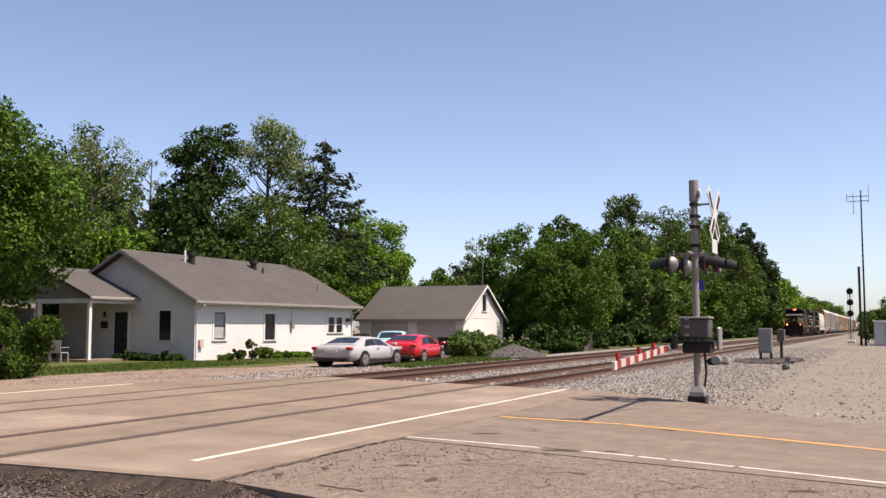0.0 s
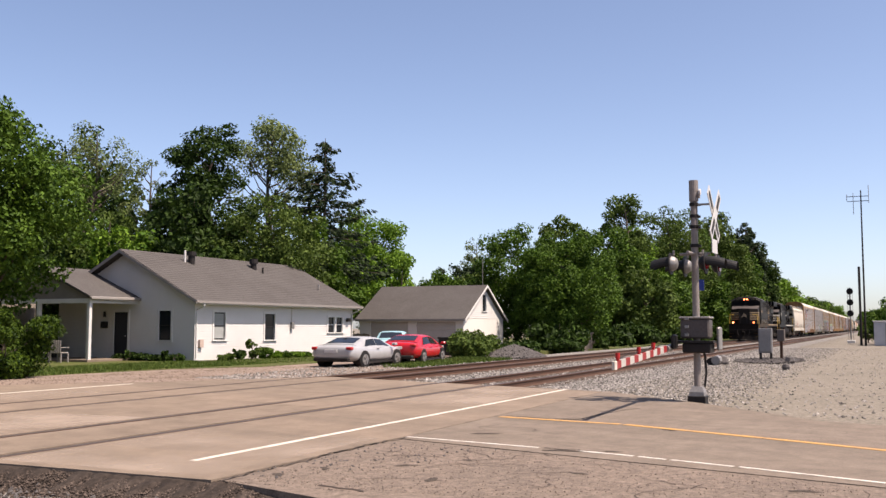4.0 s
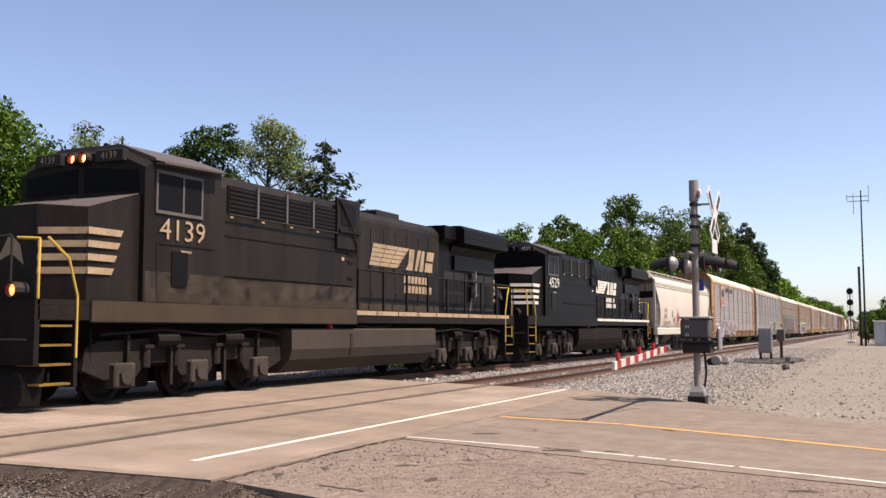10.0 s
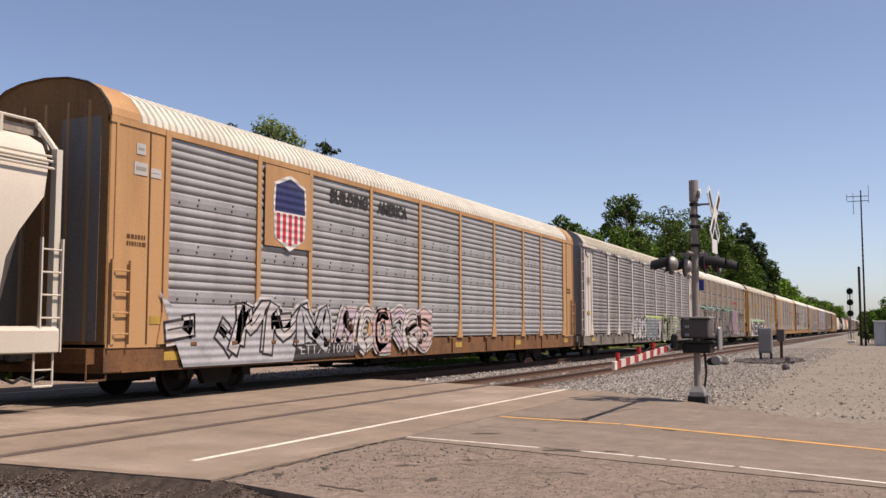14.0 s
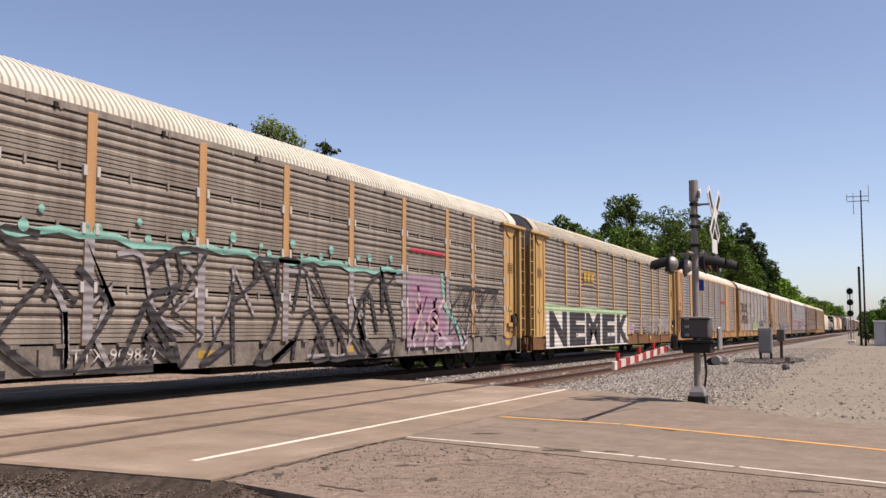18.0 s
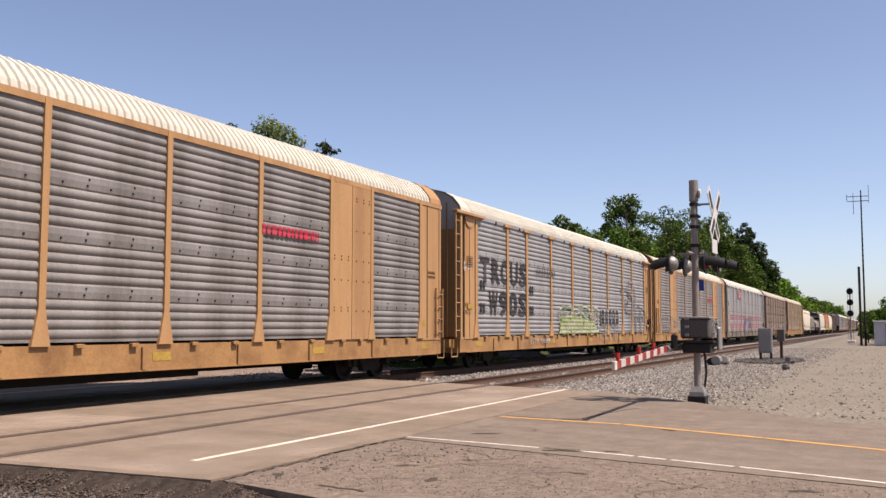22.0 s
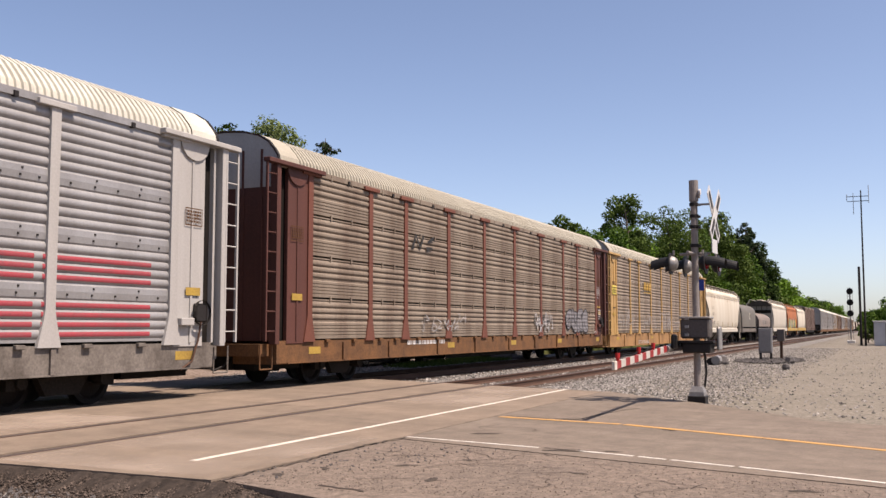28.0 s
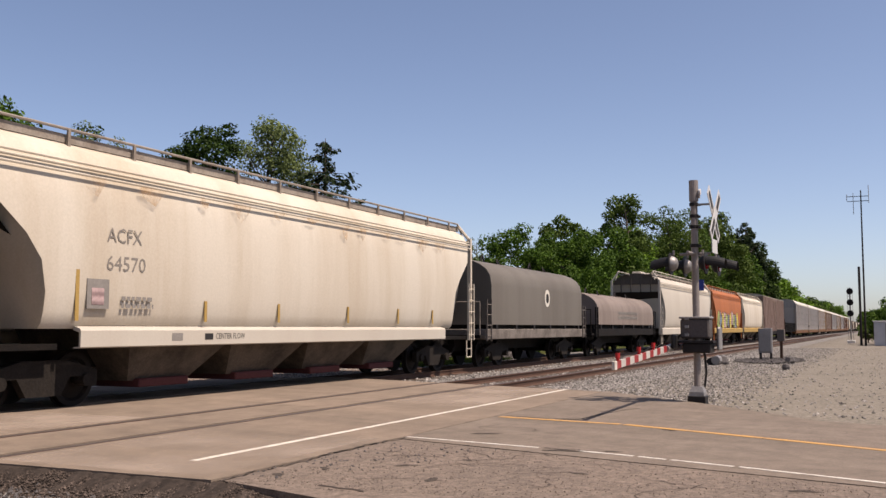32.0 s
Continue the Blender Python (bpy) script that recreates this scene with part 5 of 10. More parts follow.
tree(43.2, 44.0, 7.0, 3.4, "dark hedge-like tree behind the house", DARK, 6000, 0.22, low=0.0, seed=22)
tree(47.0, 49.5, 9.5, 3.8, "dark leafy tree behind the house", DARK, 6000, 0.24, low=0.0, seed=23)
tree(49.0, 41.6, 11.2, 3.2, "dark dense tree behind the roof ridge", DARK, 8000, 0.2, low=0.0, seed=175, clumps=44)
tree(45.6, 43.4, 9.4, 3.0, "olive-green tree behind the roof ridge", OLIVE, 7000, 0.18, low=0.0, seed=176, clumps=40)
tree(40.5, 45.0, 9.0, 3.4, "dark leafy tree beside the porch", DARK, 6000, 0.22, low=0.0, seed=24)
tree(69.7, 40.8, 10.3, 3.5, MAPLE, BRIGHT, 9000, 0.18, low=0.02, seed=25)
tree(74.5, 40.8, 12.7, 3.8, "bright green upright tree behind the garage", BRIGHT, 15000, 0.16, low=0.02, seed=26, clumps=44)
tree(58.7, 35.6, 7.0, 2.6, MAPLE, GREEN, 5000, 0.2, low=0.0, seed=27)
tree(52.0, 33.5, 9.0, 3.0, MAPLE, GREEN, 6500, 0.2, low=0.0, seed=28)
tree(66.2, 33.4, 7.4, 2.6, "bright green small tree beyond the garage", BRIGHT, 4200, 0.2, low=0.0, seed=29)
tree(71.5, 32.6, 6.6, 2.4, MAPLE, GREEN, 3500, 0.2, low=0.0, seed=151)
tree(77.0, 31.4, 7.0, 2.6, MAPLE, OLIVE, 3500, 0.2, low=0.0, seed=152)
tree(79.5, 36.8, 6.8, 3.0, MAPLE, GREEN, 4200, 0.22, low=0.0, seed=30)
tree(87.1, 37.3, 8.9, 3.3, "dark evergreen with a ragged top", NEEDLE, 5000, 0.24, low=0.05, seed=31)
tree(103.0, 42.6, 12.3, 1.8, "sparse bare-topped tree far behind the garage", PALE, 900, 0.16, "open", low=0.5, gap=0.4, seed=32)
# the big group beside the track
tree(67.5, 24.6, 9.6, 3.5, "large dense green maple beside the track", GREEN, 20000, 0.135, low=0.02, seed=33, clumps=56)
tree(66.3, 20.3, 9.0, 3.6, "large dense green maple beside the track", GREEN, 24000, 0.13, low=0.02, seed=34, clumps=64)
tree(73.0, 22.0, 9.0, 3.6, "large green tree beside the track", GREEN, 14000, 0.15, low=0.02, seed=35, clumps=44)
tree(91.0, 28.1, 12.8, 3.6, "tall thin tree above its neighbours", OLIVE, 4500, 0.22, "open", low=0.3, gap=0.1, seed=36)
tree(103.1, 25.1, 16.4, 3.6, "tall tree with bare dead limbs at the top", OLIVE, 4500, 0.22, "open", low=0.35, gap=0.2, seed=37)
tree(115.0, 22.8, 17.0, 5.2, "tall leafy green tree along the track", OLIVE, 16000, 0.20, low=0.03, seed=38, clumps=54)
tree(93.0, 24.0, 11.6, 4.2, "leafy green tree in the row along the track", GREEN, 9000, 0.22, low=0.0, seed=170, clumps=44)
tree(106.0, 25.4, 14.2, 4.4, "broad light green tree in the row along the track", BRIGHT, 9000, 0.24, low=0.0, seed=171, clumps=44)
tree(128.0, 23.6, 16.6, 4.8, "leafy green tree in the row along the track", GREEN, 9000, 0.26, low=0.0, seed=172, clumps=44)
tree(150.0, 22.6, 17.0, 4.8, "leafy olive-green tree in the row along the track", OLIVE, 8000, 0.3, low=0.0, seed=173, clumps=44)
tree(178.0, 20.6, 18.6, 4.6, "dark green tree at the end of the tall row", DARK, 8000, 0.3, low=0.0, seed=174, clumps=44)
tree(103.0, 21.5, 9.5, 4.2, "leafy green tree along the track", GREEN, 7500, 0.26, low=0.0, seed=39, clumps=44)
tree(90.0, 20.2, 7.4, 3.4, "leafy undergrowth tree along the track", OLIVE, 5500, 0.24, low=0.0, seed=40, clumps=40)
tree(125.0, 21.6, 11.0, 4.4, "leafy green tree along the track", GREEN, 7000, 0.28, low=0.0, seed=41, clumps=44)
tree(141.0, 21.6, 18.4, 5.4, "tall leafy green tree along the track", OLIVE, 14000, 0.25, low=0.02, seed=42, clumps=54)
tree(154.0, 20.6, 14.6, 4.6, "leafy green tree along the track", GREEN, 7000, 0.32, low=0.0, seed=43, clumps=44)
tree(171.5, 20.8, 19.8, 3.5, "dark pointed tree rising above the others", NEEDLE, 5000, 0.32, low=0.25, seed=44)
tree(168.0, 21.5, 14.0, 4.8, "leafy green tree along the track", OLIVE, 6000, 0.34, low=0.0, seed=45)
rr = random.Random(4)
for k, (x, h) in enumerate(((190, 12.5), (208, 13.5), (226, 13.0), (245, 13.8), (266, 13.5), (290, 12.5), (318, 12.5), (350, 12.0), (390, 12.5), (440, 14.5), (500, 14), (570, 15))):
    tree(x, 20.5 + rr.uniform(0, 2.5) + x * 0.004, h * rr.uniform(0.93, 1.07), 5.2 + x * 0.005, "distant leafy tree in the row along the track", (OLIVE, GREEN, BRIGHT)[k % 3], 3200, 0.5, low=0.0, seed=60 + k, clumps=36)
# across the track, to the east side
tree(94.5, -0.8, 4.4, 2.3, "round green bush beside the hut", GREEN, 5000, 0.16, low=0.0, seed=80, category="shrub", name="bush")
tree(97.5, -4.5, 5.2, 3.0, "round green bush beside the hut", GREEN, 5000, 0.18, low=0.0, seed=81, category="shrub", name="bush")
tree(104.0, 1.3, 2.0, 1.2, "low green weeds beside the mast", OLIVE, 1500, 0.12, low=0.0, seed=82, category="shrub", name="bush")
for k, (x, y, h) in enumerate(((600, -8, 14), (660, 2, 13), (720, 8, 13), (640, -28, 15), (800, -16, 16), (900, 4, 18), (560, -55, 16))):
    tree(x, y, h, 9, "far leafy tree on the horizon", GREEN, 2000, 0.9, low=0.0, seed=90 + k, clumps=30)
# shrubs by the garage and along the house
tree(43.9, 18.6, 1.45, 1.2, "ragged green shrub in front of the garage", OLIVE, 3800, 0.10, low=0.0, seed=100, category="shrub", name="bush", z=-0.25)
tree(45.3, 18.8, 1.5, 1.3, "ragged green shrub beside the stone heap", OLIVE, 3200, 0.10, low=0.0, seed=101, category="shrub", name="bush", z=-0.28)
tree(51.0, 18.2, 0.9, 1.2, "low green shrub beside the track", DARK, 3000, 0.11, low=0.0, seed=102, category="shrub", name="bush", z=-0.28)
tree(60.0, 18.5, 0.9, 1.2, "low green shrub beside the track", DARK, 2500, 0.12, low=0.0, seed=103, category="shrub", name="bush", z=-0.3)
for k, (u, h, rad, m) in enumerate(((1.3, 0.5, 0.5, OLIVE), (2.1, 0.75, 0.4, DARK), (3.1, 1.35, 0.45, OLIVE), (4.0, 1.0, 0.5, GREEN), (4.9, 0.6, 0.4, BRIGHT), (5.7, 0.5, 0.4, GREEN), (6.6, 0.45, 0.45, BRIGHT), (7.3, 0.4, 0.4, GREEN))):
    tree(33.64 + u * 0.9994, 26.97 - u * 0.0349 - 0.7, h * 0.72, rad * 0.85, "small garden shrub at the foot of the white wall", m, 700, 0.07, low=0.0, seed=110 + k, clumps=16, category="shrub", name="bush", z=GZ)
for k, u in enumerate((0.5, 1.1, 1.8, 2.5, 3.1, 3.6)):
    tree(33.2, 27.0 + u, 0.42 + 0.1 * math.sin(k * 2), 0.36, "low dark shrub at the foot of the shaded gable wall", DARK, 500, 0.06, low=0.0, seed=190 + k, clumps=12, category="shrub", name="bush", z=GZ)
for k, x in enumerate((62, 68, 76, 84, 95, 106, 118, 132, 147, 160)):
    tree(x, 19.6 + 0.7 * math.sin(k), 1.7 + 0.5 * math.cos(k * 2), 2.2, "tangled dark undergrowth below the trees", DARK, 1800, 0.2, low=0.0, seed=130 + k, clumps=18, category="shrub", name="undergrowth")


# grass blades along the drive, the lawn's edge and below the cars
GRASS = leaf_mat("grass_blades", (0.045, 0.075, 0.012), (0.17, 0.19, 0.05))


def blades(n, xr, yr, zz, hgt, label, seed, keep):
    r = np.random.RandomState(seed)
    x, y = r.uniform(*xr, n), r.uniform(*yr, n)
    k = keep(x, y)
    x, y = x[k], y[k]
    n = len(x)
    a, h = r.uniform(0, 6.28, n), hgt * r.uniform(0.4, 1.3, n)
    dx, dy = np.cos(a) * 0.02, np.sin(a) * 0.02
    lx, ly = r.normal(0, 0.3, n) * h, r.normal(0, 0.3, n) * h
    z0 = np.full(n, zz)
    P = np.stack([np.stack([x - dx, y - dy, z0], 1), np.stack([x + dx, y + dy, z0], 1), np.stack([x + lx, y + ly, z0 + h], 1)], 1).reshape(-1, 3)
    me = bpy.data.meshes.new("grass")
    me.from_pydata(P.tolist(), [], (np.arange(n)[:, None] * 3 + np.arange(3)).tolist())
    me.materials.append(GRASS)
    return tagged(new("grass", me), label, "grass", kind="stuff")


blades(9000, (31.5, 42), (15.4, 18.2), GZ + 0.01, 0.14, "tufts of green grass between the drive and the track", 1, lambda x, y: (y < 15.9 + (x - 31.5) * 0.14 + 0.8) & (y > 15.5))
blades(16000, (17, 33.6), (22.4, 27.5), GZ + 0.03, 0.075, "blades of green grass on the lawn", 2, lambda x, y: y > 23.0 + np.where(x > 27, -(x - 27) * 0.4, 0))
blades(9000, (33.5, 50), (22.0, 27.0), GZ - 0.02, 0.12, "blades of green grass beside the house", 3, lambda x, y: y < 26.6)


# ---- the train: shared pieces ----
def wheelset_geo(r, gauge=0.72):
    g = Geo().cyl((0, -1.0, 0), (0, 1.0, 0), 0.085, n=8)
    for s in (-1, 1):
        g.loft([[(rad * math.cos(a), s * y, rad * math.sin(a)) for a in [i * math.pi / 11 for i in range(22)]] for rad, y in ((r * 0.3, gauge + 0.11), (r * 0.36, gauge + 0.10), (r * 0.72, gauge + 0.045), (r * 0.82, gauge + 0.10), (r, gauge + 0.10), (r, gauge + 0.0), (r + 0.025, gauge - 0.01), (r + 0.025, gauge - 0.035), (r * 0.4, gauge - 0.02))])
    return g


WHEELSET = wheelset_geo(0.46).mesh("wheelset", WHEEL_STEEL)
LOCO_WHEELSET = wheelset_geo(0.52).mesh("wheelset", WHEEL_STEEL)
sf = Geo()
prof = [(-1.16, 0.34), (-1.16, 0.62), (-0.95, 0.68), (-0.45, 0.80), (0.45, 0.80), (0.95, 0.68), (1.16, 0.62), (1.16, 0.34), (0.98, 0.34), (0.90, 0.52), (0.55, 0.52), (0.36, 0.22), (-0.36, 0.22), (-0.55, 0.52), (-0.90, 0.52), (-0.98, 0.34)]
sf.prism(prof, -0.07, 0.07, "y")
for x in (-0.22, -0.07, 0.08, 0.22):
    sf.cyl((x, 0, 0.28), (x, 0, 0.56), 0.06, n=8)
for x in (-0.89, 0.89):
    sf.cyl((x, -0.13, 0.46), (x, 0.10, 0.46), 0.11, n=10)
SIDE_FRAME = sf.mesh("side_frame", TRUCK_STEEL)
BOLSTER = Geo().box(-0.2, 0.2, -1.05, 1.05, 0.45, 0.74, 0.03).mesh("bogie", TRUCK_STEEL)
COUPLER = Geo().box(-0.75, 0.05, -0.08, 0.08, 0.78, 0.94, 0.02).box(-0.98, -0.72, -0.15, 0.15, 0.72, 1.0, 0.05).mesh("coupler", DIRTY_BLACK)
spinning = []


def bogie(parent, x):
    b = part("bogie", BOLSTER, TRUCK_STEEL, parent, "grimy steel freight bogie", at=pose(x, 0, 0))
    for s in (-1, 1):
        part("side_frame", SIDE_FRAME, TRUCK_STEEL, b, at=pose(0, s * 1.02, 0))
        part("wheelset", WHEELSET, WHEEL_STEEL, b, at=pose(s * 0.89, 0, 0.46))
    part("brake_beam", Geo().box(-0.45, -0.38, -0.8, 0.8, 0.36, 0.44).box(0.38, 0.45, -0.8, 0.8, 0.36, 0.44), TRUCK_STEEL, b)


def couplers(car_, half):
    part("coupler", COUPLER, DIRTY_BLACK, car_, at=pose(-half + 0.98, 0, 0))
    part("coupler", COUPLER, DIRTY_BLACK, car_, at=pose(half - 0.98, 0, 0, 0, 0, 180))
    for s in (-1, 1):
        x = s * (half - 0.75)
        part("air_hose", Geo().tube([(x, -0.35, 0.75), (x + s * 0.25, -0.35, 0.5), (x + s * 0.5, -0.3, 0.42), (x + s * 0.72, -0.25, 0.5)], 0.028), RUBBER, car_)


def ladder(car_, x0, x1, y, z0, z1, n, material, post=0.03):
    l = part("ladder", Geo().box(x0 - post / 2, x0 + post / 2, y - 0.025, y + 0.025, z0, z1).box(x1 - post / 2, x1 + post / 2, y - 0.025, y + 0.025, z0, z1), material, car_)
    me = Geo().cyl((x0, y, 0), (x1, y, 0), 0.016, n=5).mesh("rung", material)
    for k in range(n):
        part("rung", me, material, l, at=pose(0, 0, z0 + (k + 0.5) * (z1 - z0) / n))
    return l


# ---- painted writing on the cars ----
def paint(name, color, ribs=True):
    """Spray paint over ribbed sheet: worn colour and the relief of the ribs under it."""
    m = mat(name, color, 0.75, var=0.12, scale=2.2, bump=0.0, second=tuple(c * 0.5 + 0.05 for c in color), amount=0.75)
    if ribs:
        N, L = m.node_tree.nodes, m.node_tree.links
        geo, sep, mul, sine, bp = (N.new(k) for k in ("ShaderNodeNewGeometry", "ShaderNodeSeparateXYZ", "ShaderNodeMath", "ShaderNodeMath", "ShaderNodeBump"))
        mul.operation, sine.operation = "MULTIPLY", "SINE"
        mul.inputs[1].default_value = 2 * math.pi / PITCH
        bp.inputs["Strength"].default_value, bp.inputs["Distance"].default_value = 0.45, 0.015
        L.new(geo.outputs["Position"], sep.inputs[0])
        L.new(sep.outputs["Z"], mul.inputs[0])
        L.new(mul.outputs[0], sine.inputs[0])
        L.new(sine.outputs[0], bp.inputs["Height"])
        L.new(bp.outputs[0], N["Principled BSDF"].inputs["Normal"])
    return m


PITCH = 0.158
P_WHITE, P_BLACK, P_SILVER = paint("spray_white", (0.54, 0.51, 0.49)), paint("spray_black", (0.03, 0.026, 0.03)), paint("spray_silver", (0.36, 0.355, 0.375))
P_GREEN, P_LIME, P_TEAL = paint("spray_green", (0.18, 0.27, 0.09)), paint("spray_lime", (0.34, 0.42, 0.15)), paint("spray_teal", (0.17, 0.36, 0.31))
P_BLUE, P_PINK, P_MAGENTA = paint("spray_blue", (0.19, 0.24, 0.30)), paint("spray_pink", (0.46, 0.32, 0.31)), paint("spray_magenta", (0.30, 0.14, 0.24))
P_PURPLE, P_YELLOW, P_RED = paint("spray_purple", (0.24, 0.11, 0.30)), paint("spray_yellow", (0.62, 0.50, 0.10)), paint("spray_red", (0.45, 0.03, 0.06))
P_GREY, P_BROWN, P_MINT = paint("spray_grey", (0.20, 0.19, 0.20)), paint("spray_brown", (0.12, 0.06, 0.04)), paint("spray_mint", (0.33, 0.45, 0.27))
RUST_RUN = stain_mat("rust_run", (0.36, 0.20, 0.075), 0.5, 6.0)
P_CHALK, P_SLATE, P_PALEPINK, P_DIRTGREEN = paint("spray_chalk", (0.43, 0.405, 0.40)), paint("spray_slate", (0.13, 0.155, 0.165)), paint("spray_pale_pink", (0.40, 0.33, 0.38)), paint("spray_dull_green", (0.075, 0.08, 0.05))
P_FADED = paint("spray_faded_magenta", (0.25, 0.17, 0.22))
P_DULLLIME = paint("spray_dull_lime", (0.33, 0.36, 0.17))
P_GREY3 = paint("spray_pale_grey", (0.36, 0.33, 0.32))
P_GREY2 = paint("spray_lilac_grey", (0.24, 0.22, 0.235))
RED_BAND = paint("red_band", (0.36, 0.06, 0.075), False)


def smooth_path(pts, k=5, closed=False):
    n, out = len(pts), []
    for i in range(n if closed else n - 1):
        if closed:
            p0, p1, p2, p3 = (pts[(i + j) % n] for j in (-1, 0, 1, 2))
        else:
            p0, p1, p2, p3 = pts[max(i - 1, 0)], pts[i], pts[i + 1], pts[min(i + 2, n - 1)]
        for s in range(k):
            t = s / k
            out.append(tuple(0.5 * (2 * b + (c - a) * t + (2 * a - 5 * b + 4 * c - d) * t * t + (3 * b - a - 3 * c + d) * t ** 3) for a, b, c, d in zip(p0, p1, p2, p3)))
    out.append(out[0] if closed else pts[-1])
    return out


def piece(car_, x0, x1, z0, z1, fill, line, seed, y=-1.562, wild=0.3, glowline=None, w=0.07, n=None):
    """A painted piece of swollen, interlocked letter shapes with outlines."""
    r = random.Random(seed)
    h = z1 - z0
    n = n or max(2, round((x1 - x0) / (0.85 * h)))
    step = (x1 - x0) / n
    for k in range(n):
        cx, cz = x0 + (k + 0.5) * step, (z0 + z1) / 2 + r.uniform(-0.06, 0.06) * h
        pts = []
        m = 9
        for i in range(m):
            a = 2 * math.pi * i / m
            q = 1 + r.uniform(-wild, wild)
            ca, sa = math.cos(a), math.sin(a)
            e = max(abs(ca), abs(sa)) ** 0.6
            pts.append((cx + ca / e * step * 0.56 * q, max(z0, min(z1 + 0.12 * h, cz + sa / e * h * 0.5 * q))))
        path = smooth_path(pts, 4, True)
        if glowline:
            part("painted_halo", Geo().ribbon(path, w * 3.2, y + 0.004), glowline, car_)
        if fill:
            g = Geo()
            g.add([(cx, y + 0.002, cz)] + [(p[0], y + 0.002, p[1]) for p in path[:-1]], [(0, i + 1, (i + 1) % (len(path) - 1) + 1) for i in range(len(path) - 1)])
            part("painted_letter", g, fill[k % len(fill)] if isinstance(fill, (list, tuple)) else fill, car_)
        o = Geo().ribbon(path, w, y)
        for j in range(r.randint(2, 4)):
            q = [(cx + r.uniform(-0.42, 0.42) * step, cz + r.uniform(-0.42, 0.42) * h) for _ in range(r.randint(2, 4))]
            o.ribbon(smooth_path(q, 4), w * r.uniform(0.5, 1.0), y - 0.001)
        part("painted_outline", o, line, car_)


def scrawl(car_, x0, x1, z0, z1, line, seed, y=-1.565, w=0.05, n=6):
    """Quick hand-drawn scrawl of loops and strokes."""
    r = random.Random(seed)
    for k in range(n):
        cx = x0 + (k + 0.5) * (x1 - x0) / n
        s = (x1 - x0) / n
        q = [(cx + r.uniform(-0.6, 0.6) * s, r.uniform(z0, z1)) for _ in range(r.randint(4, 6))]
        part("painted_stroke", Geo().ribbon(smooth_path(q, 5), w, y), line, car_)


def slashes(car_, x0, x1, z0, z1, line, seed, y=-1.564, w=0.13, n=8):
    """Large angular letter strokes of uneven width, as of a wide marker."""
    r = random.Random(seed)
    s = (x1 - x0) / n
    for k in range(n):
        cx = x0 + (k + 0.5) * s
        q = [(cx + r.uniform(-0.75, 0.75) * s, z0 + (z1 - z0) * ((j % 2) * 0.75 + r.uniform(0, 0.25))) for j in range(4)]
        part("painted_stroke", Geo().ribbon(q, w * r.uniform(0.6, 1.1), y), line, car_)
        q = [(cx + r.uniform(-0.6, 0.6) * s, r.uniform(z0, z1)) for j in range(3)]
        part("painted_stroke", Geo().ribbon(smooth_path(q, 4), w * r.uniform(0.5, 1.3), y - 0.001), line, car_)
        if k % 2:
            a = [(cx + 0.3 * s * math.cos(t), (z0 + z1) / 2 - 0.2 + 0.35 * (z1 - z0) / 2 * math.sin(t)) for t in [i * math.pi / 6 for i in range(13)]]
            part("painted_stroke", Geo().ribbon(a, w * 0.6, y - 0.002), line, car_)


LETTERS = [
    [[(0, 0), (0.15, 0.6), (0.45, 1), (0.8, 0.6), (1, 0)], [(0.15, 0.38), (0.85, 0.42)]],
    [[(0.1, 0), (0.05, 0.5), (0.1, 1), (0.7, 0.95), (0.75, 0.6), (0.2, 0.5)], [(0.4, 0.5), (0.95, 0)]],
    [[(0.95, 0.9), (0.4, 1), (0.1, 0.75), (0.5, 0.5), (0.9, 0.3), (0.6, 0.02), (0, 0.1)]],
    [[(0.9, 1), (0.1, 0.95), (0.08, 0.5), (0.1, 0.05), (0.95, 0)], [(0.1, 0.5), (0.75, 0.55)]],
    [[(0.1, 0), (0.1, 1)], [(0.9, 1), (0.2, 0.5), (0.95, 0)]],
    [[(0.05, 0), (0.1, 1), (0.5, 0.4), (0.9, 1), (0.95, 0)]],
    [[(0.5, 0), (0.05, 0.4), (0.3, 0.95), (0.8, 0.9), (0.95, 0.4), (0.5, 0)], [(0.5, 0.6), (0.6, 0.3)]],
    [[(0.5, 0), (0.5, 1)], [(0, 0.85), (0.5, 1), (1, 0.85)], [(0.25, 0.05), (0.75, 0.0)]],
]


def lattice(car_, x0, x1, z0, z1, line, seed, y=-1.564, w=0.12, n=40, cell=0.55):
    """Angular strokes between the knots of an uneven net, joined into one tangle of shapes."""
    r = random.Random(seed)
    cx, cz = int((x1 - x0) / cell), 5
    knot = {(i, j): (x0 + (x1 - x0) * i / cx + r.uniform(-0.16, 0.16), z0 + (z1 - z0) * j / (cz - 1) + r.uniform(-0.1, 0.1) * (0 < j < cz - 1)) for i in range(cx + 1) for j in range(cz)}
    for k in range(n):
        i, j = int((k + r.random()) * cx / n), r.randrange(cz)
        q = [knot[i, j]]
        for _ in range(r.randint(2, 4)):
            i, j = min(cx, max(0, i + r.choice((-1, 0, 1, 1)))), min(cz - 1, max(0, j + r.choice((-2, -1, 1, 2))))
            q.append(knot[i, j])
        q = smooth_path(q, 3) if r.random() < 0.45 else q
        part("painted_stroke", Geo().ribbon(q, w * r.uniform(0.55, 1.2), y - 0.0004 * (k % 9)), line, car_)


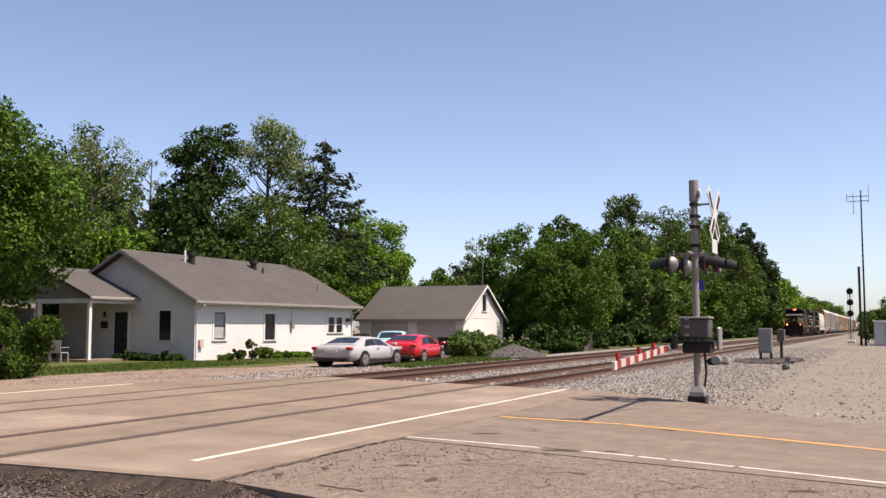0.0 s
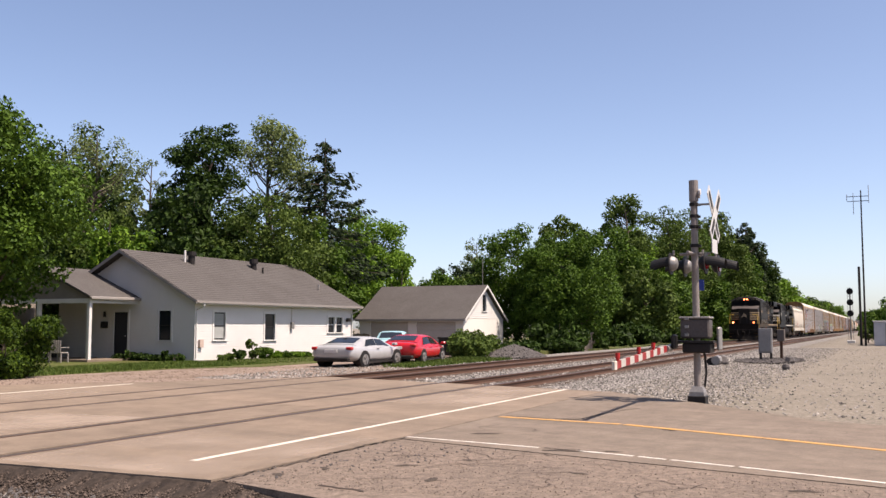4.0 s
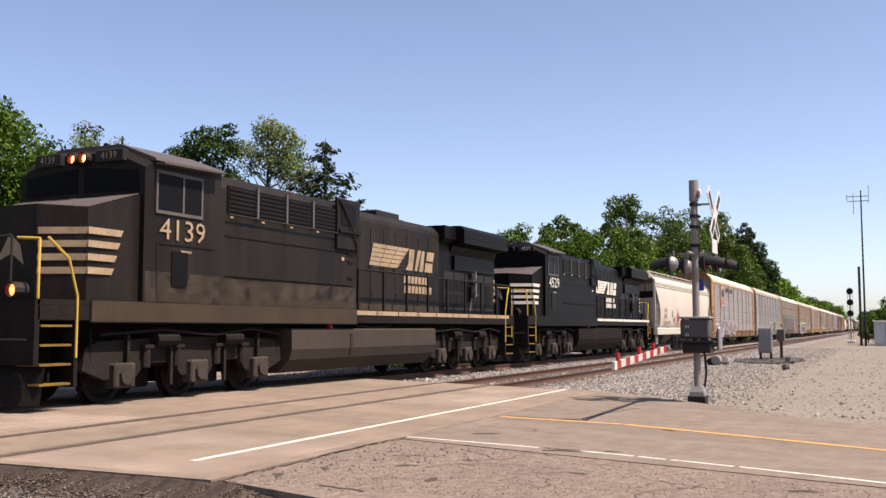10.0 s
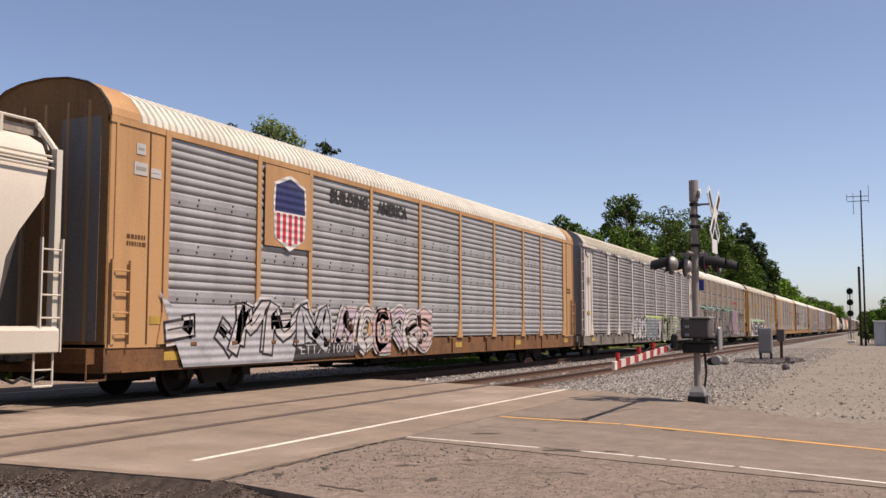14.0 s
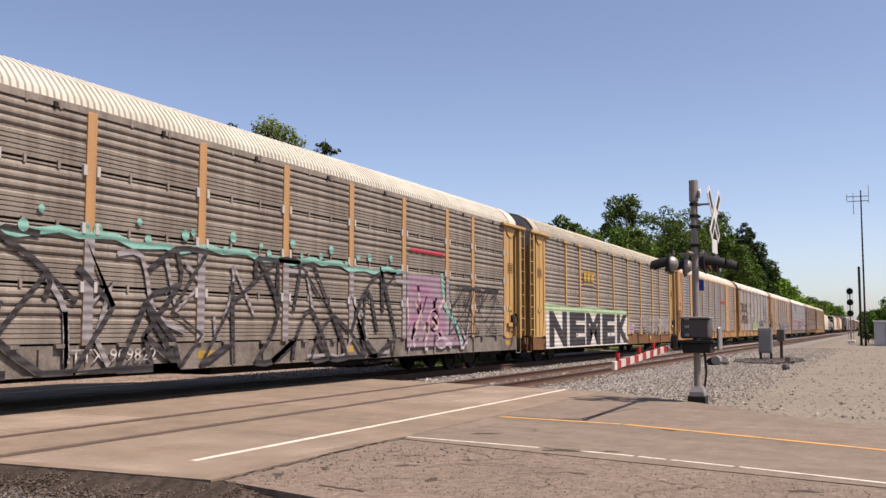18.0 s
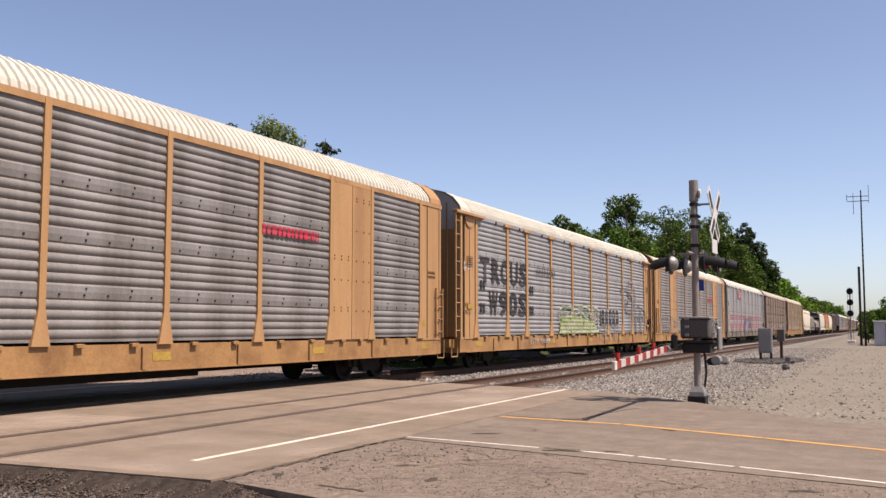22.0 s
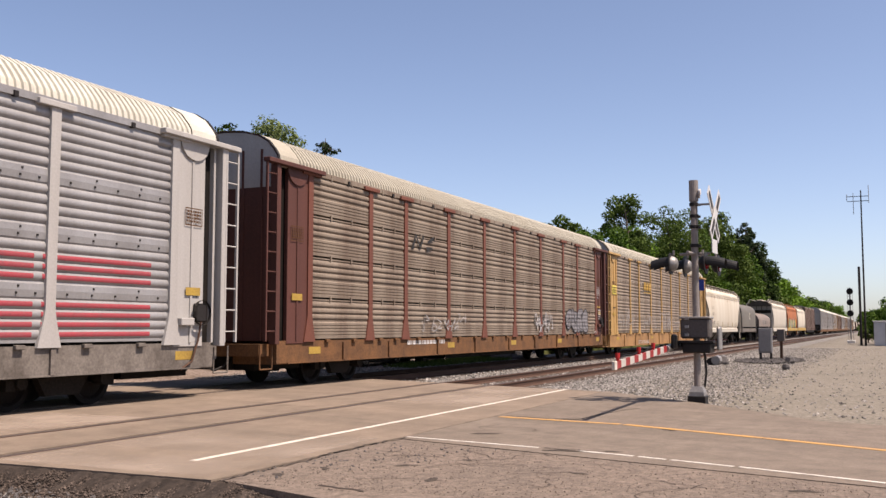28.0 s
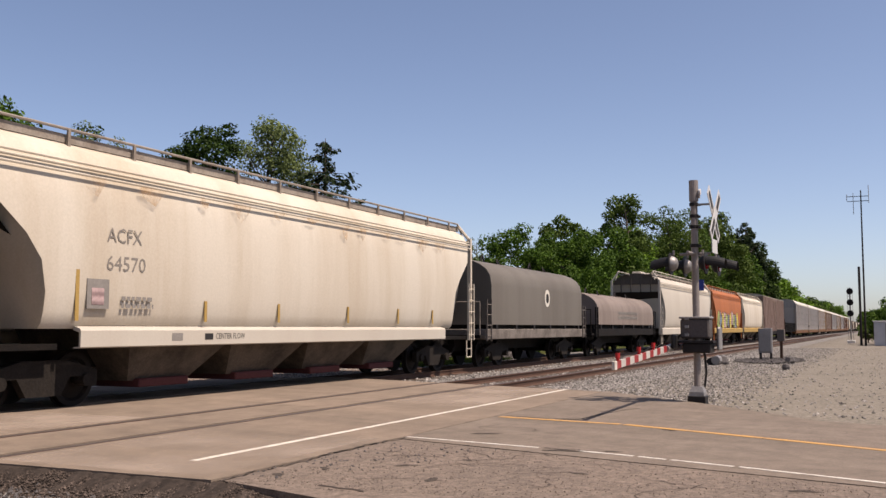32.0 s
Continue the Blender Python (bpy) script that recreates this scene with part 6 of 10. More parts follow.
def wild(car_, x0, x1, z0, z1, fill, line, seed, halo=None, y=-1.562, n=7, fat=0.26, edge=0.10):
    """A painted piece of fat, leaning, interlocked letter-like shapes with outlines; letters of no word."""
    r = random.Random(seed)
    h, s = z1 - z0, (x1 - x0) / n
    f = min(fat * 0.85, s * 0.28)
    for k in range(n):
        lean, wide, tall, drop = r.uniform(-0.15, 0.3), r.uniform(1.15, 1.5), r.uniform(0.82, 1.0), r.uniform(0, 0.06)
        paths = []
        for st in [r.choice(r.choice(LETTERS)) for _ in range(2)]:
            q = [(x0 + s * (k + 0.5 + (u - 0.5) * wide * 0.85 + (v - 0.5) * lean + r.uniform(-0.17, 0.17)), z0 + f / 2 + (h - f) * (drop + v * tall * (1 - drop) + r.uniform(-0.10, 0.10))) for u, v in st]
            p = smooth_path(q, 4) if len(q) > 2 else [q[0], ((q[0][0] + q[1][0]) / 2 + r.uniform(-0.05, 0.05), (q[0][1] + q[1][1]) / 2), q[1]]
            # pointed ends run past the stroke
            paths.append(p)
        yy = y - 0.0012 * k
        if halo:
            g = Geo()
            for p in paths:
                g.ribbon(p, f + edge + 0.14, yy + 0.0105)
            part("painted_halo", g, halo, car_)
        o = Geo()
        for p in paths:
            a, b = p[0], p[1]
            l = math.hypot(b[0] - a[0], b[1] - a[1]) or 1
            ext = [(a[0] - (b[0] - a[0]) / l * edge * 0.6, a[1] - (b[1] - a[1]) / l * edge * 0.6)] + p
            a, b = p[-1], p[-2]
            l = math.hypot(b[0] - a[0], b[1] - a[1]) or 1
            ext.append((a[0] - (b[0] - a[0]) / l * edge * 0.6, a[1] - (b[1] - a[1]) / l * edge * 0.6))
            o.ribbon(ext, f + edge, yy)
        part("painted_outline", o, line, car_)
        if fill:
            g = Geo()
            for p in paths:
                g.ribbon(p, f - edge * 0.3, yy - 0.0006)
            part("painted_letter", g, fill[k % len(fill)], car_)
        d = Geo()
        for p in paths:
            c = len(p) // 2
            d.ribbon([(a + f * 0.12, b + f * 0.1) for a, b in p[max(0, c - 3):c + 3]], 0.035, yy - 0.0009)
        part("painted_stroke", d, line, car_)


def arches(car_, x0, x1, z0, z1, n, line, w, y=-1.562, fill=None, seed=1):
    """Round-topped bubble letters in outline, each overlapping the next, with small inner marks."""
    r = random.Random(seed)
    s, h = (x1 - x0) / n, z1 - z0
    for k in range(n):
        a, b, t = x0 + k * s - 0.06 * s, x0 + (k + 1) * s + 0.06 * s, z1 - r.uniform(0, 0.12) * h
        m = (a + b) / 2
        path = smooth_path([(a + 0.05 * s, z0), (a, z0 + 0.45 * h), (a + 0.12 * s, t - 0.14 * h), (m, t), (b - 0.12 * s, t - 0.14 * h), (b, z0 + 0.45 * h), (b - 0.05 * s, z0)], 5)
        if fill:
            g = Geo().add([(m, y + 0.002 - 0.0004 * k, z0 + 0.3 * h)] + [(p, y + 0.002 - 0.0004 * k, q) for p, q in path], [(0, i + 1, i + 2) for i in range(len(path) - 1)] + [(0, len(path), 1)])
            part("painted_letter", g, fill, car_)
        o = Geo().ribbon(path, w, y - 0.0004 * k)
        kind = r.randrange(3)
        if kind == 0:
            o.ribbon([(m - 0.14 * s, z0 + 0.5 * h), (m + 0.14 * s, z0 + 0.52 * h)], w, y - 0.0004 * k)
        elif kind == 1:
            o.ribbon(smooth_path([(m - 0.08 * s, z0), (m - 0.1 * s, z0 + 0.35 * h), (m, z0 + 0.45 * h), (m + 0.1 * s, z0 + 0.35 * h), (m + 0.08 * s, z0)], 4), w, y - 0.0004 * k)
        else:
            o.ribbon([(m - 0.1 * s, z0 + 0.65 * h), (m + 0.1 * s, z0 + 0.4 * h)], w, y - 0.0004 * k).ribbon([(m + 0.1 * s, z0 + 0.65 * h), (m - 0.1 * s, z0 + 0.4 * h)], w, y - 0.0005 * k)
        part("painted_outline", o, line, car_)


def drips(car_, xs, z, seed, y=-1.585):
    """Rust runs below the roof edge."""
    r = random.Random(seed)
    for x in xs:
        w, l = r.uniform(0.3, 0.8), r.uniform(0.12, 0.4)
        pts = [(x - w / 2, z), (x + w / 2, z), (x + w * 0.3, z - l * 0.5), (x + r.uniform(-0.05, 0.1), z - l), (x - w * 0.3, z - l * 0.6)]
        part("rust_run", Geo().poly([(p[0], y, p[1]) for p in pts][::-1]), RUST_RUN, car_, "ochre rust run")


def bars(car_, x0, x1, z0, z1, rows, material, y=-1.56, seed=0, name="lettering_bar"):
    """Small unreadable writing, as rows of short bars."""
    r = random.Random(seed)
    g, h = Geo(), (z1 - z0) / rows
    for k in range(rows):
        x = x0
        while x < x1:
            l = r.uniform(0.05, 0.2) * min(1, (x1 - x0))
            g.box(x, min(x + l, x1), y - 0.002, y + 0.002, z0 + k * h + h * 0.2, z0 + k * h + h * 0.8)
            x += l + 0.05 * min(1, (x1 - x0))
    tagged(part(name, g, material, car_), "small grey lettering", kind="stuff")


# ---- autoracks ----
ALU = mat("galvanised_panels", (0.2778, 0.2594, 0.2493), 0.55, 0.35, var=0.10, scale=1.2, bump=0.05, second=(0.1389, 0.1214, 0.1076), amount=0.9, streak=True)
ALU_DIRTY = mat("dirty_panels", (0.274, 0.239, 0.205), 0.65, 0.2, var=0.14, scale=1.4, bump=0.08, second=(0.099, 0.076, 0.065), amount=0.9, streak=True)
ALU_CLEAN = mat("clean_panels", (0.3500, 0.3423, 0.3423), 0.5, 0.35, var=0.06, scale=1.0, bump=0.05, second=(0.2288, 0.2150, 0.2090), amount=0.7, streak=True)
ALU_BROWN = mat("brown_stained_panels", (0.2652, 0.2147, 0.1694), 0.7, 0.15, var=0.14, scale=1.2, bump=0.08, second=(0.1201, 0.0784, 0.0573), amount=0.9, streak=True)
YEL = mat("armour_yellow", (0.425, 0.245, 0.115), 0.6, var=0.08, scale=0.9, bump=0.06, second=(0.22, 0.115, 0.055), amount=0.75, streak=True)
YEL2 = mat("faded_yellow", (0.445, 0.275, 0.105), 0.6, var=0.08, scale=0.9, bump=0.06, second=(0.25, 0.15, 0.07), amount=0.7, streak=True)
RUSTY = mat("rusty_sill", (0.1724, 0.0828, 0.0364), 0.8, var=0.2, scale=1.6, bump=0.2, second=(0.0663, 0.0364, 0.0232), amount=0.85)
RUST_YELLOW = mat("rust_streaked_yellow", (0.36, 0.20, 0.085), 0.7, var=0.12, scale=1.2, bump=0.1, second=(0.16, 0.078, 0.036), amount=0.75)
PINKWHITE = mat("chalky_white", (0.5130, 0.4675, 0.4294), 0.65, var=0.06, scale=1.0, bump=0.05, second=(0.3762, 0.3055, 0.2651), amount=0.5, streak=True)
BROWN = mat("oxide_brown", (0.17, 0.062, 0.042), 0.65, var=0.12, scale=1.0, bump=0.08, second=(0.08, 0.035, 0.026), amount=0.6, streak=True)
OXIDE_DARK = mat("dark_oxide", (0.108, 0.043, 0.034), 0.65, var=0.12, scale=1.0, bump=0.06, second=(0.06, 0.028, 0.024), amount=0.6, streak=True)
ROOF_W = mat("pale_roof", (0.5900, 0.5700, 0.4950), 0.6, 0.1, var=0.07, scale=0.8, bump=0.05, second=(0.3610, 0.3142, 0.2575), amount=0.5)
ROOF_T = mat("tan_roof", (0.4000, 0.3692, 0.3021), 0.65, 0.0, var=0.08, scale=0.8, bump=0.05, second=(0.2850, 0.2499, 0.1947), amount=0.5)
GREYWHITE = mat("grey_white_paint", (0.4185, 0.4018, 0.3850), 0.6, var=0.06, scale=1, bump=0.05, second=(0.2762, 0.2511, 0.2344), amount=0.5, streak=True)
ROOF_OUT = [(-1.50, 5.00), (-1.475, 5.14), (-1.40, 5.26), (-1.22, 5.47), (-0.95, 5.63), (-0.55, 5.73), (0, 5.77), (0.55, 5.73), (0.95, 5.63), (1.22, 5.46), (1.40, 5.26), (1.475, 5.14), (1.50, 5.00)]
shared = {}


def once(key, make):
    if key not in shared:
        shared[key] = make()
    return shared[key]


RIB_GROUPS = ((1.15, 4), (2.06, 4), (2.97, 4), (3.88, 6))


def rib(z, k=8, deep=0.038, back=-1.482, pitch=PITCH):
    return [(back - deep * math.sin(math.pi * j / k) ** 0.8, z + pitch * j / k) for j in range(k)]


def panel_geo(w):
    """A ribbed side panel: four groups of rounded ribs with plain bowed bands between, facing -y."""
    pr = [(-1.495, 1.10), (-1.495, 1.145)]
    for i, (z, m) in enumerate(RIB_GROUPS):
        for k in range(m):
            pr += rib(z + k * PITCH)
        top = z + m * PITCH
        nxt = RIB_GROUPS[i + 1][0] if i < 3 else 4.94
        if nxt - top > 0.15:
            pr += [(-1.482, top), (-1.500, top + 0.03), (-1.512, (top + nxt) / 2), (-1.504, nxt - 0.04), (-1.484, nxt - 0.01)]
    pr += [(-1.495, 4.945), (-1.495, 4.95)]
    g = Geo()
    n = len(pr)
    g.add([(x, y, zz) for x in (-w / 2, w / 2) for y, zz in pr], [(i, n + i, n + i + 1, i + 1) for i in range(n - 1)])
    g.add([(x, -1.46, zz) for x in (-w / 2, w / 2) for zz in (1.10, 4.95)], [(0, 1, 3, 2)])
    return g


def bolt_geo(w):
    """Dark bolt heads along the plain bands of a panel."""
    g = Geo()
    for i, (z, m) in enumerate(RIB_GROUPS[:3]):
        a, b = z + m * PITCH, RIB_GROUPS[i + 1][0]
        for k in range(5):
            x = -w / 2 + (k + 0.6) * w / 5.2
            g.box(x - 0.016, x + 0.016, -1.522, -1.50, a + 0.07, a + 0.105)
            if k % 2:
                g.box(x + 0.02, x + 0.05, -1.522, -1.50, b - 0.10, b - 0.065)
    return g


def row_panel_geo(w):
    """A ribbed side panel of four stacked rows with open dark joints between them, facing -y."""
    g = Geo()
    for k in range(4):
        z, z1 = 1.08 + k * 0.967, 1.08 + k * 0.967 + 0.930
        pr = [(-1.44, z), (-1.522, z + 0.004), (-1.526, z + 0.075)]
        for j in range(4):
            pr += [(-1.498, z + 0.085 + j * 0.075), (-1.522, z + 0.098 + j * 0.075), (-1.524, z + 0.148 + j * 0.075)]
        pr += [(-1.500, z + 0.40), (-1.506, z + 0.43)]
        for j in range(3):
            a = z + 0.44 + j * 0.142
            pr += [(-1.486, a), (-1.512, a + 0.014), (-1.532, a + 0.045), (-1.534, a + 0.085), (-1.522, a + 0.122)]
        pr += [(-1.49, z1 - 0.045), (-1.522, z1 - 0.035), (-1.522, z1 - 0.004), (-1.44, z1)]
        n = len(pr)
        g.add([(x, y, q) for x in (-w / 2, w / 2) for y, q in pr], [(i, n + i, n + i + 1, i + 1) for i in range(n - 1)])
        for u in (-0.18, 0.16):
            g.box(w * u - 0.028, w * u + 0.028, -1.55, -1.52, z1 - 0.06, z1 + 0.07)
    return g


BOLT = mat("rusty_bolts", (0.10, 0.045, 0.02), 0.8)


def plain_bolt_geo(w):
    g = Geo()
    for z in (1.75, 1.83, 2.5, 3.0, 3.08, 3.75, 4.5, 4.58):
        for x in (-0.42 * w, -0.26 * w, -0.1 * w, 0.1 * w, 0.28 * w, 0.42 * w):
            if (round(z * 7) + round(x * 9)) % 3:
                g.box(x - 0.018, x + 0.018, -1.545, -1.53, z - 0.018, z + 0.018)
    return g


def post_geo(style):
    g = Geo()
    if style == "T":
        g.prism([(-0.10, 1.62), (-0.13, 1.45), (-0.24, 1.02), (0.24, 1.02), (0.13, 1.45), (0.10, 1.62), (0.10, 4.85), (-0.10, 4.85)], -1.556, -1.49, "y")
        g.box(-0.39, 0.39, -1.60, -1.49, 4.85, 4.95, 0.01)
    elif style == "bar":
        g.box(-0.11, 0.11, -1.556, -1.49, 1.04, 4.93, 0.008)
    else:
        g.prism([(-0.07, 1.62), (-0.19, 1.04), (0.19, 1.04), (0.07, 1.62), (0.07, 4.98), (-0.07, 4.98)], -1.553, -1.49, "y")
    return g


DULL_YELLOW = mat("dull_yellow_plate", (0.40, 0.26, 0.055), 0.6, var=0.15, second=(0.2, 0.12, 0.04), amount=0.7)
END_GREY = mat("streaked_grey_end", (0.20, 0.18, 0.165), 0.75, var=0.12, scale=1.2, second=(0.09, 0.07, 0.055), amount=0.8, streak=True)
END_BROWN = mat("rust_streaked_end", (0.23, 0.125, 0.055), 0.75, var=0.15, scale=1.2, bump=0.1, second=(0.085, 0.05, 0.03), amount=0.9, streak=True)


EDGES = (-12.2, -9.3, -7.27, -4.36, -1.45, 1.45, 4.36, 7.27, 9.3, 12.2)     # posts along every rack


def autorack(label, half, tint, panels, roofs, style="T", endc=None, sill=None, rows=False, closed=(), far=False, shift=0.36, deep=0.56):
    c = thing("autorack_car", label, "railway car", group="cars of the train")
    flat = style == "flat"
    half = 14.28
    hb = 13.66 if flat else 13.45
    endc, sill = endc or tint, sill or RUSTY
    part("body", Geo().box(-hb + 0.06, hb - 0.06, -1.40, 1.40, 1.0, 4.98), DIRTY_BLACK, c, "dark inner shell")
    po = once(("post", style, tint.name), lambda: post_geo(style).mesh("post", tint))
    hinge = once("hinge", lambda: Geo().box(-0.04, 0.04, -1.575, -1.52, -0.09, 0.09, 0.006).mesh("hinge_plate", GREYWHITE))
    clip = once("clip", lambda: Geo().box(-0.04, 0.04, -1.57, -1.50, 4.86, 4.95).mesh("roof_clip", DARK_METAL))
    foot = once(("foot", sill.name), lambda: Geo().box(-0.09, 0.09, -1.575, -1.50, 1.0, 1.07, 0.008).mesh("panel_foot", sill))
    for rot in ((0, 180) if not far else (0,)):
        turn = pose(0, 0, 0, 0, 0, rot)
        for k in range(9):
            w, mid = EDGES[k + 1] - EDGES[k], (EDGES[k] + EDGES[k + 1]) / 2
            at = turn @ pose(mid, 0, 0)
            if k in closed:
                plain = once(("plain", round(w, 3), tint.name), lambda: Geo().box(-w / 2, -0.012, -1.535, -1.46, 1.05, 4.95, 0.006).box(0.012, w / 2, -1.535, -1.46, 1.05, 4.95, 0.006).mesh("plain_panel", tint))
                part("plain_panel", plain, tint, c, at=at)
            else:
                pm = once(("panel", round(w, 3), panels.name, rows), lambda: (row_panel_geo if rows else panel_geo)(w - 0.02).mesh("side_panel", panels))
                part("side_panel", pm, panels, c, at=at)
            if not rows and not rot:
                strip = once(("bolts", round(w, 3), k in closed), lambda: plain_bolt_geo(w).mesh("bolt_strip", BOLT) if k in closed else bolt_geo(w - 0.1).mesh("bolt_strip", DARK_METAL))
                tagged(part("bolt_strip", strip, DARK_METAL, c, at=at), kind="stuff")
            if not far and not rot:
                for u in (-0.22, 0.22):
                    part("panel_foot", foot, sill, c, at=pose(mid + u * w, 0, 0))
                if not flat:
                    part("roof_clip", clip, DARK_METAL, c, at=pose(mid + 0.1 * w, 0, 0))
        for k in range(10):
            part("post", po, tint, c, at=turn @ pose(EDGES[k], 0, 0))
            if style == "bar" and not rot:
                for z in (2.0, 2.97, 3.94):
                    for u in (-0.15, 0.15):
                        part("hinge_plate", hinge, GREYWHITE, c, at=pose(EDGES[k] + u, 0, z))
        for s in (-1, 1):
            g = Geo()
            x0, x1 = sorted((s * 12.27, s * (13.64 if flat else 13.10)))
            g.box(x0, x1, -1.52, -1.42, 0.98, 4.96, 0.01)
            es = part("end_panel", g, endc, c, at=turn)
            if not flat:
                part("corner_post", Geo().box(s * 13.60 - 0.08, s * 13.60 + 0.08, -1.62, -1.44, 0.98, 4.92, 0.01), endc, es)
                part("header", Geo().box(min(s * 11.75, s * 14.05), max(s * 11.75, s * 14.05), -1.68, -1.50, 4.90, 5.0, 0.012), endc, es)
                part("gusset", Geo().prism([(s * 12.75 + 0.42 * math.cos(q), 4.90 - 0.36 * math.sin(q)) for q in [i * math.pi / 10 for i in range(11)]], -1.56, -1.522, "y"), endc, es)
                part("panel_fold", Geo().box(s * 12.72 - 0.03, s * 12.72 + 0.03, -1.545, -1.52, 1.05, 4.5, 0.008), endc, es)
                part("notice_frame", Geo().box(s * 12.75 - 0.25, s * 12.75 + 0.25, -1.5465, -1.545, 3.28, 3.30).box(s * 12.75 - 0.25, s * 12.75 + 0.25, -1.5465, -1.545, 3.60, 3.62).box(s * 12.75 - 0.25, s * 12.75 - 0.235, -1.5465, -1.545, 3.30, 3.60).box(s * 12.75 + 0.235, s * 12.75 + 0.25, -1.5465, -1.545, 3.30, 3.60), BOLT, es, "thin dark notice outline")
                bars(es, s * 12.75 - 0.2, s * 12.75 + 0.2, 3.33, 3.58, 4, BOLT, -1.547, 3)
                part("warning_plate", Geo().box(s * 12.75 - 0.2, s * 12.75 + 0.22, -1.552, -1.546, 1.95, 2.1), DULL_YELLOW, es, "yellow warning plate")
            else:
                part("seam", Geo().box(s * 12.66 - 0.015, s * 12.66 + 0.015, -1.535, -1.52, 1.05, 4.92), BOLT, es)
                part("seam", Geo().box(s * 13.5 - 0.03, s * 13.5 + 0.03, -1.545, -1.52, 1.05, 4.92, 0.006), endc, es)
                bars(es, s * 12.97 - 0.24, s * 12.97 + 0.24, 2.75, 3.0, 2, BOLT, -1.525, 4)
                part("warning_plate", Geo().box(s * 12.45 - 0.14, s * 12.45 + 0.14, -1.53, -1.52, 1.4, 1.55), DULL_YELLOW, es, "yellow warning plate")
    if not flat:
        for s in (-1, 1):
            for y in ((-1.60, 1.60) if not far else (-1.60,)):
                ladder(c, s * 13.66, s * 14.03, y, 1.05, 4.88, 9, endc, 0.05)
        hb_ = part("hand_brake", Geo().cyl((12.95, -1.66, 1.62), (12.95, -1.60, 1.62), 0.24, n=14, caps=False).box(12.8, 13.1, -1.62, -1.52, 1.45, 1.8, 0.02), DARK_METAL, c, "dark hand-brake wheel")
        part("brake_chain", Geo().tube([(12.95, -1.6, 1.45), (12.9, -1.58, 1.1), (12.75, -1.56, 0.7), (12.5, -1.5, 0.55)], 0.022), RAIL, hb_)
        part("brake_box", Geo().box(12.35, 12.72, -1.64, -1.52, 1.38, 1.52, 0.012), endc, hb_)
    else:
        for s in (-1, 1):
            for y in (-1.58, 1.58):
                ladder(c, s * 13.16, s * 13.60, y, 1.05, 2.5, 4, endc, 0.04)
    part("top_rail", Geo().box(-hb, hb, -1.54, -1.46, 4.88, 5.0).box(-hb, hb, 1.46, 1.54, 4.88, 5.0), tint if flat else panels, c)
    # roof with cross corrugations
    def roof():
        m = int(2 * hb / (0.19 if flat else 0.145))
        p = 2 * hb / m
        rings = []
        for i in range(m):
            for u, d in ((0.0, -0.05), (0.16, -0.05), (0.26, 0.0), (0.5, 0.006), (0.74, 0.0), (0.86, -0.05)):
                rings.append([(-hb + (i + u) * p, y * (1 + d / 1.9), z + d * min(1, max(0, (z - 4.99) * 1.6))) for y, z in ROOF_OUT])
        return Geo().loft(rings, closed=False).mesh("roof", roofs)
    part("roof", once(("roof", round(hb, 2), roofs.name), roof), roofs, c, "pale corrugated metal roof")
    for s in (-1, 1):
        x = s * (hb - 0.03)
        g = Geo().prism([(-1.50, 1.0), (1.50, 1.0), (1.50, 5.0)] + ROOF_OUT[::-1][1:-1] + [(-1.50, 5.0)], x - 0.03, x + 0.03)
        en = part("end_door", g, endc if not flat else END_BROWN, c, "end doors")
        if not flat:
            part("end_top", Geo().prism([(-1.46, 4.45)] + [(y * 0.985, z - 0.02) for y, z in ROOF_OUT] + [(1.46, 4.45)], min(x + s * 0.03, x + s * 0.038), max(x + s * 0.03, x + s * 0.038)), GREYWHITE, en, "pale upper end panel")
        else:
            for y in (-1.32, 0.42):
                part("door_leaf", Geo().box(min(x + s * 0.03, x + s * 0.042), max(x + s * 0.03, x + s * 0.042), y, y + 0.9, 1.1, 5.0), END_GREY, en, "grey streaked door leaf")
        for y in (-1.05, -0.55, -0.02, 0.5, 1.0):
            part("door_rib", Geo().box(x + s * 0.03 - 0.02, x + s * 0.03 + 0.02, y - 0.03, y + 0.03, 1.05, 5.3), endc, en)
        part("roof_end_cap", Geo().loft([[(xx, y * 1.012, z + 0.012) for y, z in ROOF_OUT] for xx in (s * (hb - 0.75), s * (hb + 0.05))], closed=False), endc if flat else roofs, c)
        part("roof_end_edge", Geo().loft([[(xx, y * 1.02, z + 0.02) for y, z in ROOF_OUT] for xx in (s * (hb - 0.02), s * (hb + 0.06))], closed=False), DARK_METAL, c)
        part("platform", Geo().box(min(s * hb, s * (half - 0.45)), max(s * hb, s * (half - 0.45)), -1.3, 1.3, 0.72, 0.98), sill, c)
        part("grab_rail", Geo().tube([(s * 14.0, -1.45, 0.98), (s * 14.0, -1.45, 0.45), (s * 13.55, -1.45, 0.45), (s * 13.55, -1.45, 0.95)], 0.018), sill, c, "wire step")
        part("draft_gear", Geo().box(min(s * 11.6, s * 13.4), max(s * 11.6, s * 13.4), -0.9, 0.9, 0.40, 0.75), DIRTY_BLACK, c)
    part("side_sill", Geo().prism([(-1.50, deep + 0.02), (-1.48, deep), (1.48, deep), (1.50, deep + 0.02), (1.50, 1.05), (-1.50, 1.05)], -hb, hb), sill, c, "rusty side sill")
    part("sill_flange", Geo().box(-hb + 0.4, hb - 0.4, -1.535, -1.50, deep + 0.005, deep + 0.03), sill, c)
    for k, x in enumerate((-10.6, -8.2, -5.1, -2.2, 0.9, 3.7, 6.4, 9.4)):
        part("sill_bracket", Geo().box(x - 0.05, x + 0.05, -1.545, -1.50, deep + 0.03, 0.99), sill, c) if not far else None
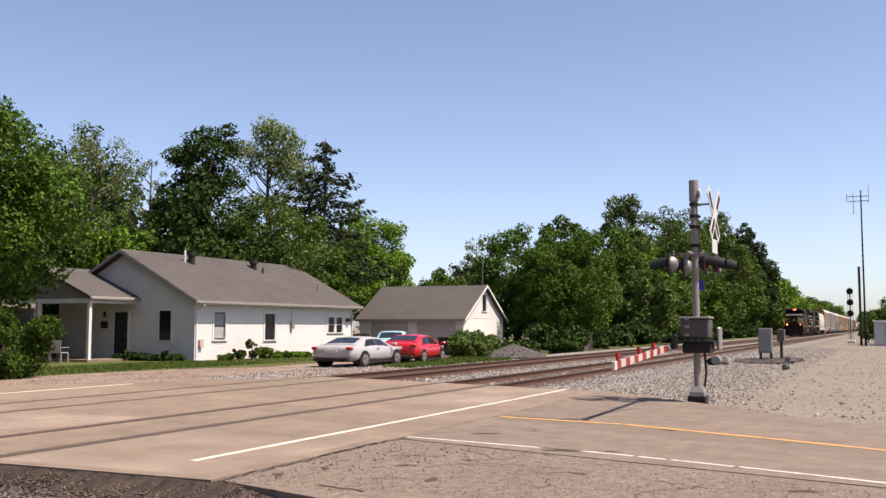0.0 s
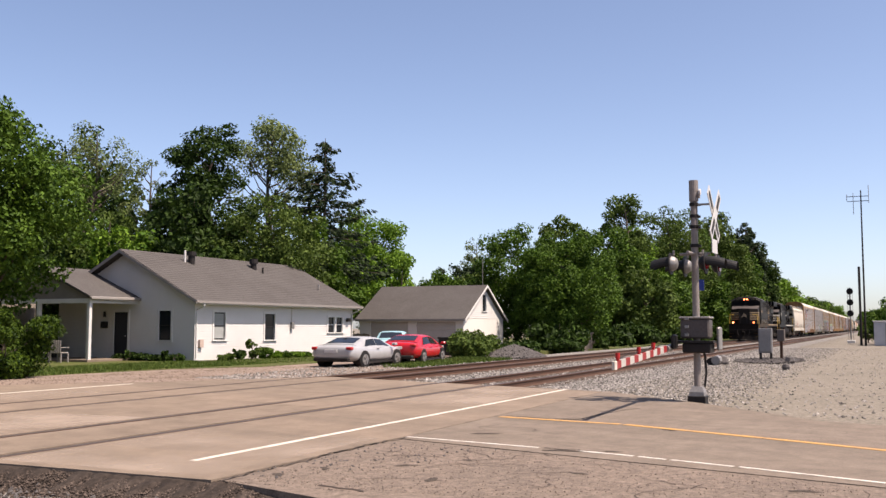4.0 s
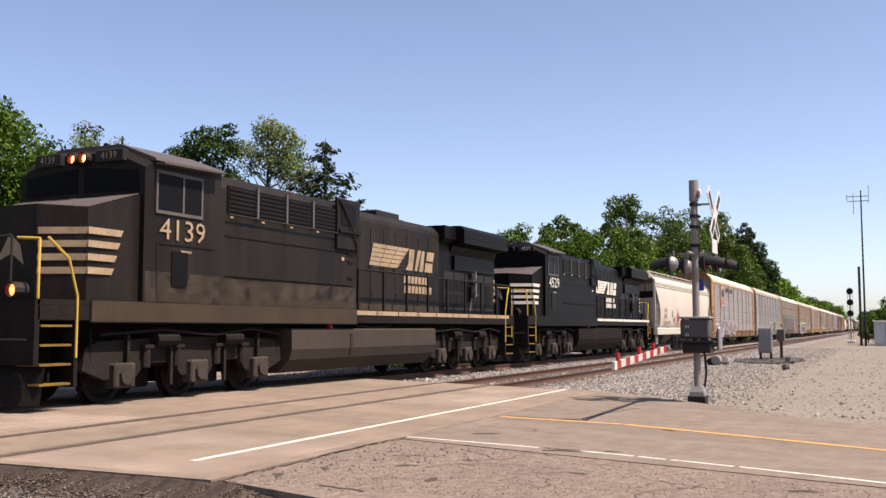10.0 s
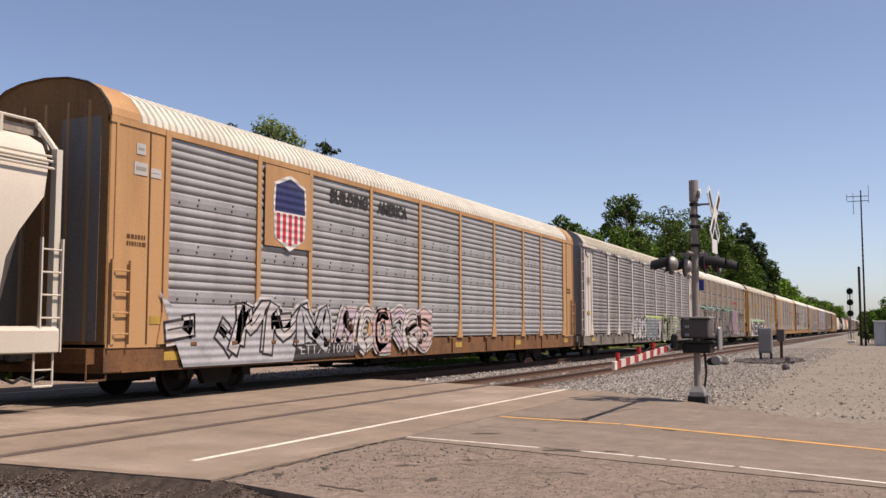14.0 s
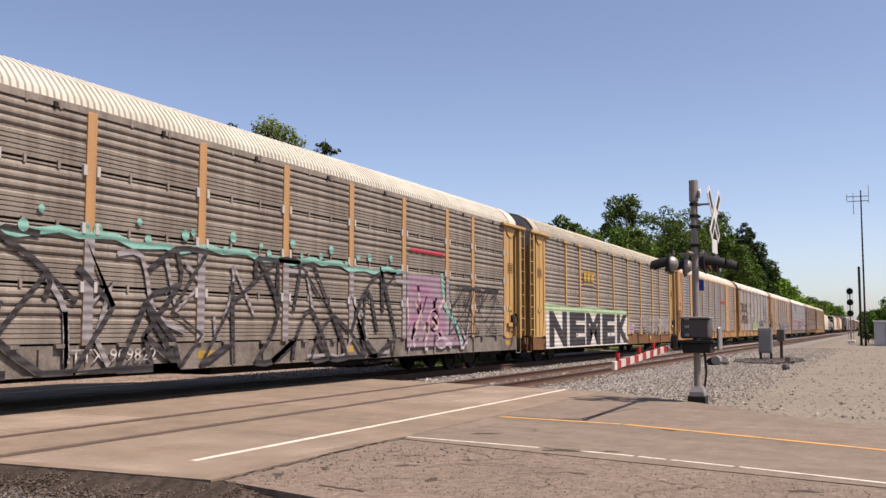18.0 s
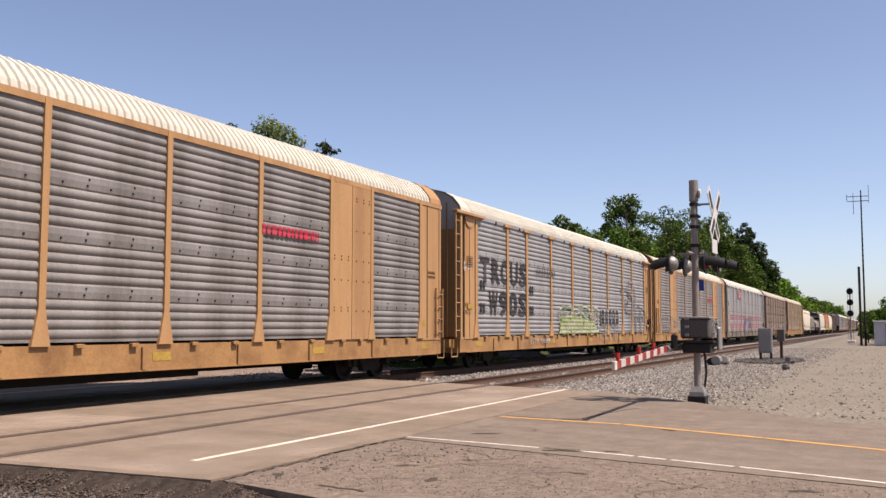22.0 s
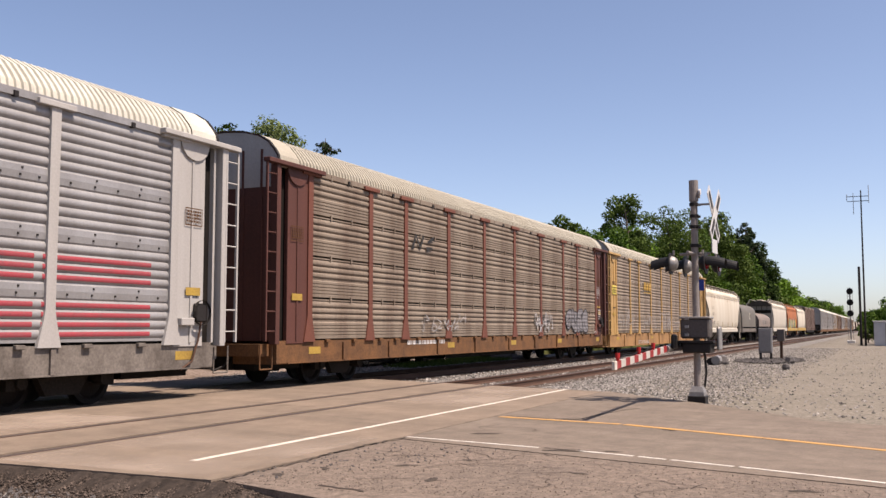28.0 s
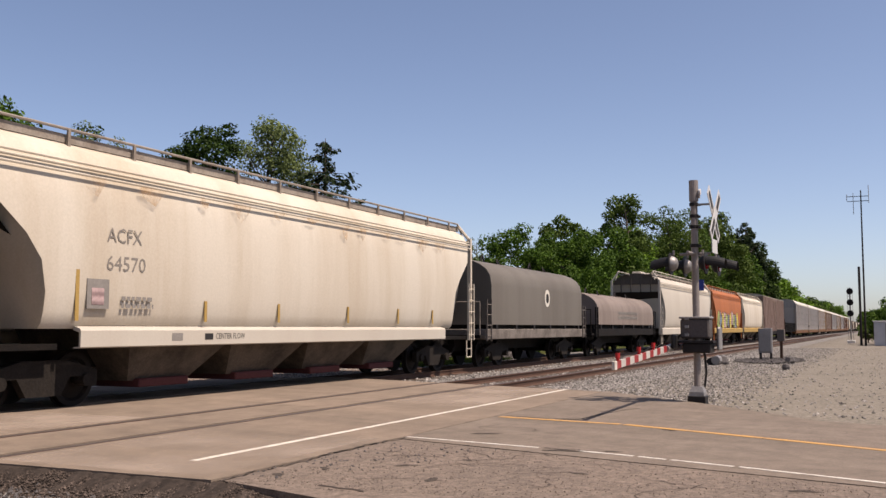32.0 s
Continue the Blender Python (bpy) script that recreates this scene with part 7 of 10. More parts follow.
    part("centre_sill", Geo().box(-half + 0.8, half - 0.8, -0.35, 0.35, 0.42, 0.70).box(-3.2, 3.2, -0.9, 0.9, 0.38, 0.65), DIRTY_BLACK, c)
    part("brake_rod", Geo().cyl((-6, -0.8, 0.5), (6, -0.8, 0.5), 0.025, n=5), DIRTY_BLACK, c)
    for x in (-11.9, -4.1, 1.4, 6.8, 12.6):
        part("placard", Geo().box(x - 0.25, x + 0.25, -1.506, -1.50, 0.74, 0.90), DULL_YELLOW if far is False else sill, c, "small yellow reflector")
    bogie(c, -10.06)
    bogie(c, 10.06)
    couplers(c, half)
    for ob in c.children:
        ob.matrix_basis = pose(shift, 0, 0) @ ob.matrix_basis
    return c


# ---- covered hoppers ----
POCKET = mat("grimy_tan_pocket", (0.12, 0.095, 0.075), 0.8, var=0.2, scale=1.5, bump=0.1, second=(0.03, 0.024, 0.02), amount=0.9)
# dark colour standing for the shade on the hopper ends
END_SHADE = mat("shaded_end_sheet", (0.10, 0.085, 0.072), 0.8, var=0.15, scale=1.5, second=(0.05, 0.04, 0.033), amount=0.8, streak=True)
GREY_RAIL = mat("weathered_roof_rail", (0.30, 0.26, 0.22), 0.7, var=0.15, scale=3, second=(0.15, 0.11, 0.08), amount=0.7)


def hopper(label, half, skin, sillm, top=4.62, pockets=4, dark=None, slant=0.95, sill_in=0.0, rail=None, sill_low=0.94):
    c = thing("covered_hopper", label, "railway car", group="cars of the train")
    hb = half - 0.55
    n = 9
    side = [(1.40, 1.32), (1.47, 1.40), (1.52, 1.60), (1.555, 1.9), (1.573, 2.4), (1.57, 2.8), (1.535, 3.4), (1.45, 3.95), (1.30, 4.27), (0.95, 4.46), (0.5, top - 0.1), (0, top - 0.06)]
    ring = [(-y, z) for y, z in side] + [(y, z) for y, z in side[::-1][1:]]
    def cut(z):
        return slant if z < 2.1 else (0.0 if z > 3.55 else slant * (1 - ((z - 2.1) / 1.45) ** 1.6))
    xs = [-1, -0.98, -0.5, 0, 0.5, 0.98, 1]
    rings = [[(k * (hb - 0.18 - cut(z)), y, z) for y, z in ring] for k in xs]
    b = part("body", Geo().loft(rings), skin, c, "smooth painted hopper body", smooth=True)
    # roof edge ridges
    for z, y in ((4.06, 1.475), (3.98, 1.50), (3.86, 1.535)):
        part("roof_ridge", Geo().cyl((-hb + 0.15, -y, z), (hb - 0.15, -y, z), 0.022, n=6).cyl((-hb + 0.15, y, z), (hb - 0.15, y, z), 0.022, n=6), skin, b)
    # side sill
    rim = [(1.57, sill_low), (1.60, sill_low + 0.02), (1.60, 1.29), (1.57, 1.33), (1.45, 1.36), (1.43, 1.30), (1.56, 1.26), (1.56, sill_low + 0.03), (1.44, sill_low + 0.02), (1.44, sill_low)]
    part("side_sill", Geo().prism([(-y, z) for y, z in rim], -hb + sill_in, hb - sill_in).prism([(y, z) for y, z in rim[::-1]], -hb + sill_in, hb - sill_in), sillm, c, "long white side sill with a sloped top")
    # running board with its rail
    rb = part("running_board", Geo().box(-hb - 0.1, hb + 0.1, -1.0, -0.36, top - 0.16, top - 0.13).box(-hb - 0.1, hb + 0.1, 0.36, 1.0, top - 0.16, top - 0.13), GALV, c)
    for y in (-1.06, 1.06):
        part("guard_rail", Geo().tube([(-hb - 0.05, y * 1.12, 4.22), (-hb + 0.1, y, top + 0.06), (hb - 0.1, y, top + 0.06), (hb + 0.05, y * 1.12, 4.22)], 0.026), rail or skin, rb)
    part("walkway_edge", Geo().box(-hb - 0.1, hb + 0.1, -1.01, -0.98, top - 0.17, top - 0.02), GREY_RAIL, rb, "grey grating along the roof edge")
    stan = Geo().box(-0.03, 0.03, -1.09, -1.05, 4.33, top + 0.06).mesh("stanchion", rail or skin)
    for k in range(12):
        part("stanchion", stan, rail or skin, rb, at=pose(-hb + 0.8 + k * (2 * hb - 1.6) / 11, 0, 0))
    for k in range(10):
        x = -hb + 1.0 + k * (2 * hb - 2) / 9
        part("hatch", Geo().box(x - 0.6, x + 0.6, -0.28, 0.28, top - 0.08, top + 0.05, 0.03), skin, rb)
    # ends: corner posts, ladders, slope sheets, platforms
    for s in (-1, 1):
        for y in (-1.44, 1.44):
            part("corner_post", Geo().box(s * hb - 0.06, s * hb + 0.06, y - 0.06, y + 0.06, 0.95, 4.2).cyl((s * hb, y, 4.15), (s * (hb - 0.05), y * 0.72, top + 0.02), 0.05, n=6), skin, c)
            ladder(c, s * (hb + 0.06), s * (hb - 0.36), y * 1.08, 0.95, 2.75, 5, skin)
        # slope and end sheets are coloured dark in place of the end's shade
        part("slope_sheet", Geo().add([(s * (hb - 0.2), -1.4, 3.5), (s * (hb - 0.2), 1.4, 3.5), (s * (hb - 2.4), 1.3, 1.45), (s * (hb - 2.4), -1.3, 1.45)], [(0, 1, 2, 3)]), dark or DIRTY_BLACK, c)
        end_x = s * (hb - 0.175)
        es = part("end_sheet", Geo().prism([(-y * 0.985, z) for y, z in side if z > 3.5] + [(y * 0.985, z) for y, z in side[::-1] if z > 3.5], min(end_x, end_x + s * 0.012), max(end_x, end_x + s * 0.012)), END_SHADE, c, "dark end sheet with its shade in the colour")
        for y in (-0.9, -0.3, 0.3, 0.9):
            part("end_rib", Geo().box(min(end_x + s * 0.012, end_x + s * 0.06), max(end_x + s * 0.012, end_x + s * 0.06), y - 0.03, y + 0.03, 3.5, 4.3), END_SHADE, es)
        part("platform", Geo().box(min(s * (hb - 2.0), s * (hb + 0.1)), max(s * (hb - 2.0), s * (hb + 0.1)), -1.35, 1.35, 0.98, 1.08), DIRTY_BLACK, c)
        part("brace", Geo().cyl((s * (hb - 0.2), -0.5, 1.08), (s * (hb - 1.2), -0.5, 2.5), 0.05, n=5).cyl((s * (hb - 0.2), 0.5, 1.08), (s * (hb - 1.2), 0.5, 2.5), 0.05, n=5), DIRTY_BLACK, c)
        part("stirrup_step", Geo().tube([(s * (hb - 0.02), -1.5, 0.95), (s * (hb - 0.02), -1.5, 0.42), (s * (hb - 0.4), -1.5, 0.42), (s * (hb - 0.4), -1.5, 0.95)], 0.02).cyl((s * (hb - 0.02), -1.5, 0.68), (s * (hb - 0.4), -1.5, 0.68), 0.016, n=4), skin, c)
    # hopper pockets
    span = 2 * (hb - 3.6)
    for k in range(pockets):
        x = -span / 2 + (k + 0.5) * span / pockets
        g = Geo().loft([[(x + a * span / pockets * 0.5, bb * 1.42, 1.36) for a, bb in ((-1, -1), (1, -1), (1, 1), (-1, 1))], [(x + a * span / pockets * 0.46, bb * 1.30, 0.98) for a, bb in ((-1, -1), (1, -1), (1, 1), (-1, 1))], [(x + a * 0.85, bb * 0.80, 0.36) for a, bb in ((-1, -1), (1, -1), (1, 1), (-1, 1))]])
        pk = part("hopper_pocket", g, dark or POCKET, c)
        part("outlet_gate", Geo().box(x - 0.7, x + 0.7, -0.95, 0.95, 0.24, 0.40, 0.02), mat("outlet_red", (0.10, 0.03, 0.03), 0.8) if "outlet_red" not in bpy.data.materials else bpy.data.materials["outlet_red"], pk, "reddish outlet gate")
    part("centre_sill", Geo().box(-half + 0.8, half - 0.8, -0.25, 0.25, 0.62, 0.95), DIRTY_BLACK, c)
    bogie(c, -hb + 2.0)
    bogie(c, hb - 2.0)
    couplers(c, half)
    return c


def coil_car(label, half, skin, sillm, high=3.55, low=1.55):
    c = thing("coil_car", label, "railway car", group="cars of the train")
    hb = half - 0.85
    m = 12
    out = [(-1.45, low)] + [(-1.45 * math.cos(math.pi * k / m) if k else -1.45, high - 0.95 + 0.95 * math.sin(math.pi * k / m) ** 0.8) for k in range(m + 1)] + [(1.45, low)]
    cover = part("cover", Geo().prism(out, -hb + 0.5, hb - 0.5), skin, c, "rounded steel cover", smooth=True)
    for x in (-hb * 0.45, hb * 0.45):
        part("lifting_hook", Geo().tube([(x - 0.25, 0, high - 0.02), (x, 0, high + 0.3), (x + 0.25, 0, high - 0.02)], 0.03), DARK_METAL, cover)
        for y in (-0.7, 0.7):
            part("lifting_bracket", Geo().tube([(x - 0.2, y, high - 0.2), (x, y * 0.8, high + 0.12), (x + 0.2, y, high - 0.2)], 0.025), DARK_METAL, cover)
    part("side_sill", Geo().box(-hb, hb, -1.45, 1.45, 0.95, 1.30, 0.02), sillm, c)
    for k in range(6):
        x = -hb + 1 + k * (2 * hb - 2) / 5
        part("cover_stop", Geo().box(x - 0.08, x + 0.08, -1.46, -1.38, 1.3, low), DARK_METAL, c)
        part("cover_stop", Geo().box(x - 0.08, x + 0.08, 1.38, 1.46, 1.3, low), DARK_METAL, c)
    part("trough", Geo().box(-hb + 0.6, hb - 0.6, -1.2, 1.2, 1.3, low + 0.02), DIRTY_BLACK, c)
    for s in (-1, 1):
        part("end_platform", Geo().box(s * hb - 0.4, s * hb + 0.4, -1.4, 1.4, 1.0, 1.1), DIRTY_BLACK, c)
        ladder(c, s * (hb - 0.02), s * (hb - 0.42), -1.47, 0.9, 2.3, 4, sillm)
        part("handrail", Geo().tube([(s * (hb + 0.2), -1.3, 1.1), (s * (hb + 0.2), -1.3, 2.2), (s * (hb + 0.2), 1.3, 2.2), (s * (hb + 0.2), 1.3, 1.1)], 0.025), sillm, c)
    part("centre_sill", Geo().box(-half + 0.8, half - 0.8, -0.3, 0.3, 0.55, 0.96), DIRTY_BLACK, c)
    bogie(c, -hb + 1.9)
    bogie(c, hb - 1.9)
    couplers(c, half)
    return c


def boxcar(label, half, skin, roofm, high=4.75):
    c = thing("boxcar", label, "railway car", group="cars of the train")
    hb = half - 0.75
    part("body", Geo().box(-hb, hb, -1.50, 1.50, 0.95, high, 0.02), skin, c)
    rib = Geo().box(-0.05, 0.05, -1.545, -1.50, 1.0, high - 0.05).box(-0.05, 0.05, 1.50, 1.545, 1.0, high - 0.05).mesh("rib", skin)
    for k in range(17):
        x = -hb + 0.6 + k * (2 * hb - 1.2) / 16
        if abs(x) > 1.6:
            part("rib", rib, skin, c, at=pose(x, 0, 0))
    d = part("door", Geo().box(-1.5, 1.5, -1.56, -1.50, 1.05, high - 0.25, 0.01), skin, c)
    part("door_bar", Geo().cyl((-0.7, -1.58, 1.1), (-0.7, -1.58, high - 0.3), 0.025, n=5).cyl((0.7, -1.58, 1.1), (0.7, -1.58, high - 0.3), 0.025, n=5), DARK_METAL, d)
    part("roof", Geo().prism([(-1.52, high), (-1.52, high + 0.06), (-0.9, high + 0.24), (0, high + 0.32), (0.9, high + 0.24), (1.52, high + 0.06), (1.52, high)], -hb - 0.02, hb + 0.02), roofm, c)
    for s in (-1, 1):
        ladder(c, s * (hb - 0.05), s * (hb - 0.45), -1.56, 0.9, 2.6, 5, skin)
        for k in range(9):
            part("end_rib", Geo().box(s * hb - 0.04, s * hb + 0.04, -1.35, 1.35, 1.3 + k * 0.36, 1.42 + k * 0.36), skin, c)
    part("side_sill", Geo().box(-hb + 2.5, hb - 2.5, -1.48, 1.48, 0.6, 0.95), DIRTY_BLACK, c)
    bogie(c, -hb + 2.2)
    bogie(c, hb - 2.2)
    couplers(c, half)
    return c


def gondola(label, half, skin, high=2.1):
    c = thing("gondola", label, "railway car", group="cars of the train")
    hb = half - 0.75
    part("side", Geo().box(-hb, hb, -1.5, -1.42, 0.9, high).box(-hb, hb, -1.56, -1.42, high - 0.1, high), skin, c)
    part("side", Geo().box(-hb, hb, 1.42, 1.5, 0.9, high).box(-hb, hb, 1.42, 1.56, high - 0.1, high), skin, c)
    part("end", Geo().box(-hb, -hb + 0.1, -1.42, 1.42, 0.9, high), skin, c)
    part("end", Geo().box(hb - 0.1, hb, -1.42, 1.42, 0.9, high), skin, c)
    part("floor", Geo().box(-hb, hb, -1.42, 1.42, 0.8, 0.95), DIRTY_BLACK, c)
    rib = Geo().box(-0.06, 0.06, -1.56, -1.5, 0.9, high - 0.1).mesh("rib", skin)
    for k in range(13):
        part("rib", rib, skin, c, at=pose(-hb + 0.4 + k * (2 * hb - 0.8) / 12, 0, 0))
    bogie(c, -hb + 2.0)
    bogie(c, hb - 2.0)
    couplers(c, half)
    return c


# ---- locomotives ----
LAMP = glow("headlight_glow", (1.0, 0.20, 0.07), 6.0)
CAB_GLASS = mat("dark_cab_glass", (0.008, 0.008, 0.009), 0.35, var=0.1, bump=0.0, spec=0.04)
WINDOW_EDGE = mat("dull_window_frame", (0.11, 0.10, 0.095), 0.6, 0.2)
STEP_YELLOW = mat("worn_step_yellow", (0.20, 0.12, 0.025), 0.7, second=(0.05, 0.035, 0.02), amount=0.9)
DUSTY_SKIN = mat("dusty_black_paint", (0.0085, 0.0065, 0.0052), 0.55, var=0.3, scale=1.3, bump=0.06, second=(0.0288, 0.0209, 0.0144), amount=0.8, streak=True, spec=0.16)
TANK_DARK = mat("grimy_tank", (0.0099, 0.0072, 0.0060), 0.75, var=0.2, scale=1, second=(0.0193, 0.0143, 0.0116), spec=0.1)
TANK_DUSTY = mat("dusty_tank", (0.055, 0.044, 0.036), 0.75, var=0.15, scale=1, second=(0.02, 0.015, 0.012), spec=0.1)
AMBER = glow("ditch_light_glow", (1.0, 0.20, 0.06), 2.6)
GRILLE = mat("grille_grey", (0.0240, 0.0208, 0.0200), 0.6, 0.2)
DUST = mat("tan_dust", (0.046, 0.033, 0.022), 0.85, var=0.15, scale=1.2, second=(0.032, 0.023, 0.016), amount=0.9)
DUST_THICK, DUST_THIN = stain_mat("tan_dust_film", (0.075, 0.052, 0.034), 0.7, 2.0), stain_mat("thin_dust_film", (0.07, 0.05, 0.033), 0.4, 2.6)
RAIL_BLACK = mat("black_handrail", (0.006, 0.005, 0.005), 0.6, var=0.1)
NOSE_GREY = mat("sun_bleached_black", (0.085, 0.072, 0.068), 0.55, var=0.12, scale=1.5, second=(0.05, 0.042, 0.04))


def locomotive(label, half, number, skin, dirt, lit=True, dusty=True):
    c = thing("diesel_locomotive", label, "locomotive", group="locomotives")
    fe, x0, x1 = (0.30, -half + 1.10, -half + 2.62) if dusty else (0.85, -half + 1.35, -half + 2.85)
    mark = STRIPE_TAN if dusty else STRIPE
    part("frame", Geo().box(-half + fe, half - 0.75, -1.50, 1.50, 1.45, 1.70, 0.015), dirt, c, "long platform frame")
    st = Geo()
    for k in range(9):
        x = -1.0 + k * (half - 0.2) / 9
        st.box(x, x + (half - 0.2) / 9 - 0.05, -1.512, -1.50, 1.66, 1.77)
    part("sill_stripe", st, mark, c, "white stripe along the walkway edge")
    part("walkway", Geo().box(-half + fe, half - 0.75, -1.50, 1.50, 1.70, 1.79), dirt, c)
    part("underframe", Geo().box(-half + 1.2, half - 1.2, -0.7, 0.7, 0.85, 1.46), DIRTY_BLACK, c)
    # nose
    pl = [(x0 + 0.32, -1.38), (x0, -0.55), (x0, 0.55), (x0 + 0.32, 1.38)]
    rings = [[(x, y, z) for x, y in pl] + [(x1 + 0.05, 1.42, z), (x1 + 0.05, -1.42, z)] for z in (1.79, 3.05)]
    rings.append([(x, y, 3.36 if abs(y) > 1 else 3.42) for x, y in pl] + [(x1 + 0.05, 1.42, 3.74), (x1 + 0.05, -1.42, 3.74)])
    nose = part("nose", Geo().loft(rings), skin, c, "short black nose with white stripes")
    part("nose_top", Geo().poly([(x0 + 0.33, -1.36, 3.375), (x1 + 0.04, -1.40, 3.755), (x1 + 0.04, 1.40, 3.755), (x0 + 0.33, 1.36, 3.375), (x0 + 0.02, 0.55, 3.432), (x0 + 0.02, -0.55, 3.432)]), NOSE_GREY, nose)
    for k in range(4):
        z = 2.24 + k * 0.225
        w = 0.55 + 0.07 * k
        for s in (-1, 1):
            part("nose_stripe", Geo().prism([(x0 + 0.30, z), (x0 + 0.30 + w, z), (x0 + 0.36 + w, z + 0.115), (x0 + 0.30, z + 0.115)], s * 1.415 - 0.008, s * 1.415 + 0.008, "y"), mark, nose)
            part("nose_stripe", Geo().add([(x0 + 0.325, s * 1.40, z), (x0 - 0.005, s * 0.60, z), (x0 - 0.005, s * 0.60, z + 0.115), (x0 + 0.325, s * 1.40, z + 0.115)], [(0, 1, 2, 3)]), mark, nose)
    part("emblem", Geo().add([(x0 - 0.008, 0.35, 2.45), (x0 - 0.008, 0.05, 2.95), (x0 - 0.008, -0.2, 2.75), (x0 - 0.008, -0.3, 2.4), (x0 - 0.008, 0.0, 2.6)], [(0, 1, 2, 4), (2, 3, 4)]), mark, nose, "plain pale emblem shape")
    part("nose_door", Geo().box(x0 - 0.03, x0 - 0.005, 0.55, 0.58, 1.85, 3.1), DARK_METAL, nose)
    # cab
    xa, xb = x1, x1 + 2.2
    cabr = []
    for x, zt, zs in ((xa, 4.55, 4.22), (xa + 0.25, 4.70, 4.36), (xb, 4.72, 4.40)):
        cabr.append([(x, -1.52, 1.79), (x, -1.52, zs), (x, -0.75, zt), (x, 0.75, zt), (x, 1.52, zs), (x, 1.52, 1.79)])
    cab = part("cab", Geo().loft(cabr), skin, c, "black cab with white number")
    part("cab_roof", Geo().loft([[(x, -1.60, zs - 0.0), (x, -1.57, zs + 0.05), (x, -0.75, zt + 0.03), (x, 0.75, zt + 0.03), (x, 1.57, zs + 0.05), (x, 1.60, zs)] for x, zt, zs in ((xa + 0.2, 4.70, 4.37), (xb + 0.02, 4.73, 4.41))], closed=True), NOSE_GREY, cab)
    for s in (-1, 1):
        part("windscreen", Geo().add([(xa - 0.012, s * 0.08, 3.82), (xa - 0.012, s * 1.38, 3.80), (xa - 0.012, s * 1.36, 4.18), (xa - 0.012, s * 0.08, 4.30)], [(0, 1, 2, 3)]), CAB_GLASS, cab)
        part("number_board", Geo().box(xa - 0.10, xa + 0.05, s * 0.75 - 0.33, s * 0.75 + 0.33, 4.36, 4.58, 0.01), DARK_METAL, cab)
        lettering("board_number", number, 0.19, mark, cab, 0, 0, 0, at=pose(xa - 0.108, s * 0.75, 4.47, 0, 0, -90))
        y = s * 1.53
        w1 = part("cab_window", Geo().box(xa + 0.32, xa + 1.0, y - 0.012, y + 0.012, 3.48, 4.16), CAB_GLASS, cab)
        part("window_frame", Geo().box(xa + 0.27, xa + 0.32, y - 0.025, y + 0.025, 3.42, 4.22).box(xa + 1.0, xa + 1.05, y - 0.025, y + 0.025, 3.42, 4.22).box(xa + 0.32, xa + 1.0, y - 0.025, y + 0.025, 3.42, 3.48).box(xa + 0.32, xa + 1.0, y - 0.025, y + 0.025, 4.16, 4.22), WINDOW_EDGE, w1)
        w2 = part("cab_window", Geo().box(xa + 1.05, xa + 1.55, y - 0.012, y + 0.012, 3.48, 4.16), CAB_GLASS, cab)
        part("window_frame", Geo().box(xa + 1.55, xa + 1.60, y - 0.025, y + 0.025, 3.42, 4.22).box(xa + 1.05, xa + 1.55, y - 0.024, y + 0.024, 3.42, 3.48).box(xa + 1.05, xa + 1.55, y - 0.024, y + 0.024, 4.16, 4.22), WINDOW_EDGE, w2)
        part("rain_visor", Geo().prism([(xa + 0.25, 4.30), (xa + 2.0, 4.36), (xa + 2.0, 4.40), (xa + 0.25, 4.34)], min(y, y + s * 0.22), max(y, y + s * 0.22), "y"), NOSE_GREY, cab)
        part("cab_vent", Geo().box(xa + 0.75, xa + 1.2, y - 0.012, y + 0.012, 2.1, 2.75), CAB_GLASS, cab, "dark side vent")
        part("seam", Geo().box(xa + 0.4, xa + 2.0, y - 0.006, y + 0.006, 2.86, 2.89), dirt, cab)
    lettering("cab_number", number, 0.56, mark, cab, xa + 1.05, -1.545, 3.13, "white cab number", width=1.30)
    bars(cab, xa + 1.0, xa + 1.3, 2.72, 2.8, 1, mark, -1.535, 8)
    for y in (-0.14, 0.14):
        part("headlight", Geo().cyl((xa - 0.02, y, 4.46), (xa - 0.05, y, 4.46), 0.085, n=14), LAMP if lit else PANE, cab, "headlight")
        part("headlight_rim", Geo().cyl((xa + 0.02, y, 4.46), (xa - 0.14, y, 4.46), 0.115, n=14, caps=False).cyl((xa + 0.02, y, 4.46), (xa - 0.14, y, 4.46), 0.09, n=14, caps=False), DARK_METAL, cab)
    part("horn", Geo().cyl((xa + 1.3, 0.2, 4.85), (xa + 0.8, 0.2, 4.87), 0.03, 0.07, n=8).cyl((xa + 1.3, 0.2, 4.72), (xa + 1.3, 0.2, 4.85), 0.03, n=6), DARK_METAL, cab)
    part("aerial", Geo().box(xa + 0.6, xa + 0.9, -0.35, -0.15, 4.74, 4.84, 0.02).cyl((xa + 0.5, -0.5, 4.7), (xa + 0.5, -0.5, 4.95), 0.02, n=5), DARK_METAL, cab)
    # auxiliary section behind the cab, full width
    xc = -0.85
    aux = part("auxiliary_section", Geo().prism([(-1.47, 1.79), (-1.47, 4.15), (-1.30, 4.42), (-0.6, 4.55), (0.6, 4.55), (1.30, 4.42), (1.47, 4.15), (1.47, 1.79)], xb + 0.02, xc), skin, c, "black equipment section")
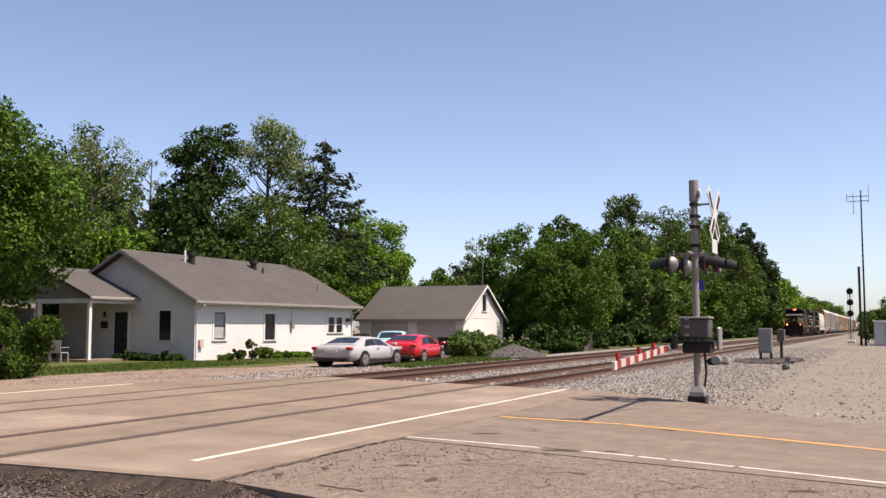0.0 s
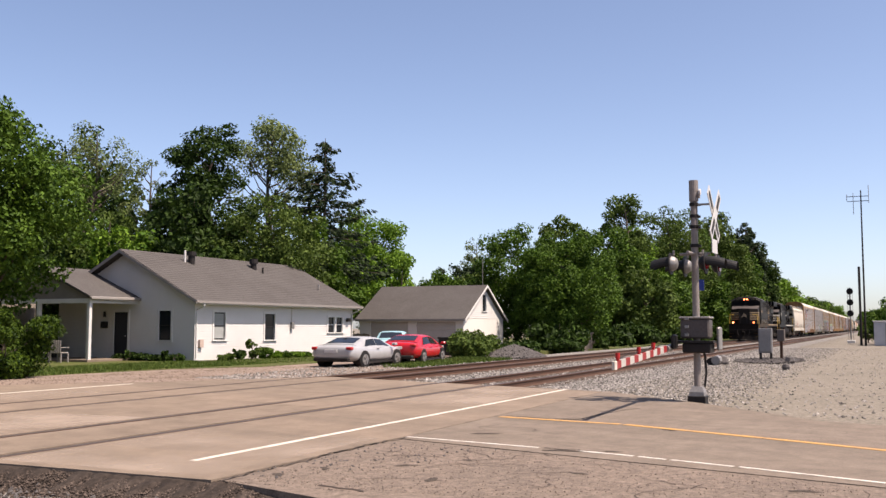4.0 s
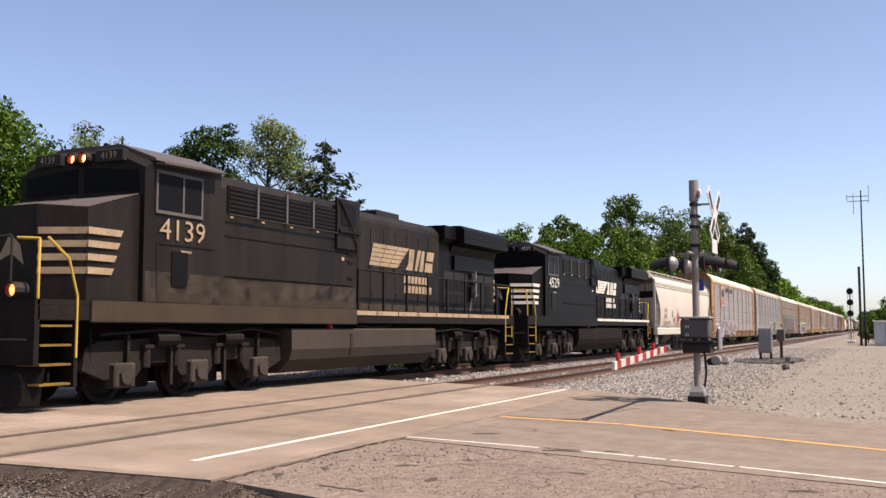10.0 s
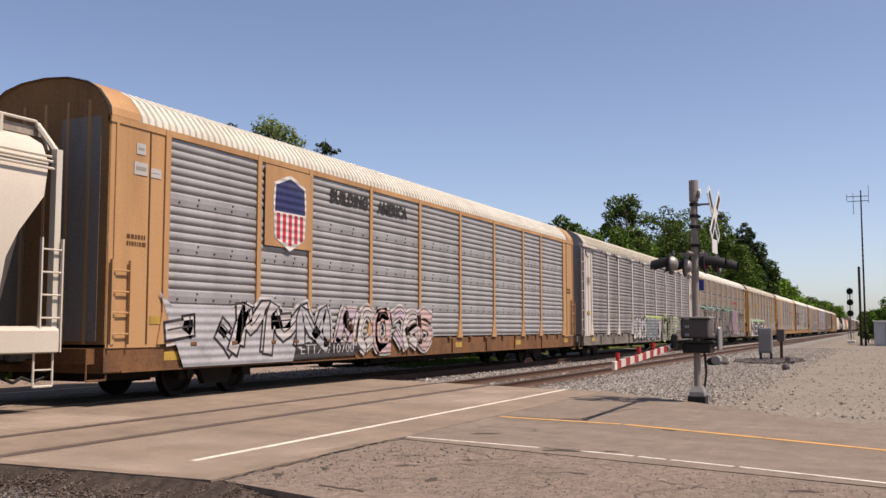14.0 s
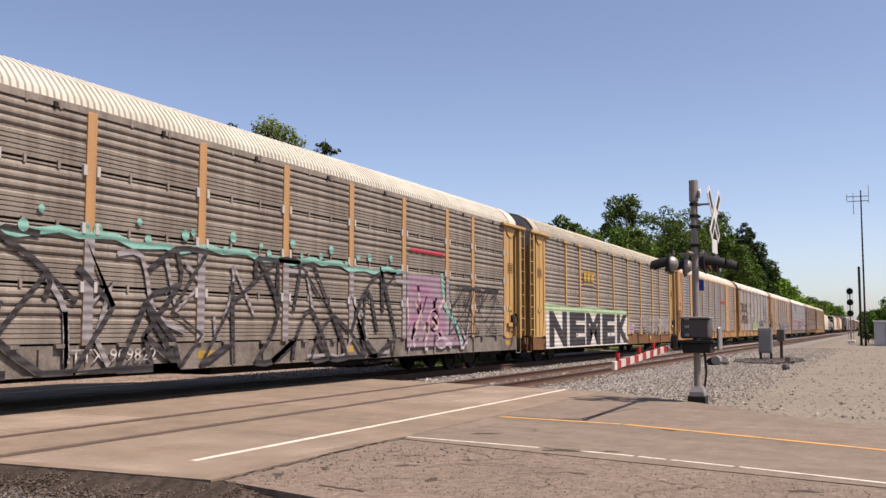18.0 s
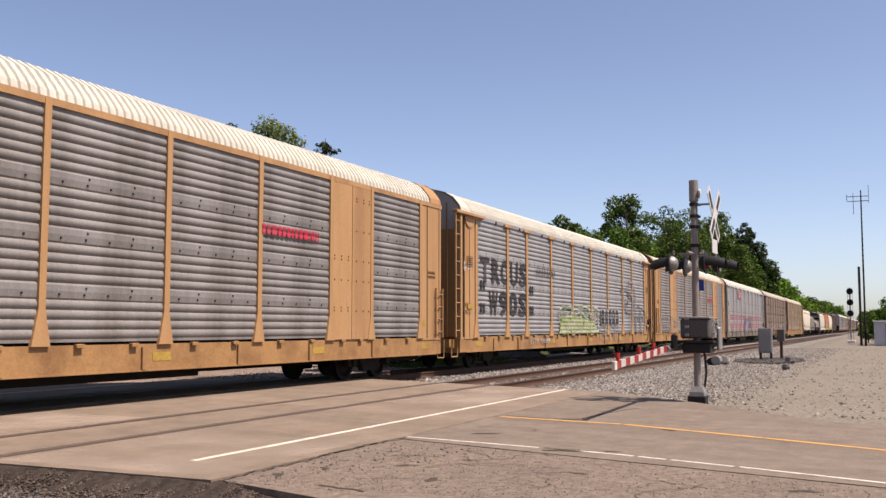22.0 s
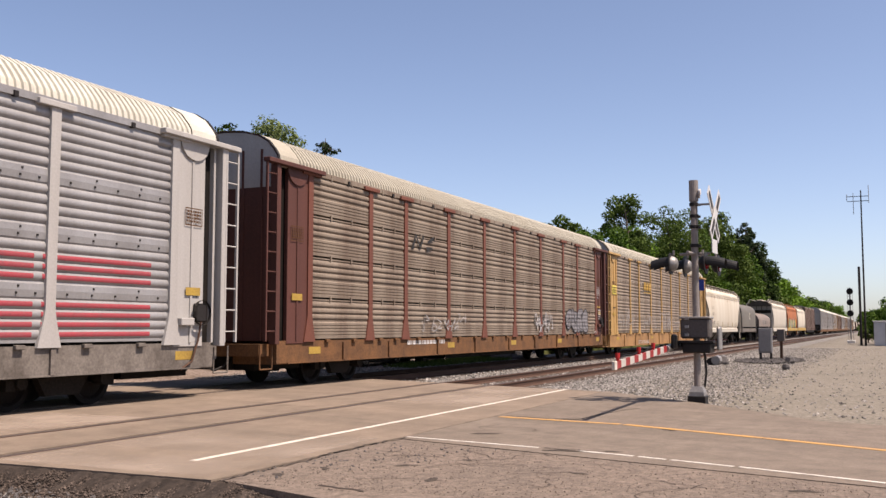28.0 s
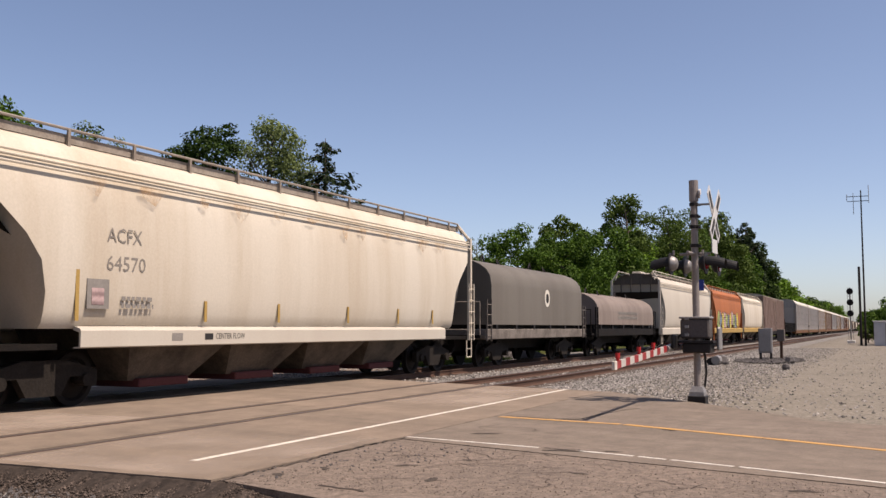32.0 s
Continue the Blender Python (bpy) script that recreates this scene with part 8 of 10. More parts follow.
    for k in range(4):
        a = xb + 0.25 + k * 1.1
        for s in (-1, 1):
            gr = part("air_grille", Geo().box(a, a + 0.95, s * 1.475 - 0.015, s * 1.475 + 0.015, 3.66, 4.22), CAB_GLASS, aux, "louvred air intake")
            for j in range(6):
                part("louvre", Geo().box(a + 0.03, a + 0.92, s * 1.495 - 0.012, s * 1.495 + 0.012, 3.70 + j * 0.088, 3.74 + j * 0.088), dirt, gr)
            part("bracket", Geo().box(a + 0.98, a + 1.05, s * 1.50 - 0.03, s * 1.50 + 0.03, 3.62, 4.28), WINDOW_EDGE if k < 3 else dirt, aux)
            part("lift_lug", Geo().box(a + 0.1, a + 0.2, s * 1.48 - 0.012, s * 1.48 + 0.012, 3.56, 3.60), mark, aux)
    for s in (-1, 1):
        part("access_door", Geo().box(xb + 0.2, xc - 0.2, s * 1.478 - 0.01, s * 1.478 + 0.01, 2.35, 2.38).box(xb + 0.2, xc - 0.2, s * 1.478 - 0.01, s * 1.478 + 0.01, 3.18, 3.20), dirt, aux)
    for s in (-1, 1):
        part("side_skirt", Geo().box(x0 + 0.3, xc - 0.02, s * 1.512 - 0.008, s * 1.512 + 0.008, 1.42, 1.80), skin, c, "black side skirt")
        part("skirt_seam", Geo().box(xa + 0.35, xa + 0.37, s * 1.53 - 0.006, s * 1.53 + 0.006, 1.8, 2.88).box(xb + 0.3, xc - 0.1, s * 1.482 - 0.006, s * 1.482 + 0.006, 2.36, 2.39), DARK_METAL, cab)
    if dusty:
        for s in (-1, 1):
            part("lower_panel", Geo().box(x0 + 0.32, xc - 0.05, s * 1.524 - 0.004, s * 1.524 + 0.004, 1.44, 1.79), DUST, c, "skirt caked with tan dust")
            for z, q in ((1.97, DUST_THICK), (2.35, DUST_THIN)):
                part("dust_film", Geo().box(xa + 0.05, xb - 0.03, s * 1.5235 - 0.0015, s * 1.5235 + 0.0015, 1.80, z), q, cab, "thin film of tan dust")
                part("dust_film", Geo().box(xb + 0.05, xc - 0.03, s * 1.474 - 0.0015, s * 1.474 + 0.0015, 1.80, z), q, aux, "thin film of tan dust")
    for s in (-1, 1):
        rl = part("grab_rail", Geo().cyl((xb + 0.2, s * 1.56, 3.62), (xc - 0.3, s * 1.56, 3.62), 0.018, n=5), DARK_METAL, aux)
    # intake housing standing proud at the rear of the equipment section
    for sd in (-1, 1):
        ih = part("intake_housing", Geo().box(xc - 1.05, xc + 0.04, sd * 1.50 - 0.05, sd * 1.50 + 0.05, 3.25, 4.50, 0.02), skin, aux, "air intake housing with a dark opening")
        part("opening", Geo().box(xc - 0.9, xc - 0.18, sd * 1.55 - 0.012, sd * 1.55 + 0.012, 3.85, 4.38), CAB_GLASS, ih, "dark opening")
        part("ledge", Geo().box(xc - 1.02, xc + 0.02, sd * 1.56 - 0.05, sd * 1.56 + 0.05, 3.66, 3.72), dirt, ih)
        part("hose", Geo().tube([(xc - 1.0, sd * 1.58, 4.45), (xc - 0.55, sd * 1.60, 4.0), (xc - 0.15, sd * 1.58, 3.4), (xc - 0.1, sd * 1.55, 3.1)], 0.022), RUBBER, ih)
        for z in (2.55, 2.95, 3.15):
            part("latch", Geo().box(xc - 0.45, xc - 0.20, sd * 1.49 - 0.02, sd * 1.49 + 0.02, z, z + 0.04), dirt, aux)
        part("reflector", Geo().box(xc - 0.75, xc - 0.62, sd * 1.48 - 0.012, sd * 1.48 + 0.012, 2.98, 3.06), mark, aux, "small white reflector")
    # engine hood with tall doors
    xd = half - 6.1
    hood = part("engine_hood", Geo().prism([(-1.02, 1.79), (-1.02, 4.18), (-0.98, 4.28), (-0.80, 4.46), (0.80, 4.46), (0.98, 4.28), (1.02, 4.18), (1.02, 1.79)], xc - 0.02, xd), skin, c, "engine hood with tall doors")
    nd = 8
    for k in range(nd):
        a, w_ = xc + 0.12 + k * (xd - xc - 0.2) / nd, (xd - xc - 0.2) / nd
        for sd in (-1, 1):
            hd = part("hood_door", Geo().box(a, a + w_ - 0.035, sd * 1.026 - 0.010, sd * 1.026 + 0.010, 1.86, 4.02, 0.005), skin, hood)
            part("latch", Geo().box(a + w_ - 0.16, a + w_ - 0.10, sd * 1.042 - 0.008, sd * 1.042 + 0.008, 2.9, 3.0), dirt, hd)
            part("hinge", Geo().box(a + 0.01, a + 0.05, sd * 1.042 - 0.008, sd * 1.042 + 0.008, 2.2, 2.3), dirt, hd)
    part("grime_band", Geo().box(xc + 0.1, xd - 0.05, -1.0385, -1.0365, 1.80, 1.98), DUST if dusty else dirt, hood, "dusty lower edge")
    part("exhaust", Geo().box(xc + 2.9, xc + 4.3, -0.5, 0.5, 4.44, 4.70, 0.03).box(xc + 2.8, xc + 4.4, -0.6, 0.6, 4.44, 4.52), DARK_METAL, hood, "dark exhaust stack")
    part("horn", Geo().cyl((xc + 1.0, -0.3, 4.62), (xc + 1.6, -0.3, 4.64), 0.03, 0.08, n=8).cyl((xc + 1.0, -0.05, 4.62), (xc + 1.7, -0.05, 4.66), 0.03, 0.08, n=8).box(xc + 0.9, xc + 1.1, -0.4, 0.1, 4.45, 4.62), DARK_METAL, hood)
    # the white emblem on the hood: five streaks split by thin gaps, slanted block shapes, and bars below
    lx = 0.45 if not dusty else 0.62
    for k in range(5):
        z, w_ = 3.02 + k * 0.125, 1.62 + 0.16 * k
        cuts = [0.0, 0.36, 0.70, 1.0]
        for i in range(3):
            p, q = lx + 0.05 * k + (w_ - 0.05 * k) * cuts[i], lx + 0.05 * k + (w_ - 0.05 * k) * cuts[i + 1] - 0.03
            tip = 0.20 if i == 2 else 0.03
            part("emblem_bar", Geo().prism([(p, z), (q, z), (q + tip, z + 0.105), (p + 0.03, z + 0.105)], -1.046, -1.038, "y"), mark, hood, "white emblem streak")
    for p in ([(2.28, 3.0), (2.72, 3.0), (2.86, 3.62), (2.52, 3.62), (2.46, 3.2)], [(2.86, 3.0), (3.02, 3.0), (3.30, 3.62), (3.08, 3.62)], [(3.16, 3.0), (3.42, 3.0), (3.54, 3.62), (3.38, 3.62)],
              [(3.54, 3.0), (4.05, 3.0), (4.10, 3.28), (3.60, 3.28)], [(3.66, 3.34), (4.12, 3.34), (4.22, 3.62), (3.72, 3.62)]):
        part("emblem_block", Geo().prism([(lx + u - 0.1, v) for u, v in p], -1.046, -1.038, "y"), mark, hood, "plain white slanted block")
    for row, (z, n) in enumerate(((2.62, 7), (2.34, 8))):
        for k in range(n):
            u = lx + 2.05 + (k + 0.12 * row) * 0.235
            part("lettering_bar", Geo().prism([(u, z), (u + 0.17, z), (u + 0.21, z + 0.21), (u + 0.04, z + 0.21)], -1.046, -1.038, "y"), mark, hood, "plain bar for a letter")
    # radiator section with overhanging wings
    xe = half - 1.35
    rad_ = part("radiator_section", Geo().prism([(-1.0, 1.79), (-1.0, 3.70), (-1.10, 3.95), (-1.50, 4.02), (-1.50, 4.46), (-1.36, 4.58), (1.36, 4.58), (1.50, 4.46), (1.50, 4.02), (1.10, 3.95), (1.0, 3.70), (1.0, 1.79)], xd + 0.9, xe), BLACK, c, "black radiator section with wide wings")
    part("radiator_front", Geo().prism([(-1.0, 1.79), (-1.0, 3.95), (-1.22, 4.12), (-1.22, 4.52), (1.22, 4.52), (1.22, 4.12), (1.0, 3.95), (1.0, 1.79)], xd + 0.01, xd + 0.9), BLACK, rad_)
    for sd in (-1, 1):
        part("radiator_screen", Geo().box(xd + 1.1, xe - 0.2, sd * 1.06 - 0.012, sd * 1.06 + 0.012, 3.2, 3.66), CAB_GLASS, rad_, "dark recessed screen under the wing")
        part("wing_seam", Geo().box(xd + 0.95, xe - 0.05, sd * 1.503 - 0.006, sd * 1.503 + 0.006, 4.20, 4.215), dirt, rad_)
        for k in range(5):
            u = xd + 0.35 + k * 0.86
            rd = part("rear_door", Geo().box(u, u + 0.78, sd * 1.008 - 0.012, sd * 1.008 + 0.012, 1.90, 3.12, 0.006), GRILLE, rad_, "dull rear door")
            for v in ((2.0, 2.42), (2.5, 2.9)) if k in (0, 1, 3) else ((2.1, 2.8),):
                part("door_vent", Geo().box(u + 0.08, u + (0.34 if k < 2 else 0.62), sd * 1.024 - 0.008, sd * 1.024 + 0.008, *v), CAB_GLASS, rd)
                if k < 2:
                    part("door_vent", Geo().box(u + 0.44, u + 0.70, sd * 1.024 - 0.008, sd * 1.024 + 0.008, *v), CAB_GLASS, rd)
        gear = part("wall_equipment", Geo().cyl((xd + 2.45, sd * 1.12, 2.2), (xd + 2.45, sd * 1.12, 2.7), 0.11, n=10).cyl((xd + 2.45, sd * 1.12, 2.8), (xd + 2.7, sd * 1.12, 2.95), 0.06, n=8).box(xd + 2.3, xd + 2.6, sd * 1.1 - 0.08, sd * 1.1 + 0.08, 3.0, 3.15, 0.01), GRILLE, rad_, "grey filter canisters")
        part("pipe", Geo().tube([(xd + 2.3, sd * 1.1, 1.9), (xd + 2.35, sd * 1.14, 2.3), (xd + 2.75, sd * 1.14, 2.4), (xd + 2.8, sd * 1.1, 3.2)], 0.025), GALV, gear)
    for k in range(4):
        part("rear_stripe", Geo().box(xe - 0.01, xe + 0.012, -0.95, 0.95, 2.24 + k * 0.225, 2.355 + k * 0.225), mark, rad_)
        part("rear_stripe", Geo().box(xe - 0.10, xe, -1.016, -1.002, 2.24 + k * 0.225, 2.355 + k * 0.225), mark, rad_)
    # fuel tank, air tanks, trucks
    part("fuel_tank", Geo().prism([(-1.42, 1.32), (-1.45, 1.28), (-1.46, 0.85), (-1.38, 0.62), (-1.05, 0.32), (1.05, 0.32), (1.38, 0.62), (1.46, 0.85), (1.45, 1.28), (1.42, 1.32)], -3.70, 3.95), TANK_DUSTY if dusty else TANK_DARK, c, "dusty grey fuel tank")
    for sd in (-1, 1):
        part("tank_gauge", Geo().box(-1.1, -0.98, sd * 1.465 - 0.012, sd * 1.465 + 0.012, 0.78, 1.20, 0.01), DARK_METAL, c, "dark fuel gauge slot")
        part("filler_cap", Geo().cyl((-1.9, sd * 1.35, 1.30), (-1.9, sd * 1.35, 1.42), 0.07, n=10), RED_SAFE, c, "red filler cap")
        part("cable_run", Geo().tube([(xc + 0.3, sd * 1.3, 1.40), (xc + 1.4, sd * 1.36, 1.34), (xc + 2.2, sd * 1.3, 1.42)], 0.03), RUBBER, c)
    for cx in (-6.75, 6.75):
        tr = part("truck", Geo().box(cx - 2.6, cx + 2.6, -0.9, 0.9, 0.62, 1.05), TRUCK_STEEL, c, "six-wheel locomotive truck")
        for s in (-1, 1):
            part("truck_frame", Geo().prism([(cx - 2.95, 0.62), (cx - 2.9, 0.98), (cx - 2.6, 1.10), (cx - 0.8, 1.16), (cx + 0.8, 1.16), (cx + 2.6, 1.10), (cx + 2.9, 0.98), (cx + 2.95, 0.62), (cx + 2.45, 0.44), (cx + 1.65, 0.46), (cx + 1.4, 0.70), (cx + 0.65, 0.70), (cx + 0.42, 0.44), (cx - 0.42, 0.44), (cx - 0.65, 0.70), (cx - 1.4, 0.70), (cx - 1.65, 0.46), (cx - 2.45, 0.44)], s * 1.14 - 0.09, s * 1.14 + 0.09, "y"), TRUCK_STEEL, tr)
            for a in (-2.05, 0, 2.05):
                part("axle_box", Geo().box(cx + a - 0.26, cx + a + 0.26, s * 1.24 - 0.12, s * 1.24 + 0.12, 0.28, 0.72, 0.03).cyl((cx + a, s * 1.12, 0.50), (cx + a, s * 1.42, 0.50), 0.16, n=12), mat("dusty_axle_box", (0.055, 0.043, 0.036), 0.85, var=0.2, second=(0.02, 0.015, 0.012), amount=0.8) if "dusty_axle_box" not in bpy.data.materials else bpy.data.materials["dusty_axle_box"], tr, "dusty axle box")
            for a in (-1.45, -0.6, 0.6, 1.45):
                part("spring", Geo().cyl((cx + a, s * 1.26, 0.62), (cx + a, s * 1.26, 0.98), 0.09, n=9).box(cx + a - 0.12, cx + a + 0.12, s * 1.26 - 0.1, s * 1.26 + 0.1, 0.97, 1.03), TRUCK_STEEL, tr)
                part("hanger", Geo().box(cx + a * 1.35 - 0.035, cx + a * 1.35 + 0.035, s * 1.3 - 0.03, s * 1.3 + 0.03, 0.28, 1.25), TRUCK_STEEL, tr)
            part("air_pipe", Geo().tube([(cx - 2.7, s * 1.36, 1.22), (cx - 1.2, s * 1.40, 1.30), (cx + 0.4, s * 1.38, 1.20), (cx + 1.6, s * 1.40, 1.32), (cx + 2.7, s * 1.36, 1.2)], 0.028), DIRTY_BLACK, tr)
            for a in (-1.0, 1.0):
                part("brake_cylinder", Geo().cyl((cx + a - 0.3, s * 1.32, 1.12), (cx + a + 0.3, s * 1.32, 1.12), 0.13, n=10), DIRTY_BLACK, tr)
                part("sand_pipe", Geo().tube([(cx + a * 2.8, s * 1.25, 1.3), (cx + a * 2.75, s * 1.2, 0.6), (cx + a * 2.6, s * 0.8, 0.15)], 0.022), DIRTY_BLACK, tr)
        for a in (-1.05, 1.05):
            part("traction_motor", Geo().box(cx + a - 0.42, cx + a + 0.42, -0.66, 0.66, 0.22, 0.80, 0.05), DIRTY_BLACK, tr)
        for a in (-2.05, 0, 2.05):
            w = part("wheelset", LOCO_WHEELSET, WHEEL_STEEL, tr, at=pose(cx + a, 0, 0.52))
            spinning.append((w, cx + a, 0.52))
    for s in (-1, 1):
        part("air_tank", Geo().cyl((-2.0, s * 0.95, 1.30), (2.0, s * 0.95, 1.30), 0.16, n=10), DIRTY_BLACK, c)
    # plough and platforms, steps, handrails
    part("plough", Geo().add([(-half + fe - 0.3, -0.1, 0.12), (-half + fe + 0.1, -1.5, 0.12), (-half + fe + 0.2, -1.5, 0.75), (-half + fe - 0.05, -0.1, 0.75), (-half + fe - 0.3, 0.1, 0.12), (-half + fe + 0.1, 1.5, 0.12), (-half + fe + 0.2, 1.5, 0.75), (-half + fe - 0.05, 0.1, 0.75)], [(0, 3, 2, 1), (4, 5, 6, 7), (0, 4, 7, 3)]), DIRTY_BLACK, c, "black snow plough")
    for e in (-1, 1):
        ex = -half + fe if e < 0 else half - 0.75
        part("end_plate", Geo().box(ex - 0.05, ex + 0.05, -1.5, 1.5, 0.75, 1.78), DIRTY_BLACK, c)
        part("mu_hose", Geo().tube([(ex + e * 0.08, -0.6, 1.2), (ex + e * 0.2, -0.6, 0.8), (ex + e * 0.22, -0.5, 0.55)], 0.03).tube([(ex + e * 0.08, 0.6, 1.2), (ex + e * 0.2, 0.6, 0.8), (ex + e * 0.22, 0.5, 0.55)], 0.03), RUBBER, c)
        for s in (-1, 1):
            stp = part("step_well", Geo().box(min(ex - e * 0.05, ex - e * 0.85), max(ex - e * 0.05, ex - e * 0.85), s * 0.98 - 0.02, s * 0.98 + 0.02, 0.4, 1.7), DIRTY_BLACK, c)
            for k in range(4):
                z = 0.42 + k * 0.31
                part("step", Geo().box(min(ex - e * 0.08, ex - e * 0.72), max(ex - e * 0.08, ex - e * 0.72), min(s * 0.98, s * 1.50), max(s * 0.98, s * 1.50), z, z + 0.035), STEP_YELLOW, stp)
            part("step_side", Geo().box(min(ex - e * 0.78, ex - e * 0.86), max(ex - e * 0.78, ex - e * 0.86), min(s * 0.98, s * 1.50), max(s * 0.98, s * 1.50), 0.38, 1.7), dirt, stp)
            part("handrail", Geo().tube([(ex - e * 0.82, s * 1.5, 0.85), (ex - e * 0.82, s * 1.5, 1.85), (ex - e * 0.62, s * 1.5, 2.45), (ex - e * 0.25, s * 1.42, 2.78)], 0.024), YELLOW_RAIL, c, "yellow handrail")
            part("handrail", Geo().tube([(ex - e * 0.05, s * 1.45, 1.0), (ex - e * 0.05, s * 1.45, 2.2), (ex - e * 0.12, s * 1.38, 2.75), (ex - e * 0.12, s * 0.9, 2.78)], 0.024), YELLOW_RAIL, c, "yellow handrail")
            part("end_rail", Geo().tube([(ex, s * 0.9, 1.8), (ex, s * 0.9, 2.8), (ex, s * 0.35, 2.8), (ex, s * 0.35, 1.8)], 0.022), DARK_METAL, c)
        part("uncoupling_lever", Geo().cyl((ex + e * 0.12, -1.4, 1.15), (ex + e * 0.12, 1.4, 1.15), 0.02, n=5), DARK_METAL, c)
    for s in (-1, 1):
        part("ditch_light", Geo().cyl((-half + fe - 0.06, s * 1.05, 1.93), (-half + fe - 0.03, s * 1.05, 1.93), 0.105, n=12), (LAMP if s > 0 else AMBER) if lit else PANE, c, "ditch light")
        part("ditch_light_case", Geo().cyl((-half + fe - 0.14, s * 1.05, 1.93), (-half + fe + 0.13, s * 1.05, 1.93), 0.13, n=12, caps=False).cyl((-half + fe - 0.14, s * 1.05, 1.93), (-half + fe + 0.13, s * 1.05, 1.93), 0.11, n=12, caps=False).box(-half + fe, -half + fe + 0.1, s * 1.05 - 0.05, s * 1.05 + 0.05, 1.75, 1.85), DARK_METAL, c)
        rail = part("walkway_rail", Geo().cyl((xc + 0.1, s * 1.46, 2.82), (half - 1.0, s * 1.46, 2.82), 0.028, n=6), RAIL_BLACK, c)
        for k in range(9):
            x = xc + 0.1 + k * (half - 1.1 - xc) / 8
            part("stanchion", Geo().box(x - 0.035, x + 0.035, s * 1.48 - 0.025, s * 1.48 + 0.025, 1.60, 2.82), RAIL_BLACK, rail)
    couplers(c, half)
    return c


# ---- the consist: builder, passing times of its two ends ----
train = []


def couple(t0, t1, build):
    ob = build(SPEED * (t1 - t0) / 2)
    train.append((ob, (t0 + t1) / 2))
    return ob


couple(11.015, 12.415, lambda h: locomotive("dusty black diesel locomotive with white nose stripes and lit headlights", h, "4139", DUSTY_SKIN, DIRTY_BLACK))
couple(12.415, 13.82, lambda h: locomotive("black diesel locomotive with white stripes, second in the train", h, "4529", BLACK, DIRTY_BLACK, False, False))

CREAM = mat("cream_hopper_paint", (0.5212, 0.4759, 0.4044), 0.6, var=0.04, scale=0.5, bump=0.03, second=(0.4041, 0.3377, 0.2801), amount=0.45, streak=True)
CREAM2 = mat("stained_cream_paint", (0.602, 0.5465, 0.4582), 0.6, var=0.05, scale=0.7, bump=0.03, second=(0.3832, 0.2832, 0.1782), amount=0.5, streak=True)
ORANGE = mat("orange_hopper_paint", (0.40, 0.13, 0.045), 0.65, var=0.1, scale=0.8, second=(0.22, 0.08, 0.035), amount=0.6, streak=True)
GREYCOVER = mat("grey_cover", (0.1503, 0.1352, 0.1152), 0.6, var=0.06, scale=0.8, second=(0.0972, 0.0803, 0.0653), amount=0.6, streak=True)
TANCOVER = mat("tan_cover", (0.2304, 0.1872, 0.1620), 0.65, var=0.1, scale=1.0, second=(0.1008, 0.0720, 0.0576), amount=0.6, streak=True)
BOXBROWN = mat("faded_brown", (0.20, 0.135, 0.11), 0.7, var=0.1, scale=0.8, second=(0.11, 0.075, 0.06), amount=0.6, streak=True)
OCHRE = mat("ochre_tab", (0.40, 0.26, 0.08), 0.7)

# first covered hopper
c = couple(13.82, 15.09, lambda h: hopper("cream-white covered hopper car with red and black graffiti", h, CREAM, CREAM, pockets=4))
Y = -1.579
H_RED, H_BLACK = paint("red_tag_paint", (0.36, 0.03, 0.045), False), paint("black_tag_paint", (0.035, 0.03, 0.03), False)
FAINT_INK = mat("faded_lettering", (0.24, 0.215, 0.19), 0.7)
lettering("reporting_mark", "UTCX", 0.34, INK, c, -7.05, Y, 2.39, "black stencilled letters", width=0.76)
lettering("reporting_mark", "1852", 0.34, INK, c, -7.08, Y, 2.06, "black stencilled numbers", width=0.70)
bars(c, -7.2, -5.6, 1.5, 1.78, 2, GREY_INK, Y, 5)
for x in (-7.5, -4.15, -1.0, 2.0, 5.1):
    part("reflector_tab", Geo().box(x - 0.04, x + 0.04, Y + 0.01, Y + 0.02, 1.45, 1.45 + (1.0 if x < -7 else 0.45)), OCHRE, c, "ochre reflector strip")
part("placard_frame", Geo().box(-5.15, -4.8, Y, Y + 0.01, 2.0, 2.4), GREY_INK, c)
for x0, pts in ((-4.66, [(0, 1.95), (0.05, 1.72), (0.12, 1.98), (0.2, 1.74), (0.22, 2.02)]), (-4.35, [(0, 2.0), (0.2, 2.03), (0.05, 1.86), (0.22, 1.84), (0.05, 1.72)]),
                (-3.55, [(0, 1.45), (0.05, 2.25), (0.12, 1.5), (0.2, 2.35), (0.26, 1.6)]), (-3.3, [(0, 1.5), (0.05, 2.4), (0.1, 2.52), (0.12, 1.15)]), (-3.2, [(0, 1.75), (0.2, 2.3), (0.25, 1.9), (0.45, 2.15), (0.4, 1.8)]),
                (-3.0, [(0, 1.9), (0.3, 1.6), (0.72, 1.55), (0.3, 1.5), (0.1, 1.62)])):
    part("painted_stroke", Geo().ribbon(smooth_path([(x0 + u, v) for u, v in pts], 5), 0.05, Y), H_RED, c, "red spray stroke")
arches(c, 0.9, 5.4, 1.42, 1.96, 6, H_BLACK, 0.022, Y)
arches(c, 1.0, 5.5, 1.0, 1.32, 5, H_BLACK, 0.018, -1.604)
scrawl(c, 7.6, 8.3, 1.6, 2.0, H_BLACK, 4, Y, 0.03, 3)
for x in (-3.0, 1.0):
    bars(c, x, x + 1.0, 1.16, 1.25, 2, GREY_INK, -1.602, 6)

